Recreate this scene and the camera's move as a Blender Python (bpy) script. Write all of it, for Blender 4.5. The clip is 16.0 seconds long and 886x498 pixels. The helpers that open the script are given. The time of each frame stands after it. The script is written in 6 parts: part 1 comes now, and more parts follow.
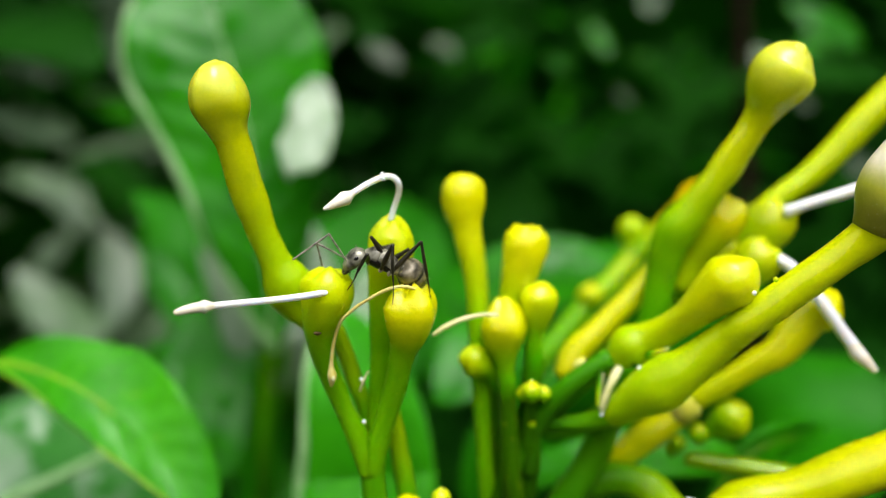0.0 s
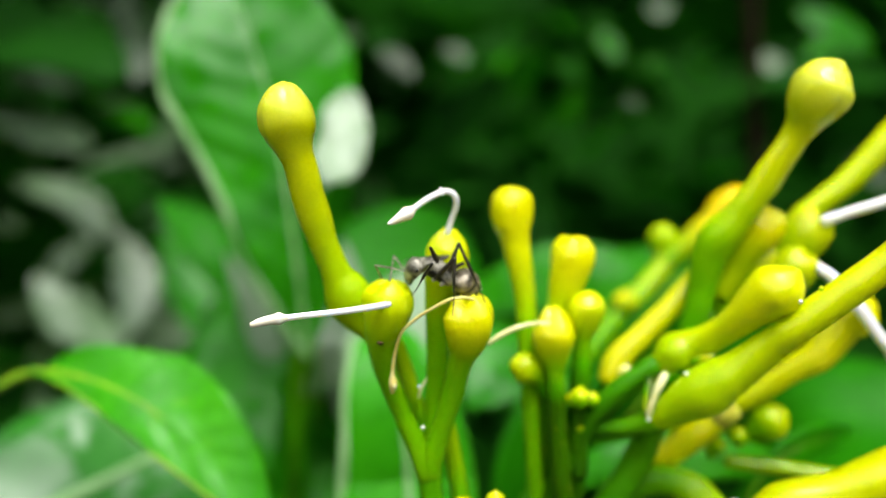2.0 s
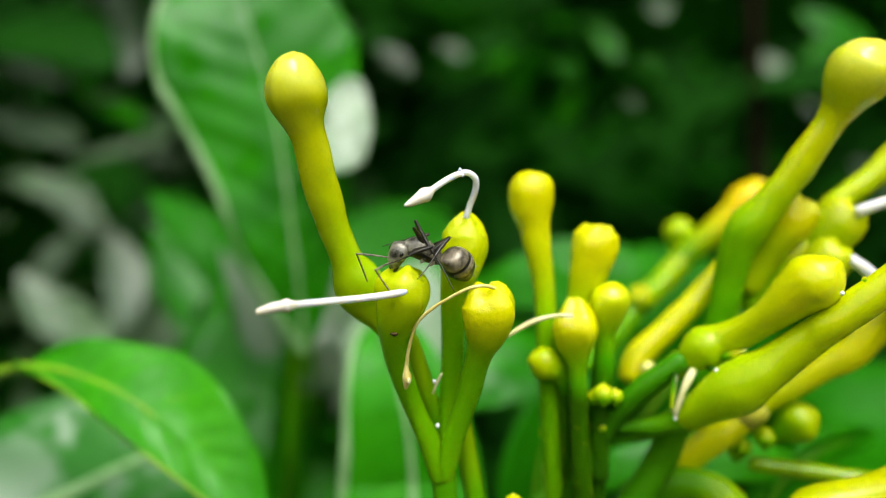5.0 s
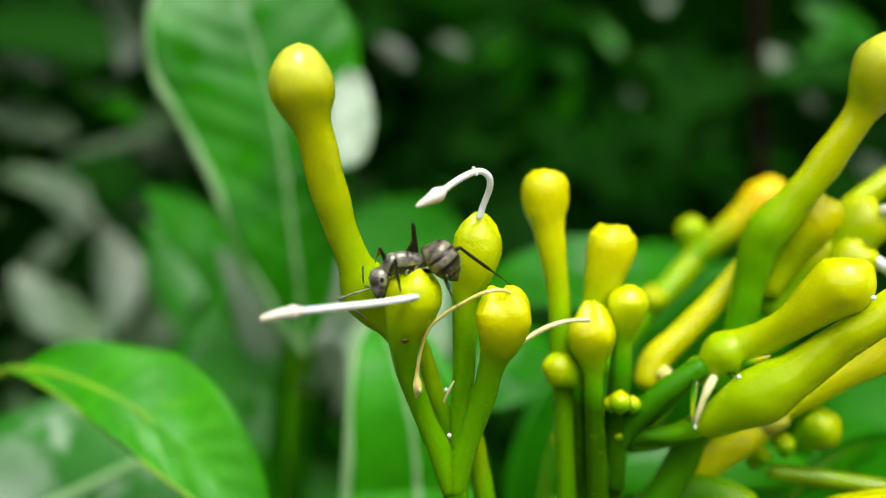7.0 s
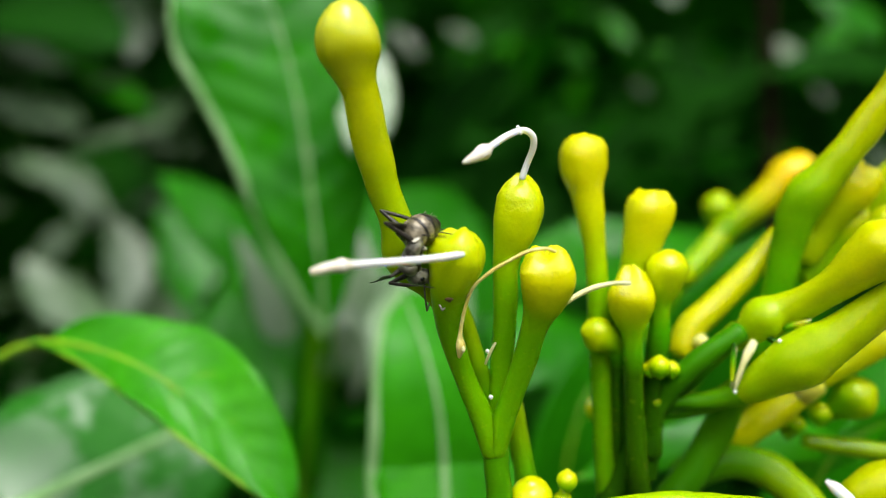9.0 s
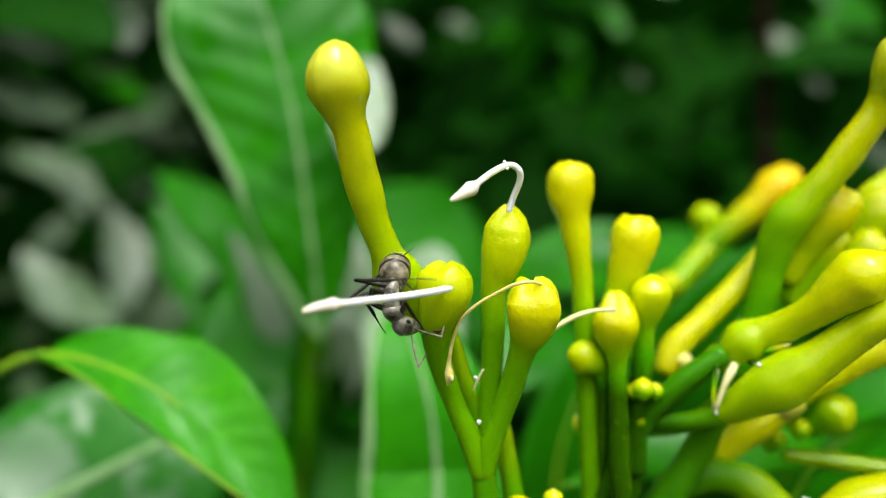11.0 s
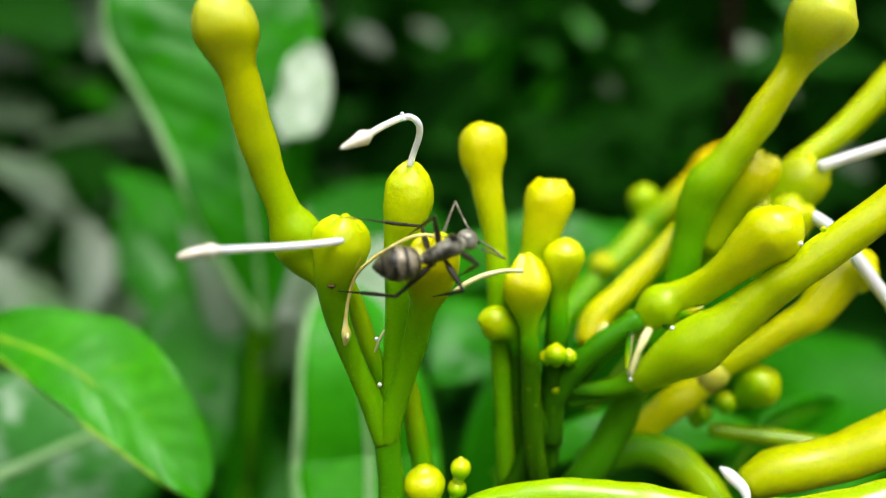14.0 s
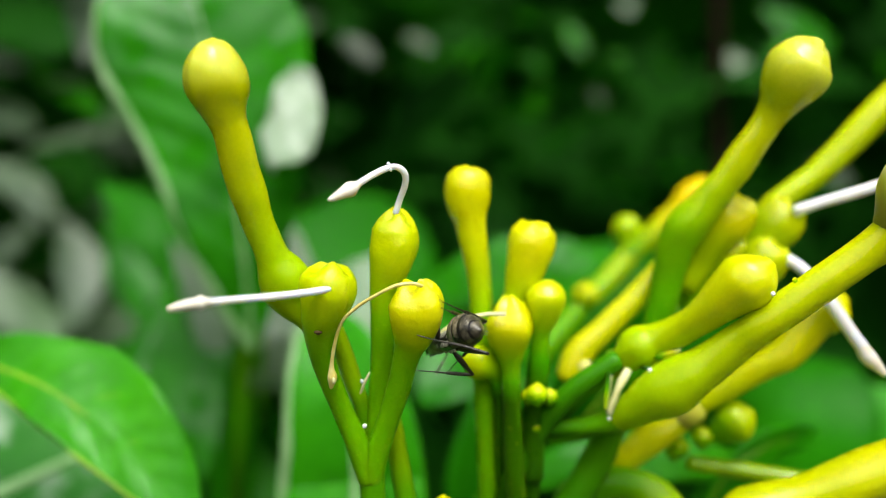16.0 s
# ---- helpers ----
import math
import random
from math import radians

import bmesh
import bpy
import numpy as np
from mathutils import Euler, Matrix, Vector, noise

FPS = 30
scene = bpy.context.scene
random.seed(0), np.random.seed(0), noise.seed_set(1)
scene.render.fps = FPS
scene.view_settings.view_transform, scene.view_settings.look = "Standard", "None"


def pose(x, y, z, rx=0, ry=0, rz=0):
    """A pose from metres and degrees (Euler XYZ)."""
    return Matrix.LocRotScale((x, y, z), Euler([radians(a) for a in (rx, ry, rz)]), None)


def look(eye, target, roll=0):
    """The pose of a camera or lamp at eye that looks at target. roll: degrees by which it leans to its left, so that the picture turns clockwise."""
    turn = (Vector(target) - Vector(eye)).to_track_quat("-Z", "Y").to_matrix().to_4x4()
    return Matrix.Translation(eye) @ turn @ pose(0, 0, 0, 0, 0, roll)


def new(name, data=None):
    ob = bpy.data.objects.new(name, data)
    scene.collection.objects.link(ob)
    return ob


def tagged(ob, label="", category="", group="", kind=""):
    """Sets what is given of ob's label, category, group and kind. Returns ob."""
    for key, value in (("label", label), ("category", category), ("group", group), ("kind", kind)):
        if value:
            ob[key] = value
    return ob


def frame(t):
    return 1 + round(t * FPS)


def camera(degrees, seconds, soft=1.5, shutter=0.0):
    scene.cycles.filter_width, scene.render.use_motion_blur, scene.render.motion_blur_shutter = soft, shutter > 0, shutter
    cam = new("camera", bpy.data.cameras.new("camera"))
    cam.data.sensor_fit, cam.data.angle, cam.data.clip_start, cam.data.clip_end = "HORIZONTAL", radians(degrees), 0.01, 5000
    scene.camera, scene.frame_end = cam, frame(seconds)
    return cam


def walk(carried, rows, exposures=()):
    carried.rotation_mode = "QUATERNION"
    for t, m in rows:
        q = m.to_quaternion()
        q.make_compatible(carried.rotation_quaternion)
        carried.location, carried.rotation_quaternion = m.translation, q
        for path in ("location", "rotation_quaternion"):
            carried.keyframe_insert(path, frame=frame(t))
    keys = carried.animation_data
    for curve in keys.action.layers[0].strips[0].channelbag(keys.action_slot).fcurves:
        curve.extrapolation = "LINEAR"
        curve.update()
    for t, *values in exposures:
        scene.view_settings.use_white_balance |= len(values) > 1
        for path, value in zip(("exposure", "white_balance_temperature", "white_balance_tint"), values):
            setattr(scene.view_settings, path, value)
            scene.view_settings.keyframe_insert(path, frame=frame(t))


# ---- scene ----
# Macro view of a flowering shrub: yellow-green flower buds with an ant on them.
# Lengths in the tables are millimetres; MM turns them into metres.
MM = 0.001
cam = camera(62, 16.0, soft=1.0)
cam.data.dof.use_dof = True
cam.data.dof.focus_distance = 0.0603
cam.data.dof.aperture_fstop = 10.0


def eye(x, y, z, yaw, pitch, roll):
    """A camera pose from millimetres and degrees: yaw to the left from +y, pitch up, roll as look() has it."""
    a, b = radians(yaw), radians(pitch)
    way = Vector((-math.sin(a) * math.cos(b), math.cos(a) * math.cos(b), math.sin(b)))
    e = Vector((x, y, z)) * MM
    return look(e, e + way, roll)


PATH = [
    (0, eye(3.835, -62.186, 3.014, 1.345, 0.318, -0.058)),
    (0.2, eye(4.655, -63.100, 0.852, 1.650, 0.619, -0.201)),
    (0.5, eye(3.487, -64.249, 0.356, 1.885, 0.853, -0.311)),
    (0.7, eye(0.906, -64.900, 2.080, 1.817, 0.854, -0.321)),
    (1, eye(-0.064, -65.447, 1.407, 1.611, 0.850, -0.319)),
    (1.2, eye(-1.253, -65.600, 2.663, 1.519, 0.699, -0.286)),
    (1.5, eye(-0.809, -65.600, 3.421, 1.441, 0.429, -0.274)),
    (1.7, eye(-0.140, -65.500, 0.753, 1.398, 0.435, -0.338)),
    (2, eye(-1.188, -64.865, 3.906, 1.353, 0.496, -0.422)),
    (2.2, eye(-3.156, -64.100, 3.898, 1.347, 0.619, -0.424)),
    (2.5, eye(-2.309, -62.779, 2.447, 1.342, 0.758, -0.424)),
    (2.7, eye(-2.797, -62.200, 3.896, 1.192, 0.699, -0.367)),
    (3, eye(-4.487, -61.633, 2.828, 0.901, 0.583, -0.249)),
    (3.2, eye(-2.208, -61.200, 1.365, 0.877, 0.642, -0.246)),
    (3.5, eye(-3.632, -60.920, 2.658, 0.867, 0.823, -0.243)),
    (3.7, eye(-4.574, -60.900, 3.299, 0.877, 0.911, -0.252)),
    (4, eye(-3.512, -61.055, 1.536, 0.894, 0.963, -0.264)),
    (4.2, eye(-3.888, -61.466, 2.409, 0.940, 0.768, -0.102)),
    (6.3, eye(-3.578, -58.679, 2.167, 0.040, 0.965, 0.043)),
    (6.5, eye(-4.080, -59.133, 3.004, 0.214, 0.676, 0.212)),
    (6.7, eye(-4.381, -58.800, 2.372, 0.189, 0.447, 0.178)),
    (7, eye(-5.198, -57.688, 3.021, 0.155, 0.383, 0.105)),
    (7.2, eye(-4.639, -57.200, 1.767, 0.275, 0.401, 0.034)),
    (7.5, eye(-2.663, -56.929, 3.390, 0.464, 0.441, -0.073)),
    (7.7, eye(-3.238, -56.800, 3.976, 0.401, 0.367, -0.017)),
    (8, eye(-4.640, -56.763, 3.056, 0.253, 0.230, 0.060)),
    (8.2, eye(-3.831, -56.900, 2.850, 0.218, 0.349, -0.052)),
    (8.5, eye(-3.440, -57.302, 2.924, 0.197, 0.575, -0.216)),
    (8.7, eye(-5.431, -57.400, 1.091, 0.252, 0.504, -0.126)),
    (9, eye(-8.731, -57.409, -0.245, 0.120, 0.378, 0.279)),
    (9.2, eye(-9.016, -57.391, -0.239, -0.530, 0.632, 0.418)),
    (11.3, eye(-7.374, -59.759, 4.384, 0.122, -1.391, -0.039)),
    (11.4, eye(-6.279, -60.000, 1.400, 0.120, -0.791, -0.143)),
    (11.5, eye(-5.878, -60.105, -1.285, 0.047, -0.194, -0.263)),
    (11.6, eye(-5.990, -60.000, -2.858, -0.086, -0.235, -0.292)),
    (11.7, eye(-5.677, -59.900, -2.922, -0.269, -0.327, -0.212)),
    (11.8, eye(-5.491, -59.700, -0.472, -0.453, -0.441, -0.092)),
    (12, eye(-8.635, -59.456, 3.583, -0.654, -0.573, 0.072)),
    (12.2, eye(-9.279, -59.500, 1.236, -0.550, -0.149, 0.034)),
    (12.5, eye(-4.463, -59.550, -2.255, -0.363, 0.635, -0.033)),
    (12.7, eye(-6.232, -59.200, -0.147, -0.636, 0.344, 0.103)),
    (13, eye(-6.896, -58.683, 0.220, -1.137, -0.185, 0.350)),
    (13.2, eye(-2.626, -58.700, -1.333, -1.054, 0.029, 0.378)),
    (13.5, eye(-2.403, -58.703, -0.928, -0.841, 0.417, 0.372)),
    (13.7, eye(-3.057, -58.400, -0.274, -0.751, 0.418, 0.264)),
    (14, eye(-0.333, -57.323, -1.307, -0.684, 0.420, 0.160)),
    (14.2, eye(0.890, -56.900, -1.542, -0.676, 0.579, 0.172)),
    (14.5, eye(-0.465, -56.670, -3.231, -0.716, 0.866, 0.251)),
    (14.6, eye(-1.041, -56.700, -2.689, -0.814, 0.762, 0.309)),
    (14.7, eye(-1.930, -56.700, -0.756, -0.986, 0.510, 0.401)),
    (14.8, eye(-2.469, -56.700, 2.048, -1.186, 0.218, 0.499)),
    (14.9, eye(-2.798, -56.700, 3.887, -1.341, -0.034, 0.579)),
    (15, eye(-2.318, -56.667, 3.839, -1.410, -0.138, 0.611)),
    (15.2, eye(0.248, -57.000, 0.841, -1.329, 0.097, 0.596)),
    (15.5, eye(0.925, -58.104, 2.178, -1.185, 0.534, 0.576)),
    (15.7, eye(-1.783, -58.600, 4.460, -1.249, 0.481, 0.584)),
    (16, eye(0.044, -58.952, 2.688, -1.490, 0.281, 0.626)),
]
EXPOSURE = 0.43
walk(cam, PATH, [(0.0, EXPOSURE), (1.0, EXPOSURE + 0.14), (2.0, EXPOSURE + 0.24), (3.0, EXPOSURE + 0.18), (4.0, EXPOSURE - 0.02), (9.0, EXPOSURE), (14.0, EXPOSURE + 0.05), (16.0, EXPOSURE + 0.03)])

# ---- sky, sun, exposure ----
SUN_ELEVATION, SUN_TURN = 60.0, 168.0
world = bpy.data.worlds.new("sky")
scene.world = world
world.use_nodes = True
wn, wl = world.node_tree.nodes, world.node_tree.links
sky = wn.new("ShaderNodeTexSky")
sky.sky_type = "NISHITA"
sky.sun_disc = False
sky.sun_elevation, sky.sun_rotation = radians(SUN_ELEVATION), radians(SUN_TURN)
sky.dust_density, sky.air_density, sky.ozone_density = 6.0, 1.0, 1.0
pale = wn.new("ShaderNodeHueSaturation")
pale.inputs["Saturation"].default_value = 0.15
wl.new(sky.outputs[0], pale.inputs["Color"])
wl.new(pale.outputs[0], wn["Background"].inputs["Color"])
wn["Background"].inputs["Strength"].default_value = 0.15

sun_data = bpy.data.lights.new("sun", "SUN")
sun_data.energy, sun_data.angle, sun_data.color = 1.32, radians(34), (1.0, 0.98, 0.90)
sun = new("sun", sun_data)
_a, _e = radians(SUN_TURN), radians(SUN_ELEVATION)
sun.matrix_world = look((math.sin(_a) * math.cos(_e), math.cos(_a) * math.cos(_e), math.sin(_e)), (0, 0, 0))


# ---- materials ----
def material(name):
    m = bpy.data.materials.new(name)
    m.use_nodes = True
    return m, m.node_tree.nodes, m.node_tree.links, m.node_tree.nodes["Principled BSDF"]


def noise_node(n, l, scale, detail=4.0, rough=0.55):
    """Noise in object space, scale per metre."""
    co = n.new("ShaderNodeTexCoord")
    t = n.new("ShaderNodeTexNoise")
    t.inputs["Scale"].default_value, t.inputs["Detail"].default_value, t.inputs["Roughness"].default_value = scale, detail, rough
    l.new(co.outputs["Object"], t.inputs["Vector"])
    return t.outputs["Fac"]


def ramp(n, l, fac, *stops):
    r = n.new("ShaderNodeValToRGB")
    e = r.color_ramp.elements
    while len(e) < len(stops):
        e.new(0.5)
    for el, (p, c) in zip(e, stops):
        el.position, el.color = p, (*c, 1)
    l.new(fac, r.inputs["Fac"])
    return r.outputs["Color"]


def mix(n, l, kind, fac, a, b):
    m = n.new("ShaderNodeMix")
    m.data_type, m.blend_type = "RGBA", kind
    for socket, value in ((m.inputs[0], fac), (m.inputs[6], a), (m.inputs[7], b)):
        if hasattr(value, "is_linked"):
            l.new(value, socket)
        elif isinstance(value, tuple):
            socket.default_value = (*value, 1)
        else:
            socket.default_value = value
    return m.outputs[2]


def relief(n, l, p, height, distance, strength=0.5):
    b = n.new("ShaderNodeBump")
    b.inputs["Distance"].default_value, b.inputs["Strength"].default_value = distance, strength
    l.new(height, b.inputs["Height"])
    l.new(b.outputs["Normal"], p.inputs["Normal"])


def flesh_material(name, green, mid, ripe, rough=0.34, sss=0.9, pale=(0.95, 0.92, 0.20), gloss=0.6, crumb=0.0):
    """Waxy flower tissue: the mesh's 'ripe' value runs from a shade-darkened foot through green stalk to ripe bud and
    pale tip; crumb: how wrinkled and wet its ripe top is.
    """
    m, n, l, p = material(name)
    at = n.new("ShaderNodeAttribute")
    at.attribute_name = "ripe"
    # lowest stop: dark stalk green, deepened further for shade among the stalks
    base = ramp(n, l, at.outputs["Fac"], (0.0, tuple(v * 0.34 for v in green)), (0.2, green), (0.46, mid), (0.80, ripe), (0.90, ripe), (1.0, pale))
    blotch = noise_node(n, l, 420, 3)
    shade = ramp(n, l, blotch, (0.3, (0.74, 0.86, 0.6)), (0.7, (1.0, 1.0, 1.0)))
    c = mix(n, l, "MULTIPLY", 0.45, base, shade)
    fine = noise_node(n, l, 3200, 3)
    speck = ramp(n, l, fine, (0.35, (0.88, 0.92, 0.8)), (0.6, (1.0, 1.0, 1.0)))
    c = mix(n, l, "MULTIPLY", 0.5, c, speck)
    dots = ramp(n, l, noise_node(n, l, 2100, 1), (0.66, (0.0,) * 3), (0.74, (1.0,) * 3))
    c = mix(n, l, "MIX", mix(n, l, "MULTIPLY", 1.0, dots, (0.06, 0.06, 0.06)), c, tuple(min(1.0, v * 1.25 + 0.06) for v in ripe))
    l.new(c, p.inputs["Base Color"])
    l.new(ramp(n, l, blotch, (0.3, (rough,) * 3), (0.7, (rough * 0.72,) * 3)), p.inputs["Roughness"])
    p.inputs["Subsurface Weight"].default_value = sss
    p.inputs["Subsurface Radius"].default_value = (1.0, 1.0, 0.1)
    p.inputs["Subsurface Scale"].default_value = 0.0022
    p.inputs["Specular IOR Level"].default_value = 0.1
    l.new(ramp(n, l, at.outputs["Fac"], (0.55, (0.04,) * 3), (0.86, (gloss,) * 3)), p.inputs["Coat Weight"])
    p.inputs["Coat Roughness"].default_value = 0.09
    p.inputs["Coat IOR"].default_value = 1.7
    if crumb:
        rough_top = mix(n, l, "MULTIPLY", 1.0, noise_node(n, l, 1250, 4), ramp(n, l, at.outputs["Fac"], (0.62, (0.08,) * 3), (0.86, (1.0,) * 3)))
        relief(n, l, p, mix(n, l, "MIX", crumb, fine, rough_top), 0.00026, 0.8)
        l.new(p.inputs["Normal"].links[0].from_socket, p.inputs["Coat Normal"])
    else:
        relief(n, l, p, mix(n, l, "MIX", 0.5, fine, blotch), 0.00007, 0.5)
    return m


M_BUD = flesh_material("waxy_bud", (0.075, 0.35, 0.001), (0.22, 0.48, 0.001), (0.69, 0.72, 0.001))
M_CALYX = flesh_material("wet_calyx", (0.10, 0.34, 0.001), (0.24, 0.50, 0.001), (0.66, 0.73, 0.001), gloss=0.5, crumb=0.8)
M_GOLD = flesh_material("golden_bud", (0.075, 0.35, 0.001), (0.32, 0.51, 0.001), (0.73, 0.70, 0.001))
M_CALYX_GOLD = flesh_material("golden_calyx", (0.09, 0.33, 0.001), (0.26, 0.51, 0.001), (0.77, 0.73, 0.001), gloss=0.5, crumb=0.8)
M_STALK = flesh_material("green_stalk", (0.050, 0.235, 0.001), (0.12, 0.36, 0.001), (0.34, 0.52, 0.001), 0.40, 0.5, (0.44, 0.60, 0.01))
M_STALK_WET = flesh_material("wet_stalk", (0.07, 0.29, 0.001), (0.19, 0.46, 0.001), (0.42, 0.60, 0.001), 0.3, 0.5, (0.5, 0.64, 0.01), gloss=1.0)
M_STALK_WET.node_tree.nodes["Principled BSDF"].inputs["Coat Roughness"].default_value = 0.08
M_ORANGE = flesh_material("orange_bud", (0.16, 0.40, 0.001), (0.50, 0.55, 0.001), (0.90, 0.64, 0.001), gloss=0.3)
M_CREAM = flesh_material("cream_petal", (0.70, 0.67, 0.08), (0.92, 0.82, 0.60), (0.94, 0.84, 0.74), 0.4, 0.3, (0.95, 0.87, 0.80))


def plain_material(name, low, high, scale, rough, sss=0.0, bump=0.00004):
    m, n, l, p = material(name)
    f = noise_node(n, l, scale, 4)
    l.new(ramp(n, l, f, (0.32, low), (0.68, high)), p.inputs["Base Color"])
    p.inputs["Roughness"].default_value = rough
    if sss:
        p.inputs["Subsurface Weight"].default_value = sss
        p.inputs["Subsurface Radius"].default_value = (1, 0.9, 0.7)
        p.inputs["Subsurface Scale"].default_value = 0.0005
    relief(n, l, p, noise_node(n, l, scale * 5, 3), bump, 0.4)
    return m


M_STYLE = plain_material("white_style", (0.95, 0.95, 0.93), (0.98, 0.98, 0.98), 900, 0.35, 0.8)
M_POLLEN = plain_material("pale_stigma", (0.86, 0.76, 0.55), (0.93, 0.9, 0.82), 1100, 0.55, 0.2)
M_DRY = plain_material("dried_style", (0.70, 0.55, 0.10), (0.88, 0.78, 0.28), 700, 0.5, 0.2)
M_PALE = plain_material("pale_filament", (0.66, 0.64, 0.24), (0.84, 0.80, 0.46), 700, 0.45, 0.2)
M_SCAR = plain_material("brown_scar", (0.03, 0.015, 0.004), (0.16, 0.10, 0.02), 1600, 0.8)


def leaf_material(name, dark, light, rough, coat=0.0, trans=0.25, spec=0.4, coat_ior=1.5, patches=22, blots=70, dry=0.40):
    """Leaf skin: broad patches, fine mottling, uneven gloss and a little light from behind."""
    m, n, l, p = material(name)
    f = noise_node(n, l, patches, 5)
    g = noise_node(n, l, 420, 4)
    c = ramp(n, l, f, (0.32, dark), (0.68, light))
    c = mix(n, l, "MULTIPLY", 0.6, c, ramp(n, l, g, (0.35, (0.68, 0.76, 0.6)), (0.65, (1.0, 1.0, 1.0))))
    l.new(c, p.inputs["Base Color"])
    gloss = ramp(n, l, noise_node(n, l, 60, 4), (0.35, (rough * 0.8,) * 3), (0.65, (min(1, rough * 1.35),) * 3))
    l.new(gloss, p.inputs["Roughness"])
    p.inputs["Specular IOR Level"].default_value = spec
    if coat:
        l.new(ramp(n, l, noise_node(n, l, blots, 4), (dry, (0.0,) * 3), (dry + 0.1, (coat,) * 3)), p.inputs["Coat Weight"])
    p.inputs["Coat Roughness"].default_value = 0.28
    p.inputs["Coat IOR"].default_value = coat_ior
    relief(n, l, p, noise_node(n, l, 150, 5), 0.0016, 0.5)
    if trans:
        t = n.new("ShaderNodeBsdfTranslucent")
        l.new(mix(n, l, "MULTIPLY", 1.0, c, (1.3, 1.5, 0.5)), t.inputs["Color"])
        s = n.new("ShaderNodeMixShader")
        s.inputs[0].default_value = trans
        l.new(p.outputs[0], s.inputs[1])
        l.new(t.outputs[0], s.inputs[2])
        l.new(s.outputs[0], n["Material Output"].inputs["Surface"])
    return m


M_LEAF_FRONT = leaf_material("young_leaf", (0.019, 0.26, 0.001), (0.068, 0.45, 0.002), 0.36, 0.38, 0.3, 0.14, patches=45, blots=130)
M_LEAF = leaf_material("fresh_leaf", (0.019, 0.25, 0.001), (0.062, 0.47, 0.002), 0.48, 0.25, 0.3, 0.1, blots=110)
# darker copy of the fresh leaf, with shade put into the green
M_LEAF_SHADE = leaf_material("shade_toned_leaf", (0.009, 0.13, 0.001), (0.030, 0.29, 0.002), 0.48, 0.12, 0.3, 0.05, blots=90)
M_LEAF_GLOSS = leaf_material("glossy_leaf", (0.008, 0.12, 0.004), (0.022, 0.20, 0.006), 0.5, 0.9, 0.15, 0.25, 2.4, blots=75, dry=0.45)
M_LEAF_GLOSS.node_tree.nodes["Principled BSDF"].inputs["Coat Roughness"].default_value = 0.42
# pale base colours standing in for sky glare on leaves
M_LEAF_GLARE = leaf_material("glare_toned_leaf", (0.20, 0.33, 0.17), (0.42, 0.56, 0.40), 0.5, 0.3, 0.3, 0.3, patches=60)
M_LEAF_SKY_TONE = leaf_material("sky_toned_leaf", (0.22, 0.34, 0.20), (0.46, 0.57, 0.42), 0.45, 0.5, 0.2, 0.5, patches=50)
# greyed leaf green: sheen and distant haze are put into the colour
M_LEAF_SHEEN = leaf_material("sheen_toned_leaf", (0.070, 0.165, 0.055), (0.21, 0.33, 0.17), 0.4, 0.8, 0.2, 0.6, 1.7, patches=40)
# in-between copy of the leaf green, half shade in its colour
M_LEAF_HALF_SHADE = leaf_material("half_shade_toned_leaf", (0.013, 0.17, 0.001), (0.039, 0.35, 0.002), 0.45, 0.5, 0.3, 0.04, patches=50, blots=150)
# darkest leaf copy: deep shade is put into its base colour
M_HEDGE_SHADE = leaf_material("hedge_shade_leaf", (0.003, 0.036, 0.001), (0.015, 0.120, 0.004), 0.6, 0.0, 0.25, 0.08, patches=9)
M_RIB = plain_material("leaf_rib", (0.14, 0.36, 0.004), (0.25, 0.46, 0.01), 300, 0.45)
M_RIB_PALE = plain_material("pale_leaf_rib", (0.13, 0.32, 0.08), (0.27, 0.46, 0.20), 120, 0.45)
M_BARK = plain_material("brown_twig", (0.008, 0.004, 0.002), (0.022, 0.012, 0.006), 240, 0.9)
M_BARK.node_tree.nodes["Principled BSDF"].inputs["Specular IOR Level"].default_value = 0.1
M_SOIL = plain_material("soil", (0.012, 0.010, 0.006), (0.04, 0.03, 0.018), 30, 0.95, bump=0.004)


def ant_material(name, dark, light, rough, silk, scale=1500):
    """Horny shell; silk: how much its fine down shines like metal."""
    m, n, l, p = material(name)
    f = noise_node(n, l, scale, 4)
    l.new(ramp(n, l, f, (0.38, dark), (0.62, light)), p.inputs["Base Color"])
    p.inputs["Roughness"].default_value = rough
    p.inputs["Metallic"].default_value = silk
    relief(n, l, p, noise_node(n, l, 8000, 3), 0.00004, 0.6)
    return m


M_ANT = ant_material("ant_shell", (0.045, 0.042, 0.030), (0.43, 0.41, 0.33), 0.28, 0.3, 1000)
M_GASTER = ant_material("ant_gaster", (0.075, 0.064, 0.040), (0.38, 0.325, 0.225), 0.27, 0.2, 900)
M_GASTER_TIP = ant_material("ant_gaster_tip", (0.028, 0.025, 0.016), (0.14, 0.125, 0.08), 0.28, 0.2, 900)
M_COXA = ant_material("ant_hip", (0.24, 0.22, 0.18), (0.64, 0.59, 0.5), 0.45, 0.2)
M_ANT_LEG = ant_material("ant_leg", (0.007, 0.006, 0.004), (0.040, 0.033, 0.022), 0.30, 0.05)
M_FEELER = ant_material("ant_feeler", (0.10, 0.09, 0.065), (0.34, 0.31, 0.23), 0.38, 0.2)
M_BAND = ant_material("ant_band", (0.006, 0.005, 0.004), (0.02, 0.017, 0.014), 0.3, 0.0)
M_EYE = ant_material("ant_eye", (0.008, 0.008, 0.008), (0.015, 0.015, 0.015), 0.15, 0.0)


# ---- shape helpers ----
def part(name, bm, mat, parent=None, label=""):
    """Links a bmesh as one mesh object under a thing or a part."""
    me = bpy.data.meshes.new(name)
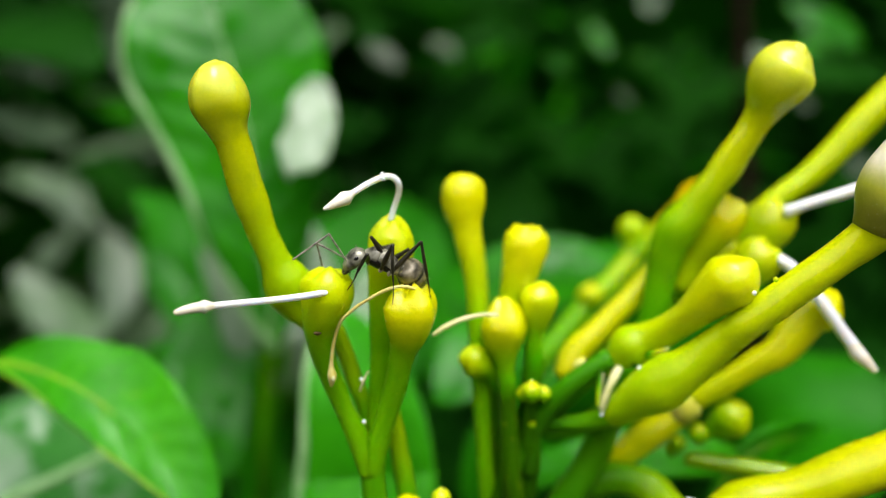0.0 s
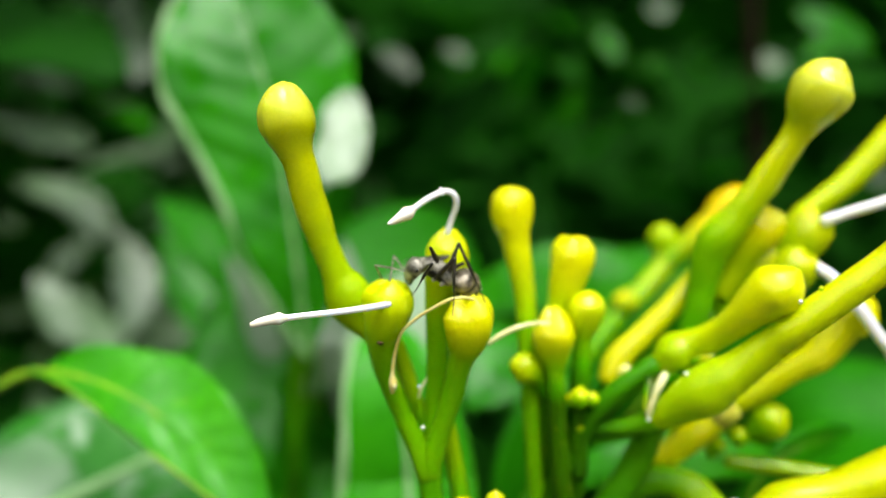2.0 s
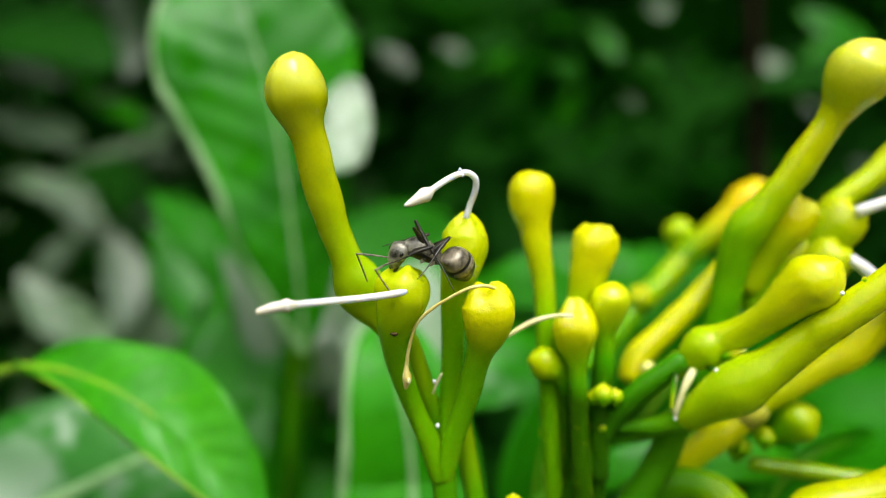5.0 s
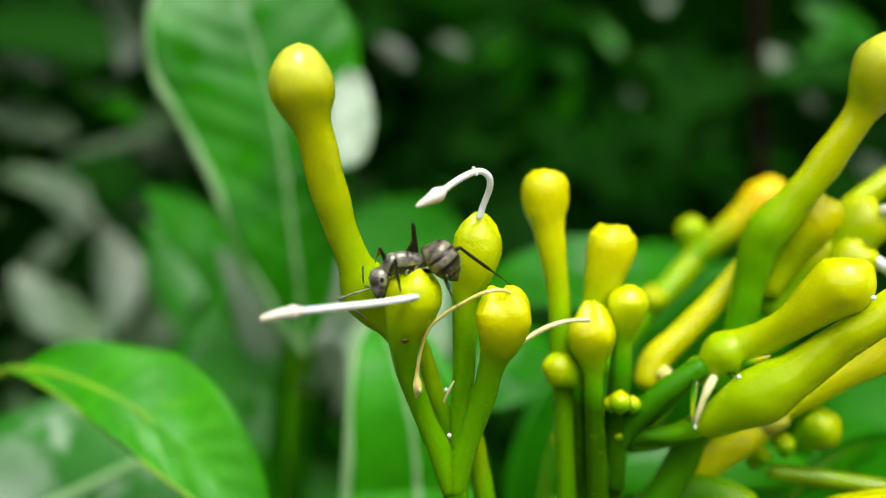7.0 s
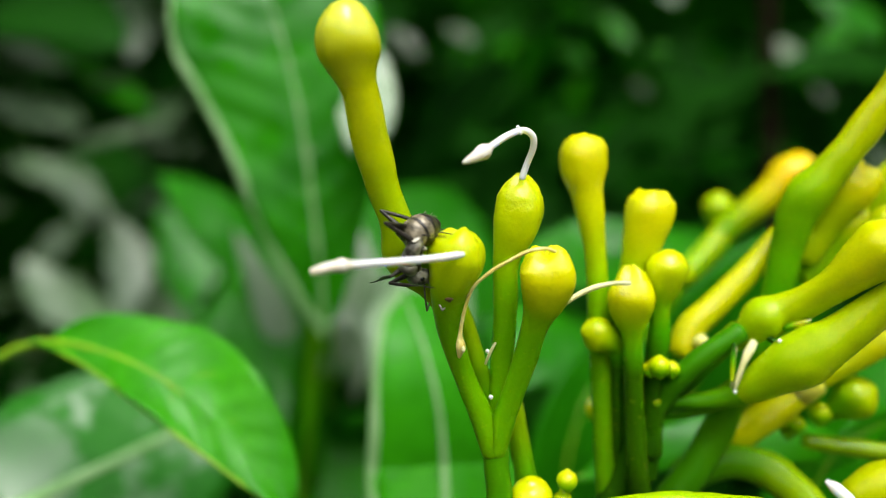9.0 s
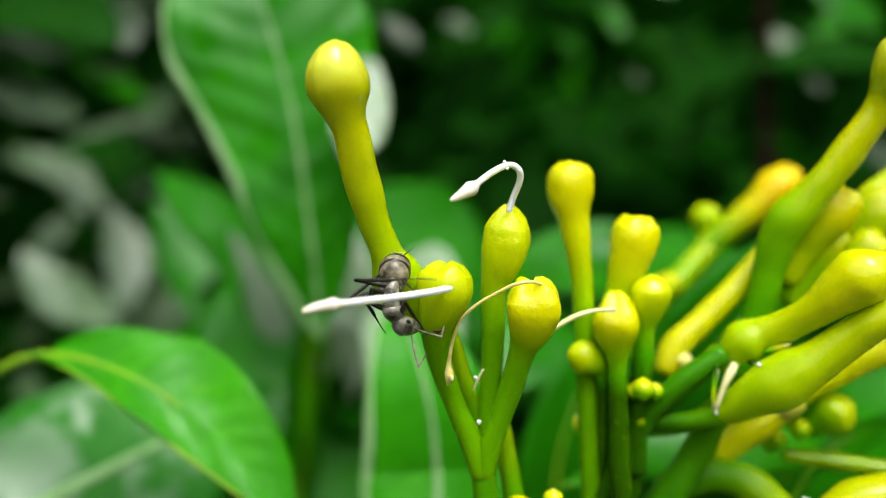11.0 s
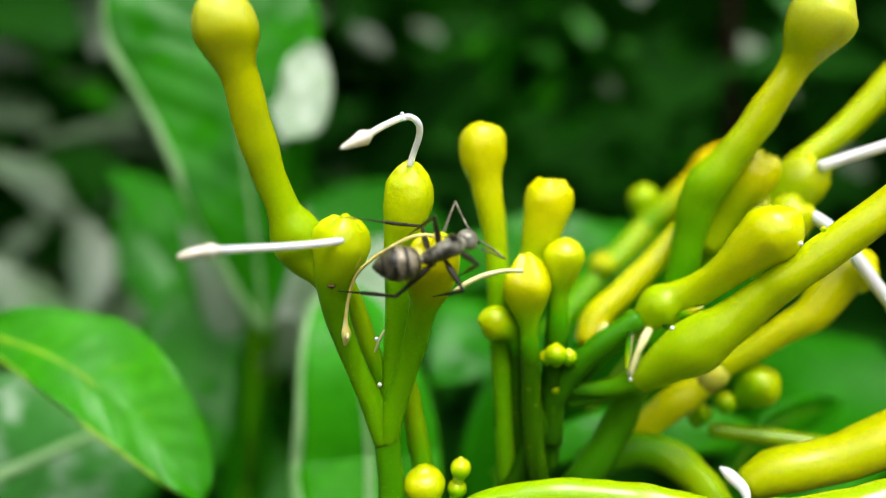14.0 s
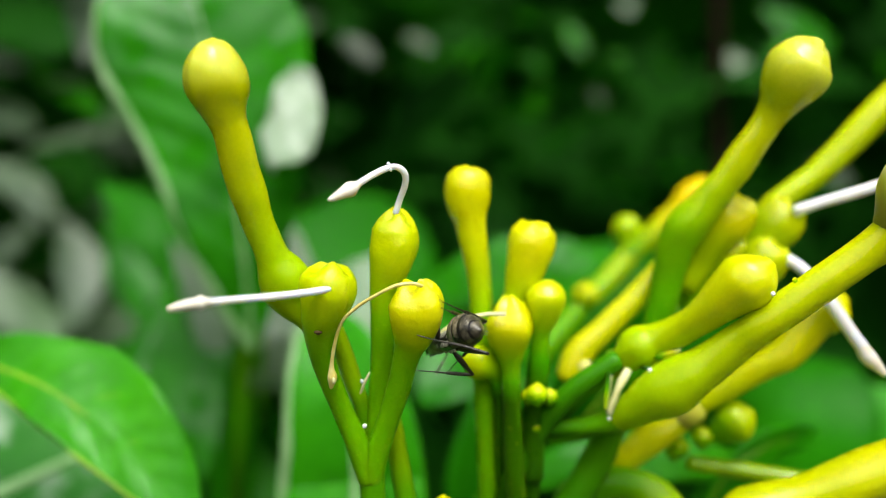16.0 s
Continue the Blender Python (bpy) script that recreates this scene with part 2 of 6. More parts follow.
    bm.to_mesh(me)
    bm.free()
    me.materials.append(mat)
    me.shade_smooth()
    ob = new(name, me)
    if parent:
        ob.parent = parent
    return tagged(ob, label)


def thing(name, at, label, category, group="", kind=""):
    ob = new(name)
    ob.empty_display_size = 0.002
    ob.location = Vector(at) * MM
    return tagged(ob, label, category, group, kind)


def spline(rows, step):
    """Points of a Catmull-Rom curve through rows (x, y, z, r), about step mm apart."""
    p = np.array(rows, float)
    p = np.vstack([2 * p[0] - p[1], p, 2 * p[-1] - p[-2]])
    out = []
    for k in range(1, len(p) - 2):
        a, b, c, d = p[k - 1:k + 3]
        n = max(2, int(np.ceil(np.linalg.norm(c[:3] - b[:3]) / step)))
        for s in np.arange(n) / n:
            out.append(0.5 * (2 * b + (c - a) * s + (2 * a - 5 * b + 4 * c - d) * s ** 2 + (3 * b - a - 3 * c + d) * s ** 3))
    out.append(p[-2])
    return np.array(out)


CROWN = (0.98, 0.94, 0.89, 0.83, 0.76, 0.69, 0.61, 0.53, 0.45, 0.37, 0.29, 0.21, 0.13, 0.06)


def sweep(bm, rows, step=0.5, sides=20, ripe=(0.0, 1.0), seams=0, groove=0.05, lobes=0, lobe=0.12, rough=0.03, seed=0, crown=False, hollow=1.0, dome=0.5, turn=0.0, cap=0.6, origin=(0, 0, 0)):
    """A round body swept along rows (x, y, z, r), all mm, with domed ends. seams: shallow petal seams on the
    last part; lobes and crown: a lobed, hollow top where a flower has dropped."""
    q = spline(rows, step)
    centre, rad = q[:, :3] - np.array(origin), np.maximum(q[:, 3], 0.02)
    tan = np.gradient(centre, axis=0)
    tan /= np.linalg.norm(tan, axis=1)[:, None]
    side = Vector(np.cross(tan[0], (0.13, 1.0, 0.21)))
    run = np.r_[0, np.cumsum(np.linalg.norm(np.diff(centre, axis=0), axis=1))]
    run /= run[-1]
    layer = bm.verts.layers.float.get("ripe") or bm.verts.layers.float.new("ripe")
    rings = []
    sections = []
    r0, r1 = rad[0], rad[-1]
    for a in (10, 40, 65):
        sections.append((centre[0] - tan[0] * r0 * 0.6 * math.cos(radians(a)), tan[0], r0 * math.sin(radians(a)), 0.0))
    for c, t, r, s in zip(centre, tan, rad, run):
        sections.append((c, t, r, s))
    if crown:
        for k in CROWN:
            h = 1.12 * dome * (1 - k * k) - hollow * 0.34 * math.exp(-(k / 0.42) ** 2)
            sections.append((centre[-1] + tan[-1] * r1 * h, tan[-1], r1 * k, 1.0))
    else:
        for a in (65, 40, 10):
            sections.append((centre[-1] + tan[-1] * r1 * cap * math.cos(radians(a)), tan[-1], r1 * math.sin(radians(a)), 1.0))
    last = len(sections)
    for k, (c, t, r, s) in enumerate(sections):
        t = Vector(t)
        side = (side - t * side.dot(t)).normalized()
        up = t.cross(side)
        ring = []
        topness = min(1.0, max(0.0, (s - 0.72) / 0.28))
        for j in range(sides):
            th = 2 * math.pi * j / sides
            rr = r
            if seams:
                rr *= 1 - groove * topness * math.exp(-((((th * seams / (2 * math.pi) + 0.15 * s) % 1.0) - 0.5) / 0.09) ** 2)
            off = 0.0
            if lobes:
                wave = math.cos(lobes * th + seed)
                rr *= 1 + lobe * topness * wave
                if crown and k >= last - len(CROWN):
                    kk = CROWN[k - last + len(CROWN)]
                    off = r1 * lobe * 1.3 * wave * math.sin(math.pi * min(1.0, kk)) ** 0.7
            d = side * math.cos(th) + up * math.sin(th)
            point = Vector(c) + d * rr + t * off
            bump = noise.noise(point * 0.45 + Vector((seed * 7.1, 0, 0))) * rough * 2
            if crown and k >= last - len(CROWN) - 8:
                point += t * r1 * (0.12 * noise.noise(point * 0.7 + Vector((seed, 3, 1))) + 0.09 * noise.noise(point * 1.7 + Vector((seed, 5, 1))) + 0.05 * noise.noise(point * 3.6 + Vector((seed, 9, 4)))) * min(1.0, (k - last + len(CROWN) + 8) / 12)
            if crown and topness:
                bump += 0.045 * topness * noise.noise(point * 0.8 + Vector((seed, 8, 2)))
            point += d * bump * r
            v = bm.verts.new(point * MM)
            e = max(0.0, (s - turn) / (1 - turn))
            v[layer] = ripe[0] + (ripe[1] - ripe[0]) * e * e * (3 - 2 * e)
            ring.append(v)
        rings.append(ring)
    for a, b in zip(rings, rings[1:]):
        for j in range(sides):
            bm.faces.new((a[j], a[(j + 1) % sides], b[(j + 1) % sides], b[j]))
    bm.faces.new(rings[0][::-1])
    bm.faces.new(rings[-1])
    return bm


def tube(name, rows, mat, parent, label="", **kw):
    org = np.array(parent_place(parent))
    return part(name, sweep(bmesh.new(), rows, origin=org, **kw), mat, parent, label)


def parent_place(ob):
    """Where a thing or a part of it has its origin, in mm."""
    p = Vector((0, 0, 0))
    while ob:
        p += ob.location / MM
        ob = ob.parent
    return tuple(p)


def bead(name, at, r, mat, parent, label="", squash=(1, 1, 1), ripe=0.8, seed=0):
    """A slightly uneven round bud."""
    x, y, z = at
    sx, sy, sz = squash
    rows = [(x, y, z - r * 0.86 * sz, r * 0.45), (x, y, z - r * 0.55 * sz, r * 0.82), (x, y, z, r), (x, y, z + r * 0.5 * sz, r * 0.87), (x, y, z + r * 0.8 * sz, r * 0.6), (x, y, z + r * 0.94 * sz, r * 0.3)]
    return tube(name, rows, mat, parent, label, step=r * 0.25, sides=18, ripe=(ripe * 0.5, ripe), rough=0.04, seed=seed)


# ---- ground and hedge behind ----
def ground():
    bm = bmesh.new()
    n = 40
    grid = [[bm.verts.new(((i / n - 0.5) * abs(i / n - 0.5) * 120, (j / n - 0.5) * abs(j / n - 0.5) * 120, -0.62 + 0.03 * noise.noise(Vector((i * 0.7, j * 0.7, 0))))) for j in range(n + 1)] for i in range(n + 1)]
    for i in range(n):
        for j in range(n):
            bm.faces.new((grid[i][j], grid[i + 1][j], grid[i + 1][j + 1], grid[i][j + 1]))
    tagged(part("ground", bm, M_SOIL), "dark garden soil under the shrub", "ground", kind="structure")


ground()


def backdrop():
    """A dark sheet added all round for garden shade, unseen behind the camera too, with an uneven crest."""
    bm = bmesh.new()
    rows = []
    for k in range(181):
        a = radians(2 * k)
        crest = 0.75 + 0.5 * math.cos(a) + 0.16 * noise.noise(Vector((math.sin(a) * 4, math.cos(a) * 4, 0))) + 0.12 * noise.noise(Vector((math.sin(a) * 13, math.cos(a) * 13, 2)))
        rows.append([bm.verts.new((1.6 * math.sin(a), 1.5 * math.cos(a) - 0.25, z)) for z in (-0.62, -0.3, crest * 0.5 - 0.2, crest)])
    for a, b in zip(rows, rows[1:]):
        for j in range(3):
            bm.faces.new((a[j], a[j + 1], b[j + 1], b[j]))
    tagged(part("backdrop", bm, M_HEDGE_SHADE), "dark sheet put round the shrub in place of garden shade", "hedge", kind="structure")


backdrop()


def hedge(name, count, box, size, mat, label, seed, up=0.6):
    """Many small pointed leaves, folded along the rib; box in mm."""
    rng = np.random.default_rng(seed)
    verts, faces = [], []
    shape = ((0.0, 0.0), (0.18, 0.6), (0.45, 1.0), (0.72, 0.72), (1.0, 0.0))
    for _ in range(count):
        at = np.array([rng.uniform(*box[0]), rng.uniform(*box[1]), rng.uniform(*box[2])])
        length = rng.uniform(*size)
        a = rng.uniform(0, 2 * math.pi)
        d = np.array([math.cos(a), math.sin(a), rng.uniform(-0.9, 0.5)])
        d /= np.linalg.norm(d)
        nrm = rng.normal(0, 0.55, 3) + (0, -0.25, up)
        s = np.cross(d, nrm)
        s /= np.linalg.norm(s)
        nrm = np.cross(s, d)
        w = length * rng.uniform(0.16, 0.24)
        b = len(verts)
        for u, k in shape:
            c = at + d * length * u - nrm * length * 0.25 * u * u
            e = nrm * w * 0.3 * k
            verts += [c - s * w * k + e, c, c + s * w * k + e]
        for k in range(4):
            for j in range(2):
                q = b + k * 3 + j
                faces.append((q, q + 1, q + 4, q + 3))
    me = bpy.data.meshes.new(name)
    me.from_pydata([tuple(v * MM) for v in verts], [], faces)
    me.materials.append(mat)
    me.shade_smooth()
    return tagged(new(name, me), label, "foliage", kind="stuff")


hedge("hedge_leaves", 2600, ((-520, 620), (150, 620), (-480, 560)), (45, 95), M_HEDGE_SHADE, "dense shrub leaves, their green darkened for deep shade", 5)
# out of view: leaves added overhead to throw shade on the background
hedge("unseen_shading_leaves", 1500, ((-620, 720), (90, 620), (250, 700)), (60, 120), M_HEDGE_SHADE, "unseen leaves added overhead to shade the background", 9)
# far leaf banks whose colours carry haze, sunlight and shade
hedge("toned_far_leaves", 400, ((-340, -40), (230, 420), (-60, 200)), (18, 40), M_LEAF_SHEEN, "far leaves with grey haze put into their colour", 12)
hedge("toned_far_leaves", 170, ((-40, 300), (230, 420), (75, 200)), (10, 28), M_LEAF, "far leaves in fresh green, standing in for sunlight", 14)
hedge("toned_far_leaves", 80, ((-20, 170), (260, 420), (30, 140)), (14, 34), M_LEAF_SHADE, "far leaves with shade put into their green", 17)


def twig(rows, label, mat=M_BARK):
    t = thing("twig", rows[0][:3], label, "twig")
    tube("stem", rows, mat, t, step=8, sides=10, ripe=(0, 0.5), rough=0.1)


twig([(104.20, 190.00, -81.95, 2.65), (101.82, 190.00, -6.31, 2.84), (100.55, 190.00, 43.02, 2.66), (98.71, 190.00, 100.11, 2.47)], "dark brown upright twig in deep shade behind the buds")


twig([(-33.55, 76.0, -43.12, 1.12), (-32.65, 75.0, -28.66, 1.21), (-31.86, 74.0, -16.4, 1.1), (-31.07, 74.0, -8.38, 0.9)], "upright dark green stem in the shade", M_STALK)
twig([(-29.57, 78.0, -29.37, 0.72), (-29.61, 77.0, -20.94, 0.82), (-29.52, 77.0, -12.74, 0.72), (-29.2, 78.0, -7.17, 0.52)], "thin yellowish stem in the shade", M_STALK)


# ---- single leaves ----
def leaf(rows, side, width, mat, label, rib=M_RIB, fold=0.15, belly=0.42, veins=0, wave=0.03, group="", tip=0.55, seed=0, rib_width=0.5, edge=0.0, skew=1.0, quilt=0.0):
    """A pointed leaf along rows (x, y, z) mm, from its stalk to its tip; side: the way its blade spreads;
    width: half its breadth in mm; fold: how far its edges rise over the rib."""
    t = thing("leaf", rows[0], label, "leaf", group)
    org = np.array(rows[0])
    q = spline([(*r, 1.0) for r in rows], 0.7 if quilt else 1.6)[:, :3] - org
    n = len(q)
    tan = np.gradient(q, axis=0)
    tan /= np.linalg.norm(tan, axis=1)[:, None]
    s0 = np.array(side, float)
    bm = bmesh.new()
    across = 25 if quilt else 9
    lines, nrms, sides_, half = [], [], [], []
    for k in range(n):
        u = k / (n - 1)
        s = s0 - tan[k] * (s0 @ tan[k])
        s /= np.linalg.norm(s)
        nr = np.cross(s, tan[k])
        w = width * max(0.02, (u / belly if u < belly else 1.0) ** 0.75 * (1.0 if u < belly else max(0.0, 1 - ((u - belly) / (1 - belly)) ** 1.7) ** tip))
        if u < 0.05:
            w *= u / 0.05 + 0.05
        row = []
        for j in range(across):
            v = 2 * j / (across - 1) - 1
            lift = fold * abs(v) ** 1.3 * w + wave * width * math.sin(u * 13 + 2 * v + seed) * abs(v)
            if quilt:  # the skin bulges between the side veins
                lift += quilt * w * abs(math.sin(math.pi * (u - 0.12 - 0.13 * abs(v)) * veins / 0.76)) ** 0.7 * (abs(v) * (1 - abs(v)) * 4) ** 0.6
            row.append(bm.verts.new(tuple((q[k] + s * w * v * (skew if v < 0 else 1.0) + nr * lift) * MM)))
        lines.append(row)
        nrms.append(nr), sides_.append(s), half.append(w)
    for a, b in zip(lines, lines[1:]):
        for j in range(across - 1):
            bm.faces.new((a[j], a[j + 1], b[j + 1], b[j]))
    blade = part("blade", bm, mat, t)
    thick = blade.modifiers.new("thickness", "SOLIDIFY")
    thick.thickness, thick.offset = 0.35 * MM, 0
    rr = [(*(q[k] + org + nrms[k] * 0.08), rib_width * (0.9 - 0.7 * k / (n - 1))) for k in range(0, n, max(1, n // 10))]
    tube("midrib", rr, rib, t, "paler raised midrib", step=2.0, sides=8, ripe=(0.5, 0.5), rough=0.0)
    if edge:
        line = [tuple(q[k] + org - sides_[k] * half[k] * skew + nrms[k] * fold * half[k]) for k in range(0, n, max(1, n // 14))]
        tube("leaf_edge", [(*p, edge) for p in line], rib, t, "pale leaf edge", step=2.0, sides=6, rough=0.0)
    for k in range(veins):
        u = 0.12 + 0.76 * k / veins
        i = int(u * (n - 1))
        e = min(n - 1, i + int(n * 0.13))
        for sgn in (-1, 1):
            row = []
            for f in (0.03, 0.35, 0.65, 0.9):
                i2 = min(n - 1, int(i + (e - i) * f))
                vv = sgn * f
                lift = fold * abs(vv) ** 1.3 * half[i2] + wave * width * math.sin(i2 / (n - 1) * 13 + 2 * vv + seed) * abs(vv)
                row.append((*(q[i2] + org + sides_[i2] * half[i2] * vv * (skew if vv < 0 else 1.0) + nrms[i2] * (lift + 0.1)), rib_width * 0.3 * (1.1 - f)))
            tube("vein", row, rib, t, step=1.6, sides=6, rough=0.0)
    return t


# bright young leaf arching in front of the shrub
young = leaf([(-60.14, 35.00, -11.71), (-55.26, 33.00, -11.38), (-49.74, 31.00, -12.13), (-44.42, 29.00, -13.62), (-39.96, 27.50, -15.65), (-35.57, 26.00, -18.60), (-30.79, 25.00, -22.71), (-25.50, 24.00, -28.26)], (0.62, 0.45, 0.62), 7.7, M_LEAF_FRONT,
     "bright fresh green leaf arching outward, glossy with a pale rib", fold=-0.1, belly=0.48, veins=9, tip=0.55, rib_width=0.55, skew=0.52, wave=0.10, edge=0.2, quilt=0.03)
tube("petiole", [(-72.29, 38.00, -18.40, 0.51), (-67.26, 37.00, -14.92, 0.50), (-63.02, 36.00, -12.59, 0.57), (-59.04, 34.70, -11.52, 0.56)], M_RIB, young, "green leaf stalk", step=1.5, sides=8, rough=0.02)
# tall leaf standing behind the tall bud
# its thick pale edge also paints the sheen of the folded margin
leaf([(-28.60, 66.00, -13.79), (-29.25, 64.00, -1.95), (-30.54, 63.00, 9.12), (-32.22, 63.00, 21.07), (-34.85, 63.50, 32.23), (-38.67, 64.50, 43.67), (-44.48, 68.00, 58.29)], (0.95, 0.2, 0.1), 16.6, M_LEAF_HALF_SHADE,
     "tall upright green leaf with pale rib behind the buds", M_RIB_PALE, fold=0.13, belly=0.66, tip=0.6, rib_width=0.65, edge=0.85, wave=0.05, veins=8, quilt=0.03)
# pale leaf beside it, coloured to stand in for sky glare on the tall leaf
leaf([(-22.20, 50.00, 14.60), (-21.40, 53.00, 17.60), (-20.50, 56.00, 22.30), (-20.40, 59.00, 27.40), (-21.50, 62.00, 32.60)], (1.0, 0.1, 0.0), 4.4, M_LEAF_SKY_TONE, "pale leaf standing in for sky glare on the tall leaf", M_LEAF_SKY_TONE, fold=0.05, belly=0.3, tip=0.32, rib_width=0.25, wave=0.22)
# lower upright leaf below the sprig
leaf([(-6.88, 30.00, -50.48), (-8.12, 35.00, -35.95), (-9.09, 40.00, -23.17), (-11.76, 46.00, -13.70), (-15.19, 53.00, -6.35)], (0.95, -0.1, 0.1), 9.5, M_LEAF_FRONT,
     "upright green leaf under the flower sprig", M_RIB_PALE, fold=0.12, belly=0.4, rib_width=1.0, edge=0.7)
# wet glossy leaf low on the side
leaf([(-76.71, 26.00, -40.69), (-66.57, 37.00, -34.81), (-57.54, 48.00, -31.09), (-50.10, 58.00, -28.09), (-42.45, 68.00, -25.47)], (-0.69, 0.40, 0.77), 17, M_LEAF_GLOSS,
     "wet glossy green leaf mirroring the pale sky", M_RIB_PALE, fold=0.03, belly=0.45, rib_width=1.8, wave=0.08)
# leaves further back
leaf([(-37.44, 80.00, -65.47), (-35.84, 82.00, -45.15), (-34.29, 82.00, -25.94), (-34.22, 84.00, -9.00)], (0.9, 0.3, 0.2), 4, M_LEAF_SHADE, "narrow leaf under the tall leaf, its green darkened for shade", fold=0.15)
leaf([(-147.91, 156.00, 65.18), (-127.93, 150.00, 68.25), (-110.39, 144.00, 64.83), (-94.25, 136.00, 53.44)], (0.1, 0.6, 0.8), 12, M_HEDGE_SHADE, "leaf overhead, its green darkened for shade", M_HEDGE_SHADE, fold=0.1, rib_width=0.3)
# the grey-green blades below have sheen or haze painted in
leaf([(-180.31, 212.00, 39.30), (-160.16, 206.00, 32.43), (-141.75, 200.00, 25.45), (-122.56, 195.00, 12.84)], (0.35, 0.5, 0.8), 5.2, M_LEAF_SHEEN, "far leaf with a grey sheen put into its colour", M_LEAF_SHEEN, rib_width=0.25)
leaf([(-131.77, 206.00, 15.28), (-120.92, 200.00, 3.18), (-116.30, 195.00, -9.38), (-117.08, 190.00, -23.34)], (0.95, 0.2, 0.1), 8.5, M_LEAF_SHEEN, "far leaf with a pale sheen put into its colour", M_LEAF_SKY_TONE, rib_width=0.25, belly=0.5)
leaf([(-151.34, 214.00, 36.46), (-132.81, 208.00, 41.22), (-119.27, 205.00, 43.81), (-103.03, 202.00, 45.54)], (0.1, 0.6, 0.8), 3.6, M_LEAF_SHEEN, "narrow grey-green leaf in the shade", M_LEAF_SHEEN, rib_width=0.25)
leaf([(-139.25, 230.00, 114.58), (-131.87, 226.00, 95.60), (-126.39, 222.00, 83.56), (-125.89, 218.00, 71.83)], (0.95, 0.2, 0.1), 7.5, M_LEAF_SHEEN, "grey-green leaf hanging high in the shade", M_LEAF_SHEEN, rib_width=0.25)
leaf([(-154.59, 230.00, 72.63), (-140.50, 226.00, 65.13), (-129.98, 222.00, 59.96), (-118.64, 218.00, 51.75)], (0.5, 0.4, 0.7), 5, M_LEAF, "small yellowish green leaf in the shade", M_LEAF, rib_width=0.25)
leaf([(-74.62, 112.00, 18.05), (-64.07, 108.00, 11.37), (-55.19, 104.00, 2.54), (-49.09, 100.00, -10.67)], (0.8, 0.4, 0.4), 7, M_LEAF_SHADE, "leaf behind the tall leaf, its green darkened for shade", M_LEAF_SHEEN, rib_width=0.25)
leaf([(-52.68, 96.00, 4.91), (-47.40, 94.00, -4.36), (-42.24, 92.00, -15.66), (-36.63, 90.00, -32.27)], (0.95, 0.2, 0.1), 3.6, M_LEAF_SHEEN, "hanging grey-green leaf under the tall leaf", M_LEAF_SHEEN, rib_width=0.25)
leaf([(-34.57, 84.00, -30.82), (-31.90, 83.00, -24.16), (-29.06, 82.00, -18.11), (-26.99, 81.00, -12.15)], (0.8, 0.3, 0.5), 2.6, M_LEAF_SKY_TONE, "narrow leaf with bright light put into its pale colour", M_LEAF_SKY_TONE, rib_width=0.25)
leaf([(-26.46, 86.00, -29.10), (-25.23, 85.00, -23.45), (-25.52, 84.00, -17.87), (-26.45, 83.00, -13.44)], (0.9, 0.3, 0.3), 2.2, M_LEAF_SKY_TONE, "narrow leaf with bright light put into its pale colour", M_LEAF_SKY_TONE, rib_width=0.25)
leaf([(-21.68, 92.00, -28.16), (-26.55, 94.00, -15.89), (-30.71, 98.00, -3.35), (-32.98, 104.00, 11.20)], (0.95, 0.2, 0.1), 9, M_LEAF_SHEEN, "leaf behind the sprig with grey sheen in its colour", M_LEAF_SHEEN, rib_width=0.25)
leaf([(-59.89, 100.00, -27.51), (-53.88, 100.00, -20.29), (-47.21, 102.00, -15.71), (-40.79, 106.00, -13.05)], (0.3, 0.5, 0.8), 6, M_LEAF_SHADE, "low leaf with shade put into its green", M_LEAF_SHADE, rib_width=0.25)
leaf([(-73.68, 110.00, -21.81), (-62.73, 108.00, -17.70), (-53.29, 106.00, -11.20), (-46.53, 104.00, -3.62)], (0.3, 0.5, 0.8), 4, M_LEAF_SHADE, "low leaf with shade put into its green", M_LEAF_SHADE, rib_width=0.25)
leaf([(-150.58, 190.00, -1.60), (-140.70, 186.00, -10.84), (-129.25, 182.00, -17.93), (-112.69, 178.00, -24.76)], (0.8, 0.4, 0.4), 9, M_LEAF_SHEEN, "far leaf with grey haze put into its colour", M_LEAF_SHEEN, rib_width=0.25)
leaf([(-187.72, 230.00, 61.59), (-172.07, 226.00, 56.42), (-156.80, 222.00, 52.45), (-144.01, 218.00, 46.46)], (0.3, 0.5, 0.8), 8, M_LEAF_SHEEN, "far leaf with grey haze put into its colour", M_LEAF_SHEEN, rib_width=0.25)
leaf([(-100.97, 180.00, 15.00), (-92.15, 176.00, 2.29), (-85.34, 172.00, -9.98), (-81.30, 168.00, -23.54)], (0.9, 0.3, 0.2), 10, M_LEAF_HALF_SHADE, "green leaf far back, toned for half shade", M_LEAF_HALF_SHADE, rib_width=0.25)
leaf([(-182.79, 240.00, 100.20), (-169.06, 236.00, 89.86), (-155.67, 232.00, 82.00), (-144.77, 228.00, 72.14)], (0.5, 0.4, 0.7), 7, M_LEAF_HALF_SHADE, "green leaf far back, toned for half shade", M_LEAF_HALF_SHADE, rib_width=0.25)
leaf([(-152.00, 204.00, 33.00), (-142.00, 202.00, 27.00), (-134.00, 199.00, 19.00), (-130.00, 196.00, 10.00)], (0.7, 0.4, 0.5), 7, M_LEAF_SHEEN, "far leaf with grey haze put into its colour", M_LEAF_SHEEN, rib_width=0.25)
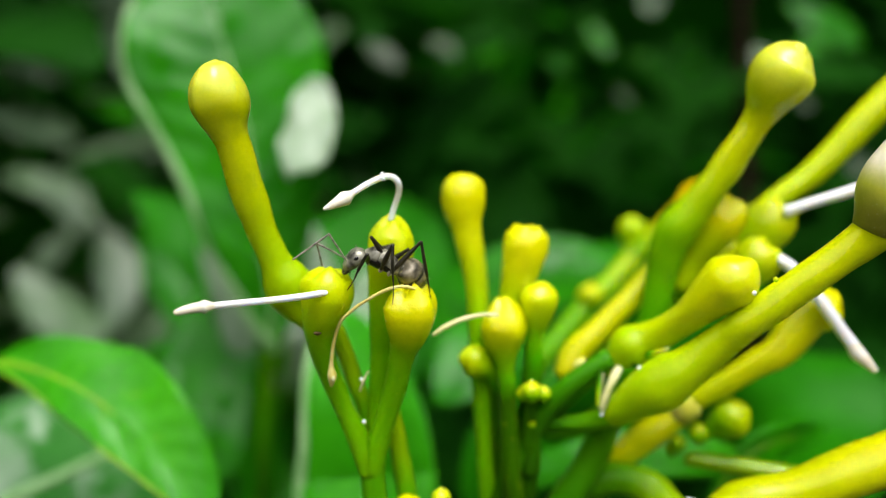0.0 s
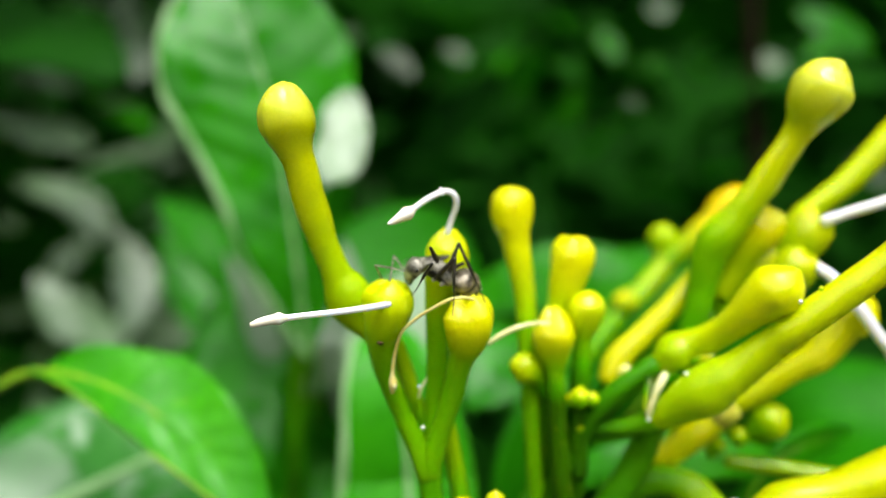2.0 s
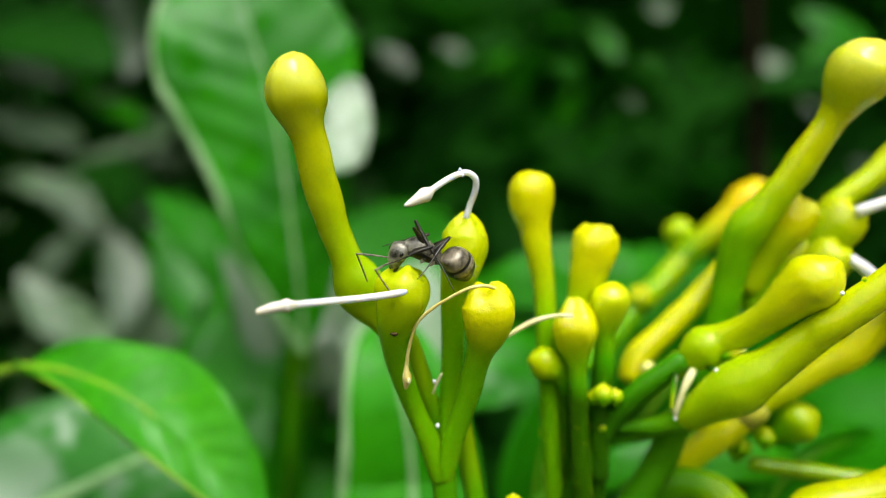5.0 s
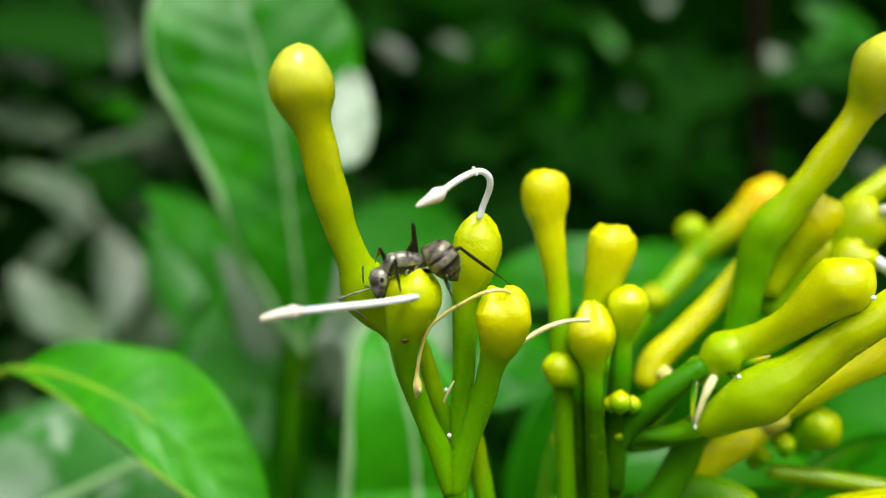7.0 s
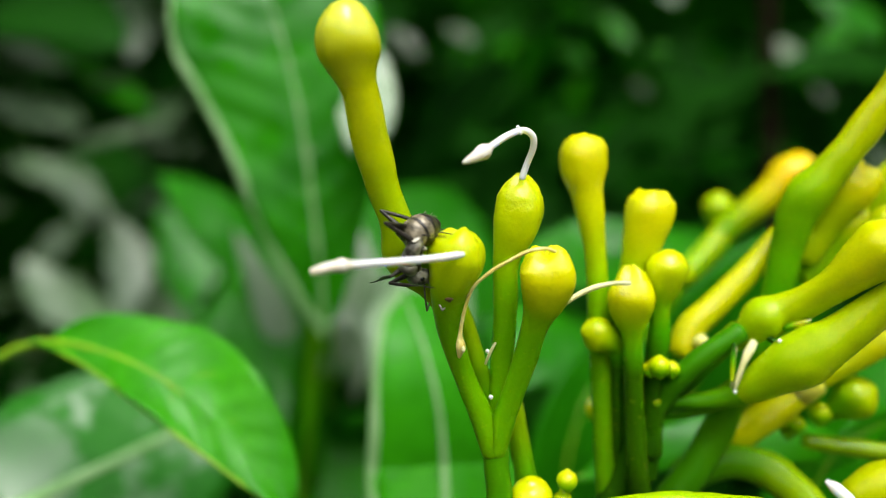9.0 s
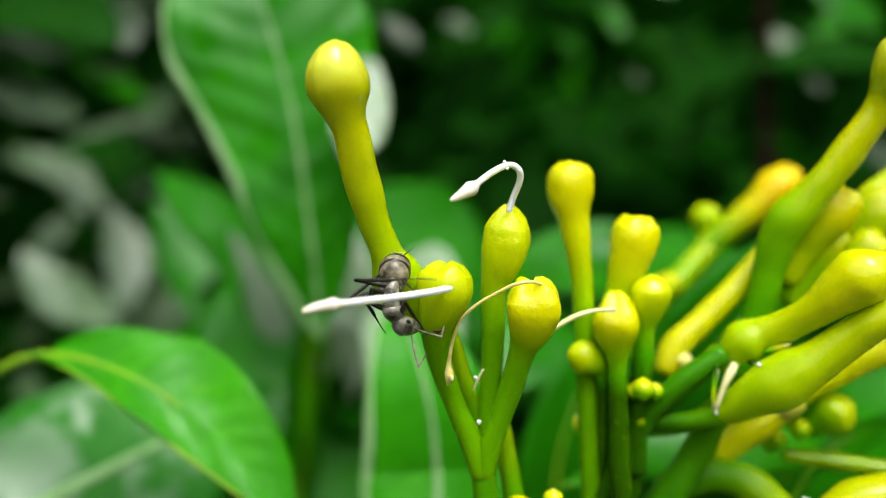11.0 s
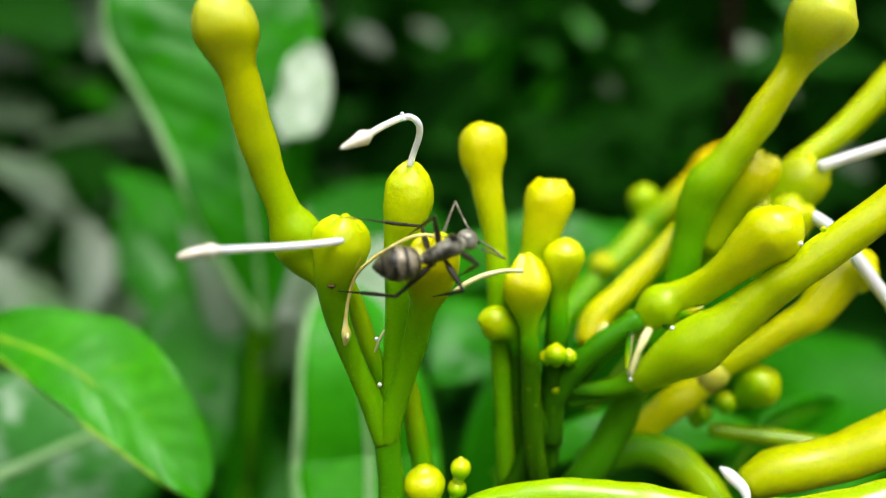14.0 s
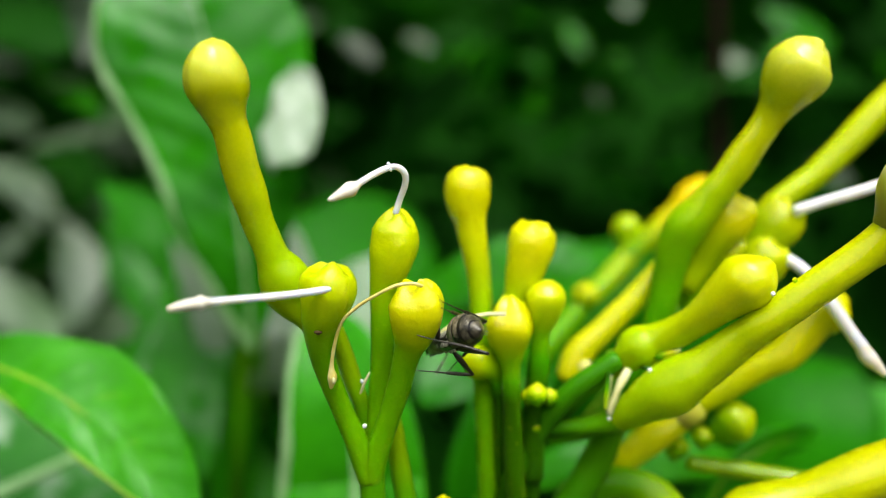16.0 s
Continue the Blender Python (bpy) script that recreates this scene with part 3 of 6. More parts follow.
# broad leaves behind the middle buds
leaf([(-3.60, 74.00, -12.34), (4.27, 72.00, -3.72), (14.80, 70.00, -0.20), (25.47, 70.00, 0.01), (38.74, 72.00, -2.19)], (0.05, 0.3, 0.95), 6.6, M_LEAF_HALF_SHADE, "broad glossy green leaf behind the middle buds", M_RIB_PALE, rib_width=0.25, fold=0.1, belly=0.5, veins=6, quilt=0.03)
# sky reflection behind the stalks, painted as a pale blade
leaf([(-19.09, 58.00, -27.13), (-15.83, 61.00, -20.19), (-12.89, 66.00, -12.36), (-10.90, 72.00, -4.96), (-9.68, 80.00, 1.93)], (0.95, 0.15, 0.05), 8.6, M_LEAF_GLARE, "leaf behind the stalks with sky reflection put into its colour", M_LEAF_GLARE, fold=0.08, rib_width=0.2)
leaf([(15.68, 100.00, -41.59), (26.89, 96.00, -21.64), (40.99, 96.00, -9.86), (60.28, 100.00, -5.34)], (0.3, 0.3, 0.9), 20, M_LEAF_SHADE, "broad green leaf in the shade behind the cluster", M_LEAF_SHADE, fold=0.1, rib_width=0.3)
leaf([(52.70, 90.00, -54.41), (65.26, 88.00, -44.72), (82.01, 90.00, -36.33), (102.91, 94.00, -25.78)], (0.3, 0.4, 0.8), 11, M_LEAF, "broad green leaf low behind the cluster", M_LEAF_SHADE, fold=0.1, rib_width=0.3)
leaf([(-0.43, 60.00, -22.21), (6.43, 66.00, -15.44), (15.24, 74.00, -10.07), (26.55, 84.00, -6.17)], (-0.3, 0.6, 0.75), 11, M_LEAF_HALF_SHADE, "fresh green leaf spreading under the middle buds", M_LEAF_HALF_SHADE, fold=0.1, rib_width=0.3)
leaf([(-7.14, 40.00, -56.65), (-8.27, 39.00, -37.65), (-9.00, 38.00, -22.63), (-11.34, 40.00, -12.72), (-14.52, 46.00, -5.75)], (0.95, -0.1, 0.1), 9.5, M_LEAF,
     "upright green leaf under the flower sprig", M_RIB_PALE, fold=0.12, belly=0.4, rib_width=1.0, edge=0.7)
leaf([(12.20, 60.00, -51.79), (10.13, 58.00, -36.76), (13.08, 60.00, -24.87), (20.62, 66.00, -14.94)], (0.8, 0.4, 0.3), 8, M_LEAF_SHADE, "leaf under the flower cluster, its green darkened for shade", fold=0.15)
leaf([(38.57, 66.00, -56.39), (46.29, 62.00, -39.87), (57.27, 62.00, -27.06), (74.81, 68.00, -16.07)], (0.6, 0.5, 0.6), 20, M_LEAF_SHADE, "green leaf under the flower cluster", fold=0.12)
leaf([(16.70, 40.00, -27.57), (22.96, 36.00, -16.29), (31.55, 36.00, -6.25), (46.57, 40.00, 4.59)], (0.7, 0.2, -0.65), 9, M_LEAF_SHADE, "green leaf standing among the flower stalks", fold=0.12)
leaf([(-28.90, 92.00, -37.15), (-24.41, 102.00, -22.73), (-19.49, 116.00, -5.03), (-13.68, 134.00, 17.67)], (0.9, 0.2, 0.3), 27, M_LEAF_SHADE, "green leaf in the shade behind the buds", M_LEAF_SHADE, fold=0.1, rib_width=0.3)

leaf([(-29.70, 84.00, -69.59), (-26.57, 92.00, -50.86), (-26.83, 102.00, -34.94), (-30.11, 116.00, -17.02)], (0.95, 0.1, 0.1), 22, M_LEAF, "green leaf low in the shade", M_LEAF_SHADE, fold=0.1, rib_width=0.3)
leaf([(-45.35, 78.00, -43.80), (-43.39, 86.00, -26.79), (-42.57, 96.00, -12.39), (-44.74, 110.00, 2.91)], (0.95, 0.2, 0.0), 15, M_LEAF_HALF_SHADE, "green leaf in the shade under the tall leaf", M_LEAF_SHADE, fold=0.15, rib_width=0.3)
leaf([(6.95, 34.00, -28.30), (15.81, 33.00, -24.47), (25.22, 32.00, -22.41), (35.33, 33.00, -23.02), (44.61, 36.00, -26.06)], (0.1, 0.45, 0.9), 3.4, M_LEAF_FRONT, "fresh green leaf low among the stalks", fold=0.12, rib_width=0.3, wave=0.1)
leaf([(34.15, 30.00, -28.84), (37.48, 30.00, -23.46), (43.93, 32.00, -20.63), (51.83, 36.00, -20.27)], (0.6, 0.4, -0.6), 2.6, M_LEAF_FRONT, "fresh green leaf low among the stalks", fold=0.12, rib_width=0.3, wave=0.1)
# spare leaves deep in the shade, their colours standing in for blurred glints of sky
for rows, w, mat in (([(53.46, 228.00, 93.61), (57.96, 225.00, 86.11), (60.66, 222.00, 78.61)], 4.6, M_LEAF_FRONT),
                     ([(108.51, 203.00, 76.26), (112.11, 200.00, 70.26), (114.27, 197.00, 64.26)], 4.2, M_LEAF_SKY_TONE),
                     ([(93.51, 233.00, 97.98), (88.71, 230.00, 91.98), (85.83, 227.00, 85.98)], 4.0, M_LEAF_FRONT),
                     ([(85.04, 233.00, 105.58), (76.64, 230.00, 98.58), (71.60, 227.00, 91.58)], 3.5, M_LEAF_SKY_TONE),
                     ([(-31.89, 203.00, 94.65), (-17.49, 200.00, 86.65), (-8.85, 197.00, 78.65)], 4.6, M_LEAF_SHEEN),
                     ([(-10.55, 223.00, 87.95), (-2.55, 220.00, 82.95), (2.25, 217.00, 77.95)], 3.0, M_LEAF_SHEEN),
                     ([(135.61, 233.00, 66.74), (138.01, 230.00, 62.74), (139.45, 227.00, 58.74)], 2.6, M_LEAF_SKY_TONE),
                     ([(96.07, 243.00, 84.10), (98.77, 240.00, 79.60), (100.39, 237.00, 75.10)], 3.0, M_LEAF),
                     ([(104.37, 238.00, 100.71), (107.07, 235.00, 96.21), (108.69, 232.00, 91.71)], 3.0, M_LEAF_SKY_TONE),
                     ([(115.04, 193.00, 88.94), (129.44, 190.00, 79.94), (138.08, 187.00, 70.94)], 7.0, M_LEAF_HALF_SHADE),
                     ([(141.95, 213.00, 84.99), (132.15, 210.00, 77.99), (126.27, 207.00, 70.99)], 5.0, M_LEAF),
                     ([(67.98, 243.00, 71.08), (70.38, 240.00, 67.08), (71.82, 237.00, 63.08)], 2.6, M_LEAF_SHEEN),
                     ([(38.39, 243.00, 84.60), (45.39, 240.00, 79.60), (49.59, 237.00, 74.60)], 4.0, M_LEAF_SHADE),
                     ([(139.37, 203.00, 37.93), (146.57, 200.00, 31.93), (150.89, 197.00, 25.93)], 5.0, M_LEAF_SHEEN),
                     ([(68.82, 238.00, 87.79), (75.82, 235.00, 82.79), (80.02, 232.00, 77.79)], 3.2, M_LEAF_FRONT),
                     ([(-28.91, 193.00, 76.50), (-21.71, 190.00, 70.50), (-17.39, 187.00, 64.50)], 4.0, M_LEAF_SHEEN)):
    leaf(rows, (0.95, 0.1, 0.2), w, mat, "small far leaf whose colour stands in for a glint", mat, rib_width=0.15, fold=0.05, group="glinting leaves")


# ---- flower sprigs ----
def crowned(name, rows, parent, label="", ripe=(0.05, 0.85), seed=0, mat=None, **kw):
    """A calyx on its stalk, with the lobed top that a dropped flower leaves."""
    kw.setdefault("lobes", 4)
    kw.setdefault("turn", 0.45)
    return tube(name, rows, mat or M_CALYX, parent, label, ripe=ripe, seed=seed, crown=True, sides=44, step=0.3, rough=0.02, **kw)


def closed(name, rows, parent, label="", ripe=(0.2, 0.84), seed=0, mat=None, **kw):
    """A closed flower bud on its tube, with four shallow petal seams."""
    kw.setdefault("cap", 0.3)
    return tube(name, rows, mat or M_BUD, parent, label, ripe=ripe, seed=seed, seams=4, sides=32, step=0.35, rough=0.03, **kw)


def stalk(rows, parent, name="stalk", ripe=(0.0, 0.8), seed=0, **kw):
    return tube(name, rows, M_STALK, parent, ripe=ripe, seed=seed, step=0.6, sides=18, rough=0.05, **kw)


left = thing("flower_sprig", (-3.77, 5.50, -27.30), "yellow-green flower sprig with one tall bud and three bare calyces", "flower")
stalk([(-3.52, 5.90, -34.21, 1.12), (-3.86, 5.90, -22.35, 1.10), (-4.20, 5.80, -18.39, 1.10), (-4.36, 5.80, -16.60, 1.12), (-4.50, 5.80, -15.20, 0.95)], left, ripe=(0.08, 0.3))
b1 = crowned("calyx", [(-4.46, 5.60, -17.07, 1.02), (-5.53, 5.40, -14.03, 1.01), (-6.64, 5.00, -11.39, 0.91), (-7.57, 4.30, -8.86, 0.95), (-8.24, 3.40, -6.59, 1.03), (-8.44, 2.60, -4.94, 1.20), (-8.36, 2.00, -3.53, 1.51), (-8.03, 1.60, -2.13, 1.95), (-7.75, 1.40, -0.84, 2.31), (-7.61, 1.30, 0.20, 2.26), (-7.57, 1.30, 0.65, 2.08)], left,
             "yellow-green calyx with a white style", ripe=(0.30, 0.77), seed=1, lobe=0.12, hollow=0.5, lobes=3, turn=0.6)
# ripe runs into the pale stop here, painting the tip's highlight
closed("tall_bud", [(-8.19, 4.20, -6.24, 0.81), (-9.02, 4.50, -4.29, 0.90), (-9.86, 4.80, -2.89, 1.29), (-10.88, 5.00, -1.61, 1.92), (-11.59, 4.80, -0.36, 2.30), (-12.14, 4.20, 0.91, 2.04), (-12.61, 3.70, 1.96, 1.51), (-12.95, 3.30, 2.90, 1.34), (-13.72, 2.60, 5.07, 1.34), (-14.38, 1.60, 7.54, 1.50), (-14.90, 0.60, 9.92, 1.50), (-15.28, -0.30, 12.02, 1.45), (-15.49, -0.60, 12.80, 1.52), (-15.68, -0.86, 13.50, 1.74), (-15.85, -1.05, 14.20, 2.08), (-15.98, -1.24, 14.90, 2.38), (-16.10, -1.43, 15.60, 2.52), (-16.17, -1.65, 16.30, 2.47), (-16.20, -1.88, 17.00, 2.25), (-16.21, -2.03, 17.60, 1.90), (-16.22, -2.12, 18.20, 1.46), (-16.23, -2.19, 18.60, 0.98), (-16.24, -2.23, 18.78, 0.55), (-16.24, -2.25, 18.85, 0.26)], left,
       "tall yellow bud, its rounded tip paled for the sky's highlight", ripe=(0.58, 0.935), turn=0.3, groove=0.09, seed=2)
tube("style", [(-7.35, -0.90, -0.26, 0.30), (-8.95, -1.60, -0.52, 0.30), (-11.37, -3.00, -0.77, 0.29), (-13.66, -4.40, -0.93, 0.29), (-15.55, -5.60, -1.08, 0.28)], M_STYLE, b1, "white style", step=0.3, sides=12, rough=0.02)
tube("stigma", [(-15.27, -5.40, -1.06, 0.29), (-15.55, -5.60, -1.08, 0.40), (-15.85, -5.72, -1.10, 0.56), (-16.2, -5.85, -1.14, 0.46), (-16.75, -6.02, -1.22, 0.40), (-17.40, -6.20, -1.39, 0.34), (-17.93, -6.30, -1.54, 0.22)], M_POLLEN, b1, "cream pointed stigma", step=0.15, sides=12, rough=0.06)
bead("brown_spot", (-8.35, 0.52, -3.80), 0.36, M_SCAR, b1, "small brown scar", squash=(1, 1, 0.5))
b7 = crowned("calyx", [(-4.36, 5.60, -17.07, 1.02), (-3.56, 5.20, -13.97, 1.01), (-2.72, 4.60, -11.38, 0.95), (-1.95, 3.90, -8.86, 1.04), (-1.44, 3.10, -6.62, 1.07), (-1.10, 2.60, -5.24, 1.29), (-0.72, 2.10, -3.89, 1.88), (-0.52, 1.80, -2.54, 2.32), (-0.48, 1.70, -1.44, 2.32), (-0.54, 1.60, -0.80, 2.04)], left,
             "yellow calyx with a wet lobed top", ripe=(0.28, 0.86), seed=3, mat=M_CALYX_GOLD, lobe=0.14, hollow=0.7, dome=0.56, turn=0.58)
tube("dried_style", [(0.03, 0.30, -0.05, 0.13), (-0.89, 0.00, 0.19, 0.15), (-2.22, -0.20, -0.02, 0.15), (-3.76, 0.00, -0.79, 0.14), (-5.26, 0.40, -1.75, 0.14), (-6.51, 0.90, -3.01, 0.14), (-7.16, 1.50, -4.93, 0.15), (-7.44, 2.00, -6.77, 0.18), (-7.40, 2.20, -7.72, 0.37), (-7.50, 2.40, -8.63, 0.14)], M_DRY, b7, "dried brownish style", step=0.3, sides=9, rough=0.12)
bead("petal_flake", (-7.19, 1.50, -7.87), 0.17, M_PALE, b7, "white flake", squash=(1, 1, 1.6))
b2 = crowned("calyx", [(-4.25, 7.00, -17.27, 0.99), (-3.95, 7.00, -14.31, 0.99), (-3.68, 6.60, -9.29, 0.98), (-3.50, 6.00, -5.28, 1.02), (-3.52, 5.60, -2.32, 1.07), (-3.43, 5.30, -0.46, 1.21), (-3.05, 5.10, 0.94, 1.64), (-2.68, 4.80, 2.25, 1.96), (-2.45, 4.60, 3.59, 2.10), (-2.42, 4.40, 4.63, 1.95)], left,
             "yellow-green calyx with a hooked white style", ripe=(0.30, 0.80), seed=4, lobe=0.05, hollow=0.12, dome=0.84)
tube("style", [(-2.37, 3.40, 6.01, 0.28), (-2.01, 3.20, 7.12, 0.28), (-1.58, 2.60, 8.33, 0.28), (-1.61, 2.10, 9.20, 0.28), (-2.18, 1.80, 9.67, 0.27), (-2.92, 1.50, 9.59, 0.27), (-4.11, 0.70, 8.92, 0.27), (-5.27, -0.50, 8.01, 0.26)], M_STYLE, b2, "hooked white style", step=0.25, sides=12, rough=0.03)
tube("stigma", [(-5.19, -0.40, 8.06, 0.27), (-5.45, -0.65, 7.85, 0.40), (-5.75, -0.95, 7.62, 0.60), (-6.10, -1.28, 7.36, 0.52), (-6.55, -1.60, 7.06, 0.40), (-6.95, -1.80, 6.83, 0.30), (-7.32, -2.00, 6.64, 0.14)], M_POLLEN, b2, "cream pointed stigma", step=0.12, sides=12, rough=0.08)
bead("droplet", (-2.92, 1.40, 9.90), 0.16, M_STYLE, b2)
bead("droplet", (-2.71, 1.00, 9.36), 0.14, M_STYLE, b2)
stalk([(-4.54, 7.50, -14.44, 0.70), (-5.20, 7.20, -11.49, 0.74), (-6.09, 6.80, -8.84, 0.79), (-7.02, 6.40, -6.07, 0.79), (-7.75, 6.00, -4.07, 0.78)], left, "side_stalk", ripe=(0.4, 0.9), seed=5)
stalk([(-0.81, 9.50, -23.17, 0.98), (-1.55, 9.30, -19.01, 0.97), (-2.23, 9.00, -15.35, 0.92), (-2.71, 8.60, -12.20, 0.76)], left, "side_stalk", ripe=(0.3, 0.8), seed=6)
tube("hair", [(-5.25, 4.50, -9.46, 0.10), (-4.92, 4.20, -8.55, 0.14), (-4.45, 4.00, -7.61, 0.09)], M_PALE, left, "pale withered hair", step=0.2, sides=6)
bead("droplet", (-4.82, 3.90, -12.12), 0.2, M_STYLE, left)
bead("droplet", (-5.11, 4.20, -8.36), 0.18, M_STYLE, left)

middle = thing("flower_sprig", (9.30, 13.00, -24.51), "yellow-green flower sprig with bare calyces and small round buds", "flower")
crowned("calyx", [(7.59, 14.00, -29.27, 1.09), (6.76, 13.00, -21.28, 1.03), (6.16, 12.00, -13.49, 1.01), (5.77, 11.60, -7.05, 1.06), (5.33, 11.20, -0.67, 1.00), (4.83, 11.00, 3.03, 1.26), (4.46, 11.00, 5.50, 1.53), (4.19, 11.00, 7.13, 2.00), (4.14, 11.00, 8.55, 2.21), (4.14, 11.00, 9.66, 2.11), (4.14, 11.00, 10.34, 1.74)], middle, "slender yellow calyx", ripe=(0.28, 0.84), seed=7, mat=M_CALYX_GOLD, lobe=0.03, hollow=0.2, dome=0.34)
crowned("calyx", [(9.15, 15.00, -21.96, 1.11), (8.46, 14.00, -13.96, 1.10), (8.11, 12.50, -7.17, 1.13), (8.60, 12.00, -3.64, 1.23), (9.14, 11.50, -1.20, 1.43), (9.83, 11.30, 1.45, 1.95), (10.34, 11.20, 3.56, 2.27), (10.50, 11.00, 4.88, 2.10)], middle, "yellow calyx with a flat top", ripe=(0.12, 0.84), seed=8, mat=M_CALYX_GOLD, lobe=0.04, hollow=0.35, dome=0.42, turn=0.45)
closed("round_bud", [(10.54, 13.00, -21.27, 1.03), (10.72, 11.00, -11.67, 1.00), (11.02, 10.50, -7.92, 1.04), (11.06, 10.00, -4.99, 0.88), (11.29, 9.70, -3.25, 1.39), (11.50, 9.50, -1.59, 1.90), (11.54, 9.45, -0.77, 1.70), (11.58, 9.40, -0.20, 1.23), (11.58, 9.40, 0.11, 0.62)], middle, "small round yellow bud", ripe=(0.0, 0.78), turn=0.5, seed=9, groove=0.02)
b6 = crowned("calyx", [(10.92, 13.00, -28.27, 1.08), (9.04, 10.00, -20.24, 0.98), (8.58, 9.50, -14.95, 0.92), (8.27, 9.00, -9.72, 0.87), (8.17, 8.80, -7.75, 0.92), (8.10, 8.70, -6.62, 1.32), (8.05, 8.70, -5.50, 1.93), (8.03, 8.60, -4.17, 2.28), (8.01, 8.50, -3.15, 2.03), (7.94, 8.40, -2.38, 1.52)], middle, "yellow calyx with a pale curved filament", ripe=(-0.05, 0.84), turn=0.62, seed=10, mat=M_CALYX_GOLD, lobe=0.10, hollow=0.25, dome=0.72)
tube("filament", [(7.30, 6.40, -2.71, 0.20), (5.66, 6.00, -2.72, 0.20), (3.87, 5.40, -3.11, 0.24), (2.35, 4.80, -3.77, 0.24), (1.35, 4.40, -4.39, 0.19)], M_PALE, b6, "pale curved filament", step=0.3, sides=10, rough=0.04)
closed("round_bud", [(7.14, 13.00, -21.14, 0.75), (7.49, 12.00, -15.54, 0.74), (7.42, 11.00, -11.13, 0.67), (7.00, 10.40, -8.95, 0.82), (6.22, 10.00, -8.06, 1.28), (5.27, 9.80, -7.57, 1.58), (4.53, 9.60, -7.34, 1.37), (4.01, 9.50, -7.27, 0.86), (3.75, 9.50, -7.27, 0.41)], middle, "small round yellow-green bud", ripe=(-0.2, 0.72), turn=0.5, seed=11, groove=0.02)
for k, (place, r) in enumerate((((10.66, 9.00, -10.33), 1.0), ((11.89, 9.40, -10.61), 0.75), ((9.88, 9.60, -10.65), 0.7), ((10.82, 11.00, -13.77), 0.65))):
    bead("tiny_bud", place, r, M_BUD, middle, ripe=0.75, seed=k)
bead("tiny_bud", (6.87, 20.00, -16.46), 0.75, M_BUD, middle, "tiny yellow bud", squash=(1, 1, 1.5), ripe=1.0)
bead("tiny_bud", (10.33, 21.00, -22.11), 0.75, M_BUD, middle, "tiny yellow bud", squash=(1, 1, 1.5), ripe=1.0)
stalk([(5.73, 12.60, 5.52, 0.24), (6.21, 12.60, 1.81, 0.29), (6.48, 12.60, -2.97, 0.32), (6.69, 12.60, -7.75, 0.32)], middle, "side_stalk", ripe=(1.0, 0.9), seed=47)
tube("fallen_tube", [(25.37, 17.50, 2.19, 0.97), (22.08, 17.20, -1.77, 1.30), (18.80, 17.00, -5.03, 1.35), (16.09, 16.80, -7.60, 1.52), (15.14, 16.60, -9.82, 1.46)], M_GOLD, middle, "yellow flower tube with a pale cut end", ripe=(0.70, 0.80), seed=12)
bead("cut_end", (16.52, 15.20, -8.91), 0.85, M_CREAM, middle, "pale cut end", ripe=0.3)
# these stalks begin at the ramp's shade-darkened end
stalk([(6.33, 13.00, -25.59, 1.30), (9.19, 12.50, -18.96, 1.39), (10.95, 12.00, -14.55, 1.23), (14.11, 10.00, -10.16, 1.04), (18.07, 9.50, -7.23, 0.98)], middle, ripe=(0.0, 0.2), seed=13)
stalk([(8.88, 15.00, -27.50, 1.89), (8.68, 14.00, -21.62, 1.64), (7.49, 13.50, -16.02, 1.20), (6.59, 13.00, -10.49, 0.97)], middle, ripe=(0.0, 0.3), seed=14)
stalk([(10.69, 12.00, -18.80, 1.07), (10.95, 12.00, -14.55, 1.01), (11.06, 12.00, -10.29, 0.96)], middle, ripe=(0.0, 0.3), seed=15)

right = thing("flower_cluster", (14.98, 15.00, -25.27), "crowded yellow-green flower cluster with long tubular buds", "flower")
# pale stop at the tip stands in for a sky highlight
closed("long_bud", [(21.80, 15.20, -10.33, 1.38), (22.93, 15.00, -7.00, 1.40), (23.88, 14.60, -3.12, 1.46), (24.50, 14.00, 0.80, 1.60), (24.95, 13.30, 3.60, 1.86), (25.75, 12.60, 5.50, 2.02), (27.13, 11.90, 7.29, 1.75), (28.51, 11.00, 9.46, 1.50), (29.63, 10.40, 11.17, 1.57), (30.50, 9.80, 12.74, 1.48), (31.36, 9.20, 14.28, 1.38), (32.08, 8.70, 15.60, 1.43), (32.56, 8.30, 16.60, 1.77), (32.89, 7.80, 17.51, 2.29), (33.21, 7.30, 18.35, 2.74), (33.56, 6.90, 19.21, 2.99), (33.91, 6.50, 20.00, 2.92), (34.29, 6.20, 20.65, 2.54), (34.62, 5.90, 21.08, 2.02), (34.89, 5.70, 21.39, 1.44), (35.05, 5.50, 21.59, 0.82), (35.16, 5.40, 21.67, 0.36)], right, "long yellow bud, its rounded tip paled for the sky's highlight", ripe=(0.16, 0.935), groove=0.08, seed=20)
tube("long_tube", [(37.23, 20.00, 7.73, 1.12), (38.16, 20.00, 8.48, 1.25), (42.70, 19.80, 11.88, 1.43), (46.81, 19.40, 16.15, 1.67), (49.64, 19.00, 19.14, 1.78), (56.27, 18.00, 25.2, 2.06), (58.33, 17.50, 27.2, 2.77), (60.35, 17.00, 29.1, 2.39)], M_BUD, right, "long yellow flower tube", ripe=(0.66, 0.80), seed=21)
crowned("calyx", [(26.60, 15.50, -0.07, 1.65), (27.92, 15.00, 2.30, 1.76), (29.15, 14.30, 4.63, 2.21), (30.44, 13.70, 6.63, 2.48), (31.10, 13.30, 7.93, 2.18)], right, "yellow calyx", ripe=(0.6, 0.9), seed=22, mat=M_CALYX_GOLD, lobe=0.05)
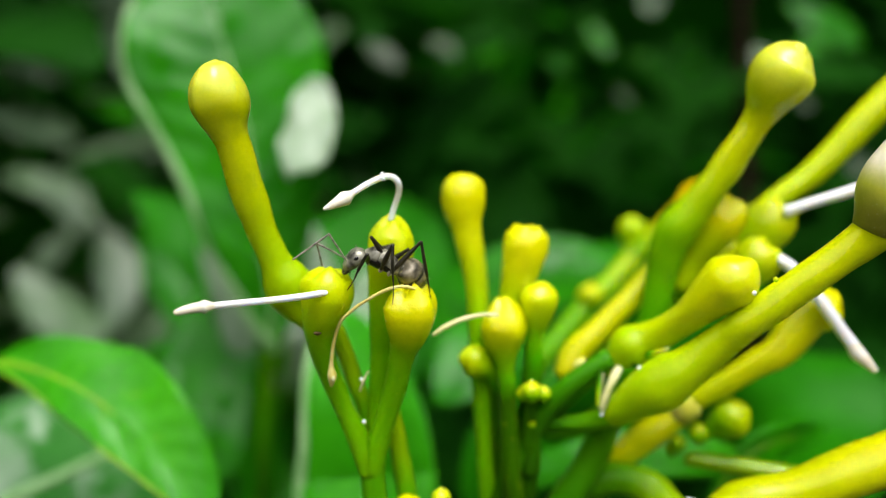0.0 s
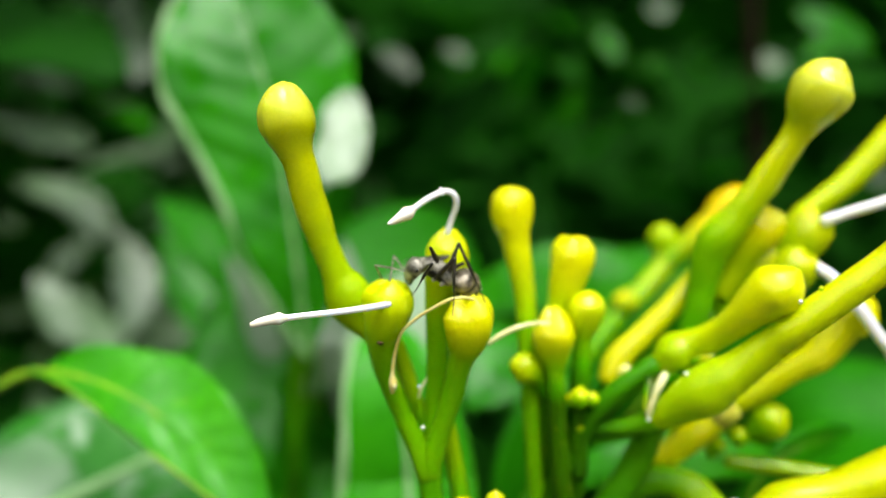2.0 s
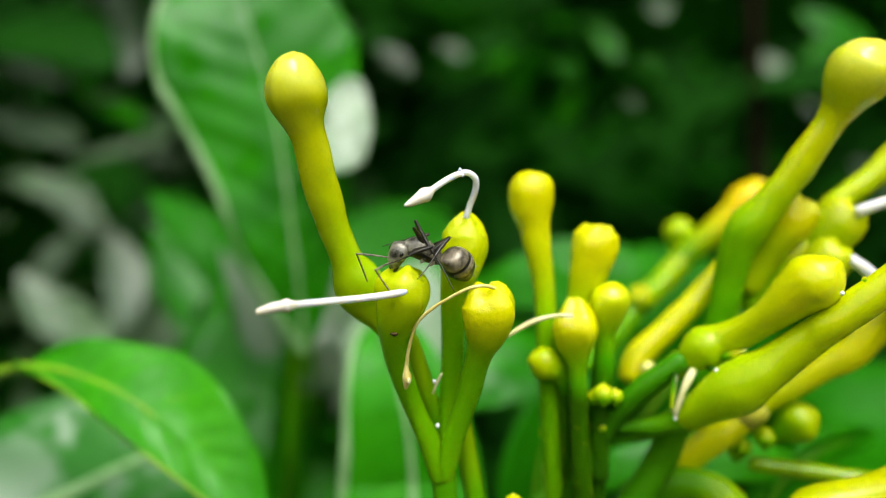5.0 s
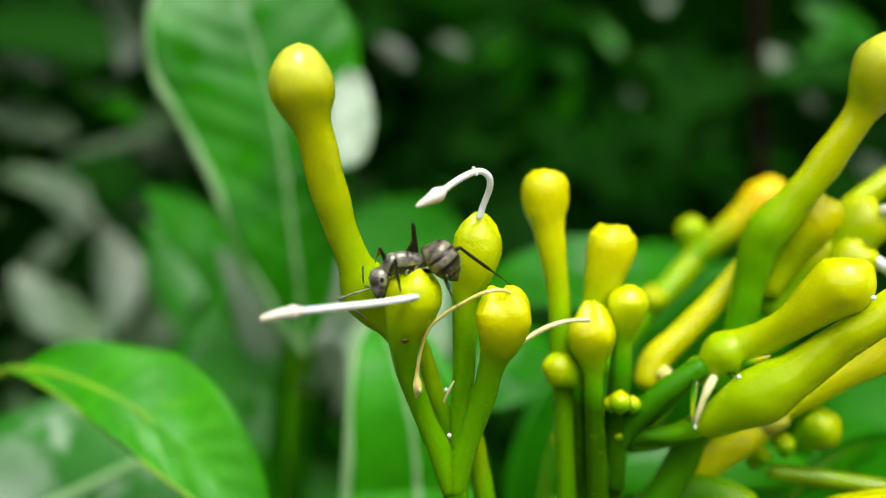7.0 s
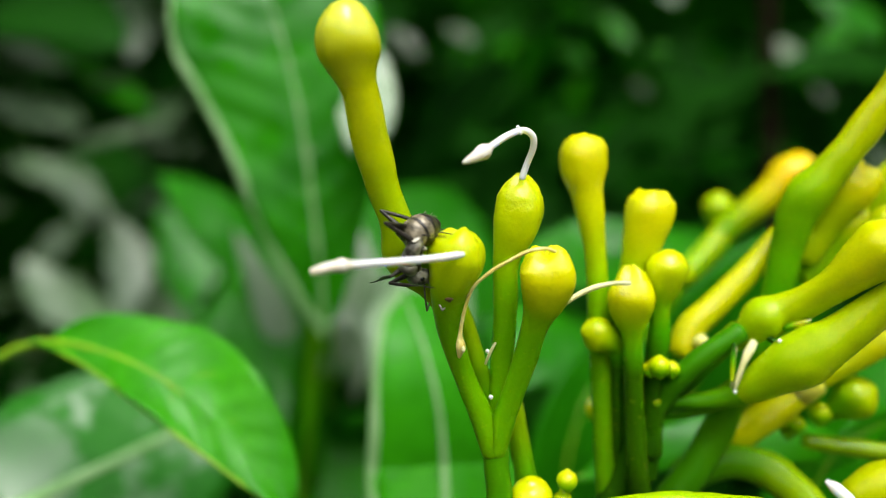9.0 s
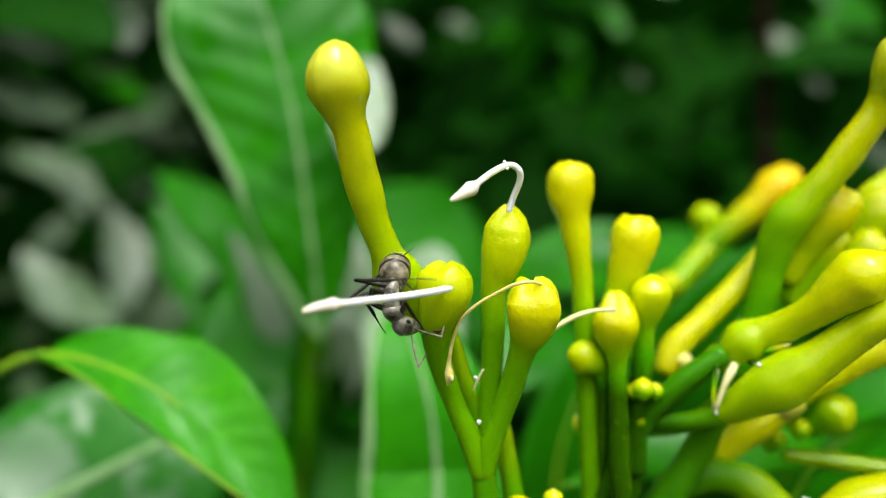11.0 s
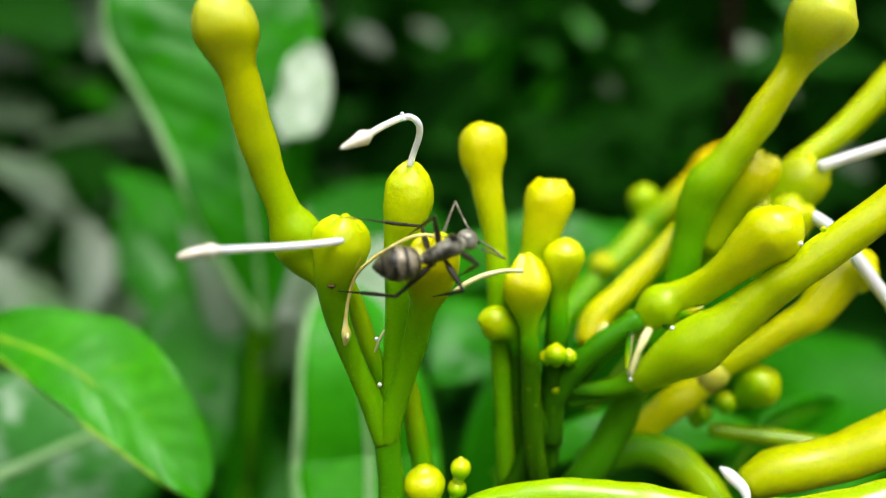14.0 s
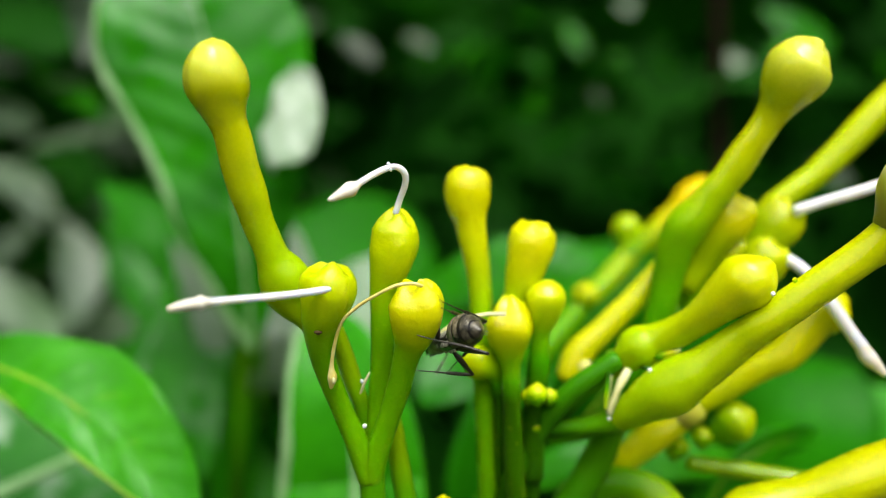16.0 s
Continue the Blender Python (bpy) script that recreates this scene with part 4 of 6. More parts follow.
b8 = crowned("calyx", [(32.06, 16.00, 1.69, 1.66), (33.97, 15.60, 4.06, 2.13), (35.61, 15.30, 5.82, 2.71), (36.82, 15.00, 7.09, 2.46)], right, "yellow calyx with a white style", ripe=(0.6, 0.82), seed=23, lobe=0.06)
tube("style", [(36.58, 12.60, 7.19, 0.57), (38.99, 12.00, 8.05, 0.56), (41.91, 11.20, 8.99, 0.56), (44.76, 10.40, 10.01, 0.55), (48.59, 9.60, 11.22, 0.54), (51.40, 9.00, 12.00, 0.64), (54.14, 8.40, 12.87, 0.32)], M_STYLE, b8, "white style", step=0.5, sides=12)
b9 = crowned("calyx", [(30.38, 14.60, -2.37, 1.52), (32.27, 14.20, -0.02, 1.74), (33.84, 13.80, 2.02, 2.31), (34.90, 13.60, 3.17, 2.19)], right, "yellow calyx with a white style", ripe=(0.5, 0.84), seed=24, lobe=0.06)
tube("style", [(35.52, 12.00, 2.43, 0.56), (37.03, 11.40, 1.10, 0.61), (38.84, 10.60, -1.53, 0.61), (40.60, 9.80, -4.53, 0.60), (41.46, 9.40, -5.89, 0.60)], M_STYLE, b9, "white style", step=0.4, sides=12)
tube("stigma", [(41.30, 9.50, -5.63, 0.60), (41.77, 9.20, -6.62, 0.76), (42.41, 9.00, -7.34, 0.59), (43.14, 8.80, -8.17, 0.32)], M_POLLEN, b9, "cream pointed stigma", step=0.2, sides=12)
crowned("calyx", [(27.78, 16.50, -2.50, 1.56), (29.40, 16.00, 0.21, 1.78), (30.83, 15.50, 2.59, 2.24), (31.66, 15.20, 3.94, 2.12)], right, "yellow-green calyx", ripe=(0.5, 0.82), seed=25, lobe=0.06)
closed("short_bud", [(17.76, 10.50, -8.33, 0.93), (18.97, 10.00, -7.22, 1.38), (20.21, 9.50, -5.98, 1.98), (21.63, 9.00, -5.25, 1.66), (22.86, 8.00, -4.53, 1.49), (24.16, 6.50, -3.38, 1.45), (25.22, 5.20, -2.11, 1.66), (26.37, 4.20, -0.77, 2.14), (27.48, 3.40, 0.39, 2.53), (28.12, 2.90, 1.05, 2.28), (28.68, 2.60, 1.60, 1.72), (29.02, 2.40, 1.97, 1.13), (29.23, 2.30, 2.20, 0.59)], right, "short bent yellow bud", ripe=(0.57, 0.85), seed=26)
bead("droplet", (28.62, 0.60, -0.38), 0.2, M_STYLE, right)
stalk([(8.29, 13.50, -15.94, 0.75), (10.78, 12.60, -14.53, 0.69), (13.22, 11.80, -13.95, 0.68), (15.86, 11.00, -13.65, 0.88), (18.10, 10.00, -12.78, 1.17), (19.77, 9.00, -11.59, 1.51)], right, "side_stalk", ripe=(0.0, 0.5), seed=46)
tube("thick_tube", [(17.24, 10.50, -13.16, 0.82), (18.54, 9.80, -12.53, 1.32), (20.12, 8.60, -11.20, 1.85), (22.03, 7.20, -9.57, 2.44), (23.78, 6.20, -8.12, 2.21), (25.17, 5.60, -6.96, 1.86), (27.53, 4.20, -4.68, 1.58), (29.62, 2.60, -2.52, 1.50), (36.29, 0.40, 3.09, 1.56), (38.43, -0.80, 5.12, 1.80)], M_BUD, right, "thick yellow-green flower tube", ripe=(0.56, 0.79), seed=27, sides=32, step=0.5)
closed("cream_bud", [(38.12, -0.70, 5.22, 2.05), (39.10, -1.40, 7.26, 3.03), (40.10, -2.00, 9.26, 3.28), (40.99, -2.60, 11.22, 2.79), (41.54, -2.80, 12.54, 1.62), (41.78, -2.90, 13.20, 0.72)], right, "cream-pink tip of the thick bud", ripe=(0.0, 1.0), seed=28, mat=M_CREAM)
bead("wart", (30.33, 0.40, 0.77), 0.22, M_BUD, right, "tiny wart")
tube("long_calyx", [(20.49, 17.90, -19.56, 1.14), (21.21, 17.80, -18.80, 1.43), (22.92, 17.40, -17.18, 1.59), (24.82, 16.80, -15.55, 1.58), (27.11, 16.40, -13.91, 1.29)], M_GOLD, right, "yellow long calyx", ripe=(0.8, 0.84), seed=29)
closed("slim_bud", [(26.92, 16.50, -14.03, 1.24), (28.84, 16.20, -12.36, 1.12), (31.86, 15.40, -10.26, 1.28), (34.26, 14.60, -8.42, 1.43), (36.72, 14.00, -6.68, 1.74), (38.95, 13.80, -3.63, 2.07), (40.11, 13.60, -2.75, 2.35), (40.86, 13.40, -2.16, 2.17), (41.49, 13.30, -1.70, 1.60), (41.90, 13.20, -1.46, 0.80)], right, "slim yellow bud", ripe=(0.66, 0.88), mat=M_GOLD, seed=30)
tube("collar", [(26.51, 16.30, -14.28, 1.26), (27.26, 16.20, -13.71, 1.32), (28.12, 16.10, -13.02, 1.29)], M_CREAM, right, "pale collar at the bud's base", ripe=(0.0, 0.2))
closed("round_bud", [(29.26, 18.00, -16.71, 0.69), (30.26, 17.20, -15.94, 0.96), (31.34, 16.80, -15.14, 1.81), (32.30, 16.40, -14.34, 2.19), (33.07, 16.10, -13.79, 1.90), (33.59, 15.90, -13.43, 1.23), (33.88, 15.80, -13.24, 0.61)], right, "small round bud", ripe=(0.2, 0.7), seed=31, groove=0.02)
for k, (place, r) in enumerate((((29.15, 17.00, -16.19), 1.13), ((27.25, 18.00, -17.51), 0.97), ((26.92, 19.00, -18.29), 0.87), ((25.41, 18.50, -16.92), 0.81))):
    bead("tiny_bud", place, r, M_BUD, right, ripe=0.7, seed=k + 5)
tube("green_tube", [(28.47, 18.50, -19.28, 0.75), (33.01, 18.00, -19.79, 0.92), (37.78, 17.20, -20.40, 0.97), (43.02, 16.40, -20.99, 1.01)], M_STALK, right, "pale green flower tube", ripe=(0.7, 0.9), seed=32)
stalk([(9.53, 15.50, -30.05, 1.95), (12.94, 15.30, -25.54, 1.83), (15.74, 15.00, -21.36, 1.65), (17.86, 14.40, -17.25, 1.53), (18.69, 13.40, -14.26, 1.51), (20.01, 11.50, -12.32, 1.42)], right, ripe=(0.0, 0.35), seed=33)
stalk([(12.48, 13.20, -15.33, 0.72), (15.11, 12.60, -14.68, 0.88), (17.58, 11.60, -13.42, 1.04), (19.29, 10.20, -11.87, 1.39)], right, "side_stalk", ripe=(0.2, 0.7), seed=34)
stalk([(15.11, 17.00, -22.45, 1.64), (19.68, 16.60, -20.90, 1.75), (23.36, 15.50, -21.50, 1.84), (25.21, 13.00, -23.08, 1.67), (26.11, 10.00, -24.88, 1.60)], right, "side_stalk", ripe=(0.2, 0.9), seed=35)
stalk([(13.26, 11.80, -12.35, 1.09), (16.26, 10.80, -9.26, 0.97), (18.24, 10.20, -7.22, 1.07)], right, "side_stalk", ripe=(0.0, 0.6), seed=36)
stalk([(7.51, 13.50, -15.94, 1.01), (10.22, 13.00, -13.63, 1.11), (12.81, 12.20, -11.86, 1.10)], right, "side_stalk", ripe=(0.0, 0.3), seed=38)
tube("filament", [(17.39, 9.60, -12.31, 0.16), (17.37, 9.20, -10.15, 0.18), (17.58, 9.00, -8.29, 0.08)], M_PALE, right, "pale upright filament", step=0.3, sides=8)
tube("filament", [(17.47, 9.20, -12.41, 0.16), (17.98, 8.80, -10.47, 0.26), (18.55, 8.60, -8.52, 0.10)], M_PALE, right, "pale upright filament", step=0.3, sides=8)
tube("bract", [(19.05, 8.80, -8.04, 0.35), (18.30, 8.40, -9.07, 0.40), (17.64, 8.20, -10.42, 0.25), (17.19, 8.20, -11.71, 0.15)], M_PALE, right, "pale withered bract", step=0.3, sides=8, rough=0.2)
tube("bract", [(17.18, 8.60, -8.21, 0.20), (17.01, 8.40, -9.57, 0.25), (16.84, 8.20, -11.41, 0.15)], M_STALK, right, "green withered bract", step=0.3, sides=8, rough=0.2)
tube("bract", [(20.27, 8.60, -7.60, 0.30), (20.96, 8.20, -8.13, 0.40), (21.36, 7.60, -8.91, 0.30), (21.51, 7.00, -9.58, 0.15)], M_STALK, right, "green withered bract", step=0.3, sides=8, rough=0.2)
tube("bract", [(20.79, 8.40, -6.82, 0.25), (21.64, 7.80, -6.48, 0.39), (22.52, 7.20, -6.19, 0.34), (23.18, 6.80, -5.84, 0.15)], M_BUD, right, "yellow-green bract", step=0.3, sides=8, rough=0.2)
bead("droplet", (20.50, 6.90, -7.71), 0.22, M_STYLE, right)
bead("droplet", (17.28, 8.60, -12.43), 0.2, M_STYLE, right)

low = thing("flower_branch", (-0.26, 6.00, -27.50), "glossy green branch with small round buds low on the cluster", "flower")
tube("stalk", [(-0.73, 6.50, -27.69, 1.21), (1.71, 5.60, -24.03, 1.29), (6.59, 5.00, -21.88, 1.28), (12.86, 4.40, -21.37, 1.32), (18.11, 4.00, -21.94, 1.41), (22.72, 3.40, -22.92, 1.54), (27.83, 3.00, -23.00, 1.63), (33.03, 2.20, -22.04, 1.70), (40.95, 1.20, -20.12, 1.77)], M_STALK_WET, low, ripe=(0.62, 0.9), seed=40, step=0.6, sides=22, rough=0.07)
tube("side_stalk", [(0.57, 3.80, -25.69, 1.45), (4.39, 3.40, -22.78, 1.25), (7.24, 3.20, -22.63, 1.15), (11.08, 3.20, -23.83, 1.25)], M_STALK_WET, low, ripe=(0.6, 0.8), seed=41, step=0.6, sides=20, rough=0.07)
closed("round_bud", [(-0.71, 6.80, -25.79, 0.81), (-0.82, 6.60, -23.20, 0.91), (-0.98, 6.50, -22.07, 1.51), (-1.13, 6.40, -21.03, 1.81), (-1.19, 6.30, -20.10, 1.41), (-1.24, 6.20, -19.67, 0.70)], low, "small glossy round bud", ripe=(0.2, 0.85), seed=42, groove=0.02)
bead("tiny_bud", (2.03, 6.80, -19.89), 0.92, M_BUD, low, "tiny round bud", ripe=0.85)
bead("tiny_bud", (1.71, 7.20, -21.77), 0.85, M_BUD, low, "tiny round bud", ripe=0.7)
stalk([(1.11, 7.40, -28.05, 0.66), (1.46, 7.30, -23.94, 0.61), (1.85, 7.00, -20.80, 0.51)], low, "side_stalk", ripe=(0.5, 0.9), seed=43)
bead("droplet", (-0.35, 4.60, -23.16), 0.3, M_STYLE, low)
tube("thick_tube", [(28.51, 9.40, -21.95, 1.58), (30.96, 9.00, -20.69, 2.10), (35.24, 8.20, -19.56, 2.08), (41.74, 7.00, -16.57, 2.35), (47.13, 6.00, -14.10, 2.32)], M_GOLD, low, "thick yellow flower tube", ripe=(0.68, 0.8), seed=44, sides=28)
tube("petal_scrap", [(25.23, 8.20, -20.26, 0.16), (25.89, 7.60, -20.77, 0.46), (26.74, 7.00, -21.78, 0.61), (26.96, 6.60, -22.67, 0.41)], M_STYLE, low, "scrap of white petal", step=0.3, sides=10, rough=0.3)

back = thing("flower_sprig", (27.89, 40.00, -15.61), "small blurred buds on thin stalks behind the cluster", "flower")
tube("orange_bud", [(26.52, 39.00, 1.71, 1.47), (30.92, 39.00, 5.38, 1.76), (34.21, 39.00, 8.10, 2.20), (36.04, 39.00, 9.78, 2.71), (37.28, 39.00, 10.88, 2.71), (38.01, 39.00, 11.76, 2.05)], M_ORANGE, back, "orange-yellow bud", ripe=(0.2, 0.84), seed=50)
closed("round_bud", [(26.74, 42.00, -4.00, 0.91), (27.73, 42.00, 0.54, 0.91), (27.85, 41.00, 3.18, 1.05), (27.77, 41.00, 4.75, 1.65), (27.70, 41.00, 6.18, 2.02), (27.70, 41.00, 7.30, 1.65), (27.70, 41.00, 7.90, 0.90)], back, "small round green bud", ripe=(0.1, 0.62), seed=51, groove=0.02)
bead("tiny_bud", (21.08, 36.00, -2.86), 1.85, M_ORANGE, back, "dull orange bud", ripe=0.5)
tube("thick_stalk", [(14.14, 34.00, -11.08, 1.53), (19.52, 36.00, -5.35, 1.56), (24.39, 38.00, -0.81, 1.60), (28.53, 39.50, 3.55, 1.62)], M_BUD, back, "yellow-green stalk", ripe=(0.3, 0.6), seed=52)


# ---- the ant ----
# In its own space the ant looks along +x, its back is +z and its left side +y; millimetres.
NECK, WAIST = Vector((1.6, 0, 0.05)), Vector((-1.95, 0, -0.12))
HIPS = {"front": (0.95, 0.44, -0.50), "middle": (-0.35, 0.48, -0.58), "hind": (-1.2, 0.46, -0.50)}
BONES = {"front": (2.6, 4.1), "middle": (2.9, 5.0), "hind": (3.8, 6.9)}
FEELER_BASE, FEELER = (1.6, 0.28, 0.42), (2.8, 3.7)


def blob(rows, sides=20, grain=0.03, seed=0):
    """An oval body along x: rows of x, z, half breadth, half height."""
    q = spline([(x, z, a, b) for x, z, a, b in rows], 0.12)
    bm = bmesh.new()
    rings = []
    for x, z, a, b in q:
        ring = []
        for j in range(sides):
            th = 2 * math.pi * j / sides
            k = 1 + grain * noise.noise(Vector((x * 1.4 + seed, math.cos(th) * 1.3, math.sin(th) * 1.3)))
            ring.append(bm.verts.new(Vector((x, max(a, 0.02) * math.cos(th) * k, z + max(b, 0.02) * math.sin(th) * k)) * MM))
        rings.append(ring)
    for a, b in zip(rings, rings[1:]):
        for j in range(sides):
            bm.faces.new((a[j], a[(j + 1) % sides], b[(j + 1) % sides], b[j]))
    bm.faces.new(rings[0][::-1])
    bm.faces.new(rings[-1])
    bmesh.ops.recalc_face_normals(bm, faces=bm.faces)
    return bm


def limb(rows, sides=9):
    return sweep(bmesh.new(), rows, step=0.2, sides=sides, rough=0.0)


def hairs(count, centre, radii, length, seed, tilt=0.5):
    """Short bristles standing off an oval body."""
    rng = np.random.default_rng(seed)
    bm = bmesh.new()
    bm.verts.layers.float.new("ripe")
    for _ in range(count):
        d = rng.normal(0, 1, 3)
        d[2] = abs(d[2])
        d /= np.linalg.norm(d)
        a = np.array(centre) + d * radii
        b = a + (d + np.array((-tilt, 0, 0))) * length * rng.uniform(0.6, 1.2)
        sweep(bm, [(*a, 0.010), (*(a + b) / 2, 0.009), (*b, 0.005)], step=1.0, sides=4, rough=0.0)
    return bm


ant = thing("ant", (0, 0, 0), "dark grey-brown ant with a banded gaster climbing over the buds", "ant")
thorax = part("thorax", blob([(-1.86, -0.25, 0.16, 0.16), (-1.78, -0.16, 0.38, 0.40), (-1.5, -0.06, 0.52, 0.62), (-1.05, 0.06, 0.60, 0.76), (-0.72, 0.09, 0.61, 0.77)], 24, seed=1), M_ANT, ant)
part("midback", blob([(-0.80, 0.09, 0.54, 0.70), (-0.72, 0.12, 0.61, 0.79), (-0.35, 0.16, 0.66, 0.85), (0.05, 0.18, 0.69, 0.87), (0.32, 0.17, 0.66, 0.83)], 24, seed=11), M_ANT, thorax)
part("pronotum", blob([(0.20, 0.17, 0.64, 0.80), (0.28, 0.18, 0.73, 0.87), (0.62, 0.18, 0.80, 0.90), (1.0, 0.12, 0.76, 0.80), (1.32, 0.03, 0.56, 0.56), (1.55, -0.02, 0.36, 0.36), (1.66, -0.02, 0.22, 0.22)], 24, seed=12), M_ANT, thorax)
for x, z, a in ((-0.76, 0.10, 0.59), (0.24, 0.17, 0.66)):
    part("suture", blob([(x - 0.07, z, a * 0.9, a * 1.08), (x - 0.04, z, a * 1.01, a * 1.18), (x + 0.04, z, a * 1.01, a * 1.18), (x + 0.07, z, a * 0.9, a * 1.08)], 24, 0), M_BAND, thorax, "dark seam")
# dark side plates, with the shade below the body put into the black
part("underside", blob([(-1.7, -0.28, 0.25, 0.2), (-1.4, -0.22, 0.52, 0.50), (-0.8, -0.17, 0.60, 0.58), (0.0, -0.14, 0.68, 0.66), (0.7, -0.10, 0.76, 0.66), (1.2, -0.14, 0.58, 0.48), (1.5, -0.14, 0.32, 0.26)], 22, 0.04, 9), M_BAND, thorax, "dark flank and underside, blackened for shade as well")
for s in (1, -1):
    for x, z in ((0.78, -0.34), (-0.42, -0.46), (-1.22, -0.42)):
        part("hip", limb([(x - 0.05, 0.28 * s, z + 0.26, 0.14), (x + 0.02, 0.38 * s, z + 0.04, 0.22), (x + 0.08, 0.44 * s, z - 0.18, 0.21), (x + 0.12, 0.45 * s, z - 0.36, 0.13)], 12), M_COXA, thorax, "pale hip joint")
part("bristles", hairs(22, (0.0, 0, 0.1), (1.3, 0.66, 0.80), 0.26, 3), M_ANT, thorax, "short bristles")
part("petiole", blob([(-2.12, -0.22, 0.16, 0.16), (-2.02, -0.1, 0.26, 0.32), (-1.92, 0.04, 0.32, 0.50), (-1.82, -0.06, 0.26, 0.34), (-1.72, -0.2, 0.2, 0.2)], 14), M_ANT, ant)

head = part("head", blob([(-0.10, 0, 0.22, 0.24), (0.05, 0.02, 0.54, 0.48), (0.35, 0.05, 0.78, 0.68), (0.8, 0.06, 0.86, 0.75), (1.3, 0.03, 0.79, 0.68), (1.8, -0.05, 0.62, 0.52), (2.15, -0.13, 0.44, 0.36), (2.32, -0.17, 0.24, 0.2)], 26, 0.06, seed=2), M_ANT, ant)
part("face_plate", blob([(1.55, 0.34, 0.06, 0.05), (1.68, 0.30, 0.34, 0.16), (1.95, 0.10, 0.40, 0.20), (2.2, -0.06, 0.34, 0.16), (2.32, -0.14, 0.12, 0.08)], 16, 0), M_ANT, head, "silvery face plate")
for s in (1, -1):
    part("eye", blob([(0.62, 0.28, 0.02, 0.02), (0.66, 0.28, 0.10, 0.11), (0.84, 0.28, 0.15, 0.2), (1.02, 0.28, 0.10, 0.11), (1.06, 0.28, 0.02, 0.02)], 12, 0), M_EYE, head, "shiny black eye").location = Vector((0, 0.69 * s, 0.08)) * MM
    part("mandible", limb([(1.95, 0.36 * s, -0.22, 0.15), (2.28, 0.36 * s, -0.30, 0.15), (2.52, 0.20 * s, -0.38, 0.10), (2.62, 0.03 * s, -0.42, 0.04)]), M_ANT_LEG, head)
    part("palp", limb([(1.9, 0.16 * s, -0.34, 0.05), (2.05, 0.22 * s, -0.62, 0.05), (2.2, 0.18 * s, -0.85, 0.03)], 6), M_ANT_LEG, head)
part("bristles", hairs(16, (0.85, 0, 0.05), (0.85, 0.86, 0.78), 0.2, 4, 0.1), M_ANT, head, "short bristles")

LIFT = 0.72
gaster = part("gaster", blob([(0.16, -0.12, 0.17, 0.18), (0.06, 0.12, 0.36, 0.42), (-0.12, 0.45, 0.78, 0.78), (-0.42, 0.66, 1.08, 1.05), (-0.80, LIFT, 1.25, 1.20), (-1.02, LIFT, 1.29, 1.23), (-1.12, LIFT, 1.25, 1.19)], 28, seed=5), M_GASTER, ant, "banded gaster")
part("tergite", blob([(-1.26, LIFT, 1.27, 1.22), (-1.32, LIFT, 1.34, 1.29), (-1.62, LIFT - 0.01, 1.38, 1.32), (-1.94, LIFT - 0.03, 1.34, 1.27), (-2.00, LIFT - 0.03, 1.27, 1.21)], 28, seed=6), M_GASTER, gaster)
part("tergite", blob([(-2.20, LIFT - 0.05, 1.23, 1.16), (-2.26, LIFT - 0.06, 1.26, 1.19), (-2.58, LIFT - 0.10, 1.10, 1.04), (-2.82, LIFT - 0.14, 0.92, 0.87), (-2.88, LIFT - 0.14, 0.86, 0.82)], 28, seed=7), M_GASTER_TIP, gaster)
part("tergite", blob([(-2.98, LIFT - 0.16, 0.78, 0.73), (-3.04, LIFT - 0.16, 0.78, 0.73), (-3.30, LIFT - 0.22, 0.55, 0.52), (-3.50, LIFT - 0.26, 0.30, 0.29), (-3.66, LIFT - 0.30, 0.10, 0.10)], 24, seed=8), M_GASTER_TIP, gaster)
for x, w, z, a, b in ((-1.21, 0.12, 0.0, 1.265, 1.345), (-2.10, 0.17, -0.04, 1.325, 1.265), (-2.93, 0.11, -0.15, 0.88, 0.79)):
    part("band", blob([(x + w + 0.05, LIFT + z, a * 0.9, a * 0.87), (x + w, LIFT + z, a, a * 0.965), (x, LIFT + z, (a + b) / 2 + 0.01, (a + b) / 2 * 0.965), (x - w, LIFT + z, b, b * 0.965), (x - w - 0.05, LIFT + z, b * 0.9, b * 0.87)], 28, 0), M_BAND, gaster, "dark glossy segment edge")
# black plate painting the shaded lower half of the gaster
part("belly_shade_plate", blob([(-0.42, LIFT - 0.38, 0.40, 0.42), (-0.8, LIFT - 0.38, 0.80, 0.80), (-1.46, LIFT - 0.36, 1.08, 1.02), (-2.16, LIFT - 0.32, 1.0, 0.95), (-2.76, LIFT - 0.28, 0.70, 0.68), (-3.26, LIFT - 0.30, 0.30, 0.3)], 24, 0), M_BAND, gaster, "belly in black that stands in for shade")
part("bristles", hairs(46, (-1.66, 0, LIFT - 0.02), (1.6, 1.26, 1.2), 0.22, 5, 0.6), M_ANT, gaster, "short bristles")


def build_limbs():
    """Thighs with their shins, and feelers with their whips, all along +x from their joints."""
    made = {}
    for name, (a, b) in BONES.items():
        for s in (1, -1):
            thigh = part("leg", limb([(0, 0, 0, 0.16), (0.12, 0, 0, 0.2), (0.3, 0, 0, 0.15), (a * 0.3, 0, 0.03, 0.25), (a * 0.6, 0, 0.02, 0.22), (a * 0.85, 0, 0, 0.15), (a * 0.97, 0, 0, 0.15), (a, 0, 0, 0.13)]), M_ANT_LEG, ant)
            k = b * 0.48
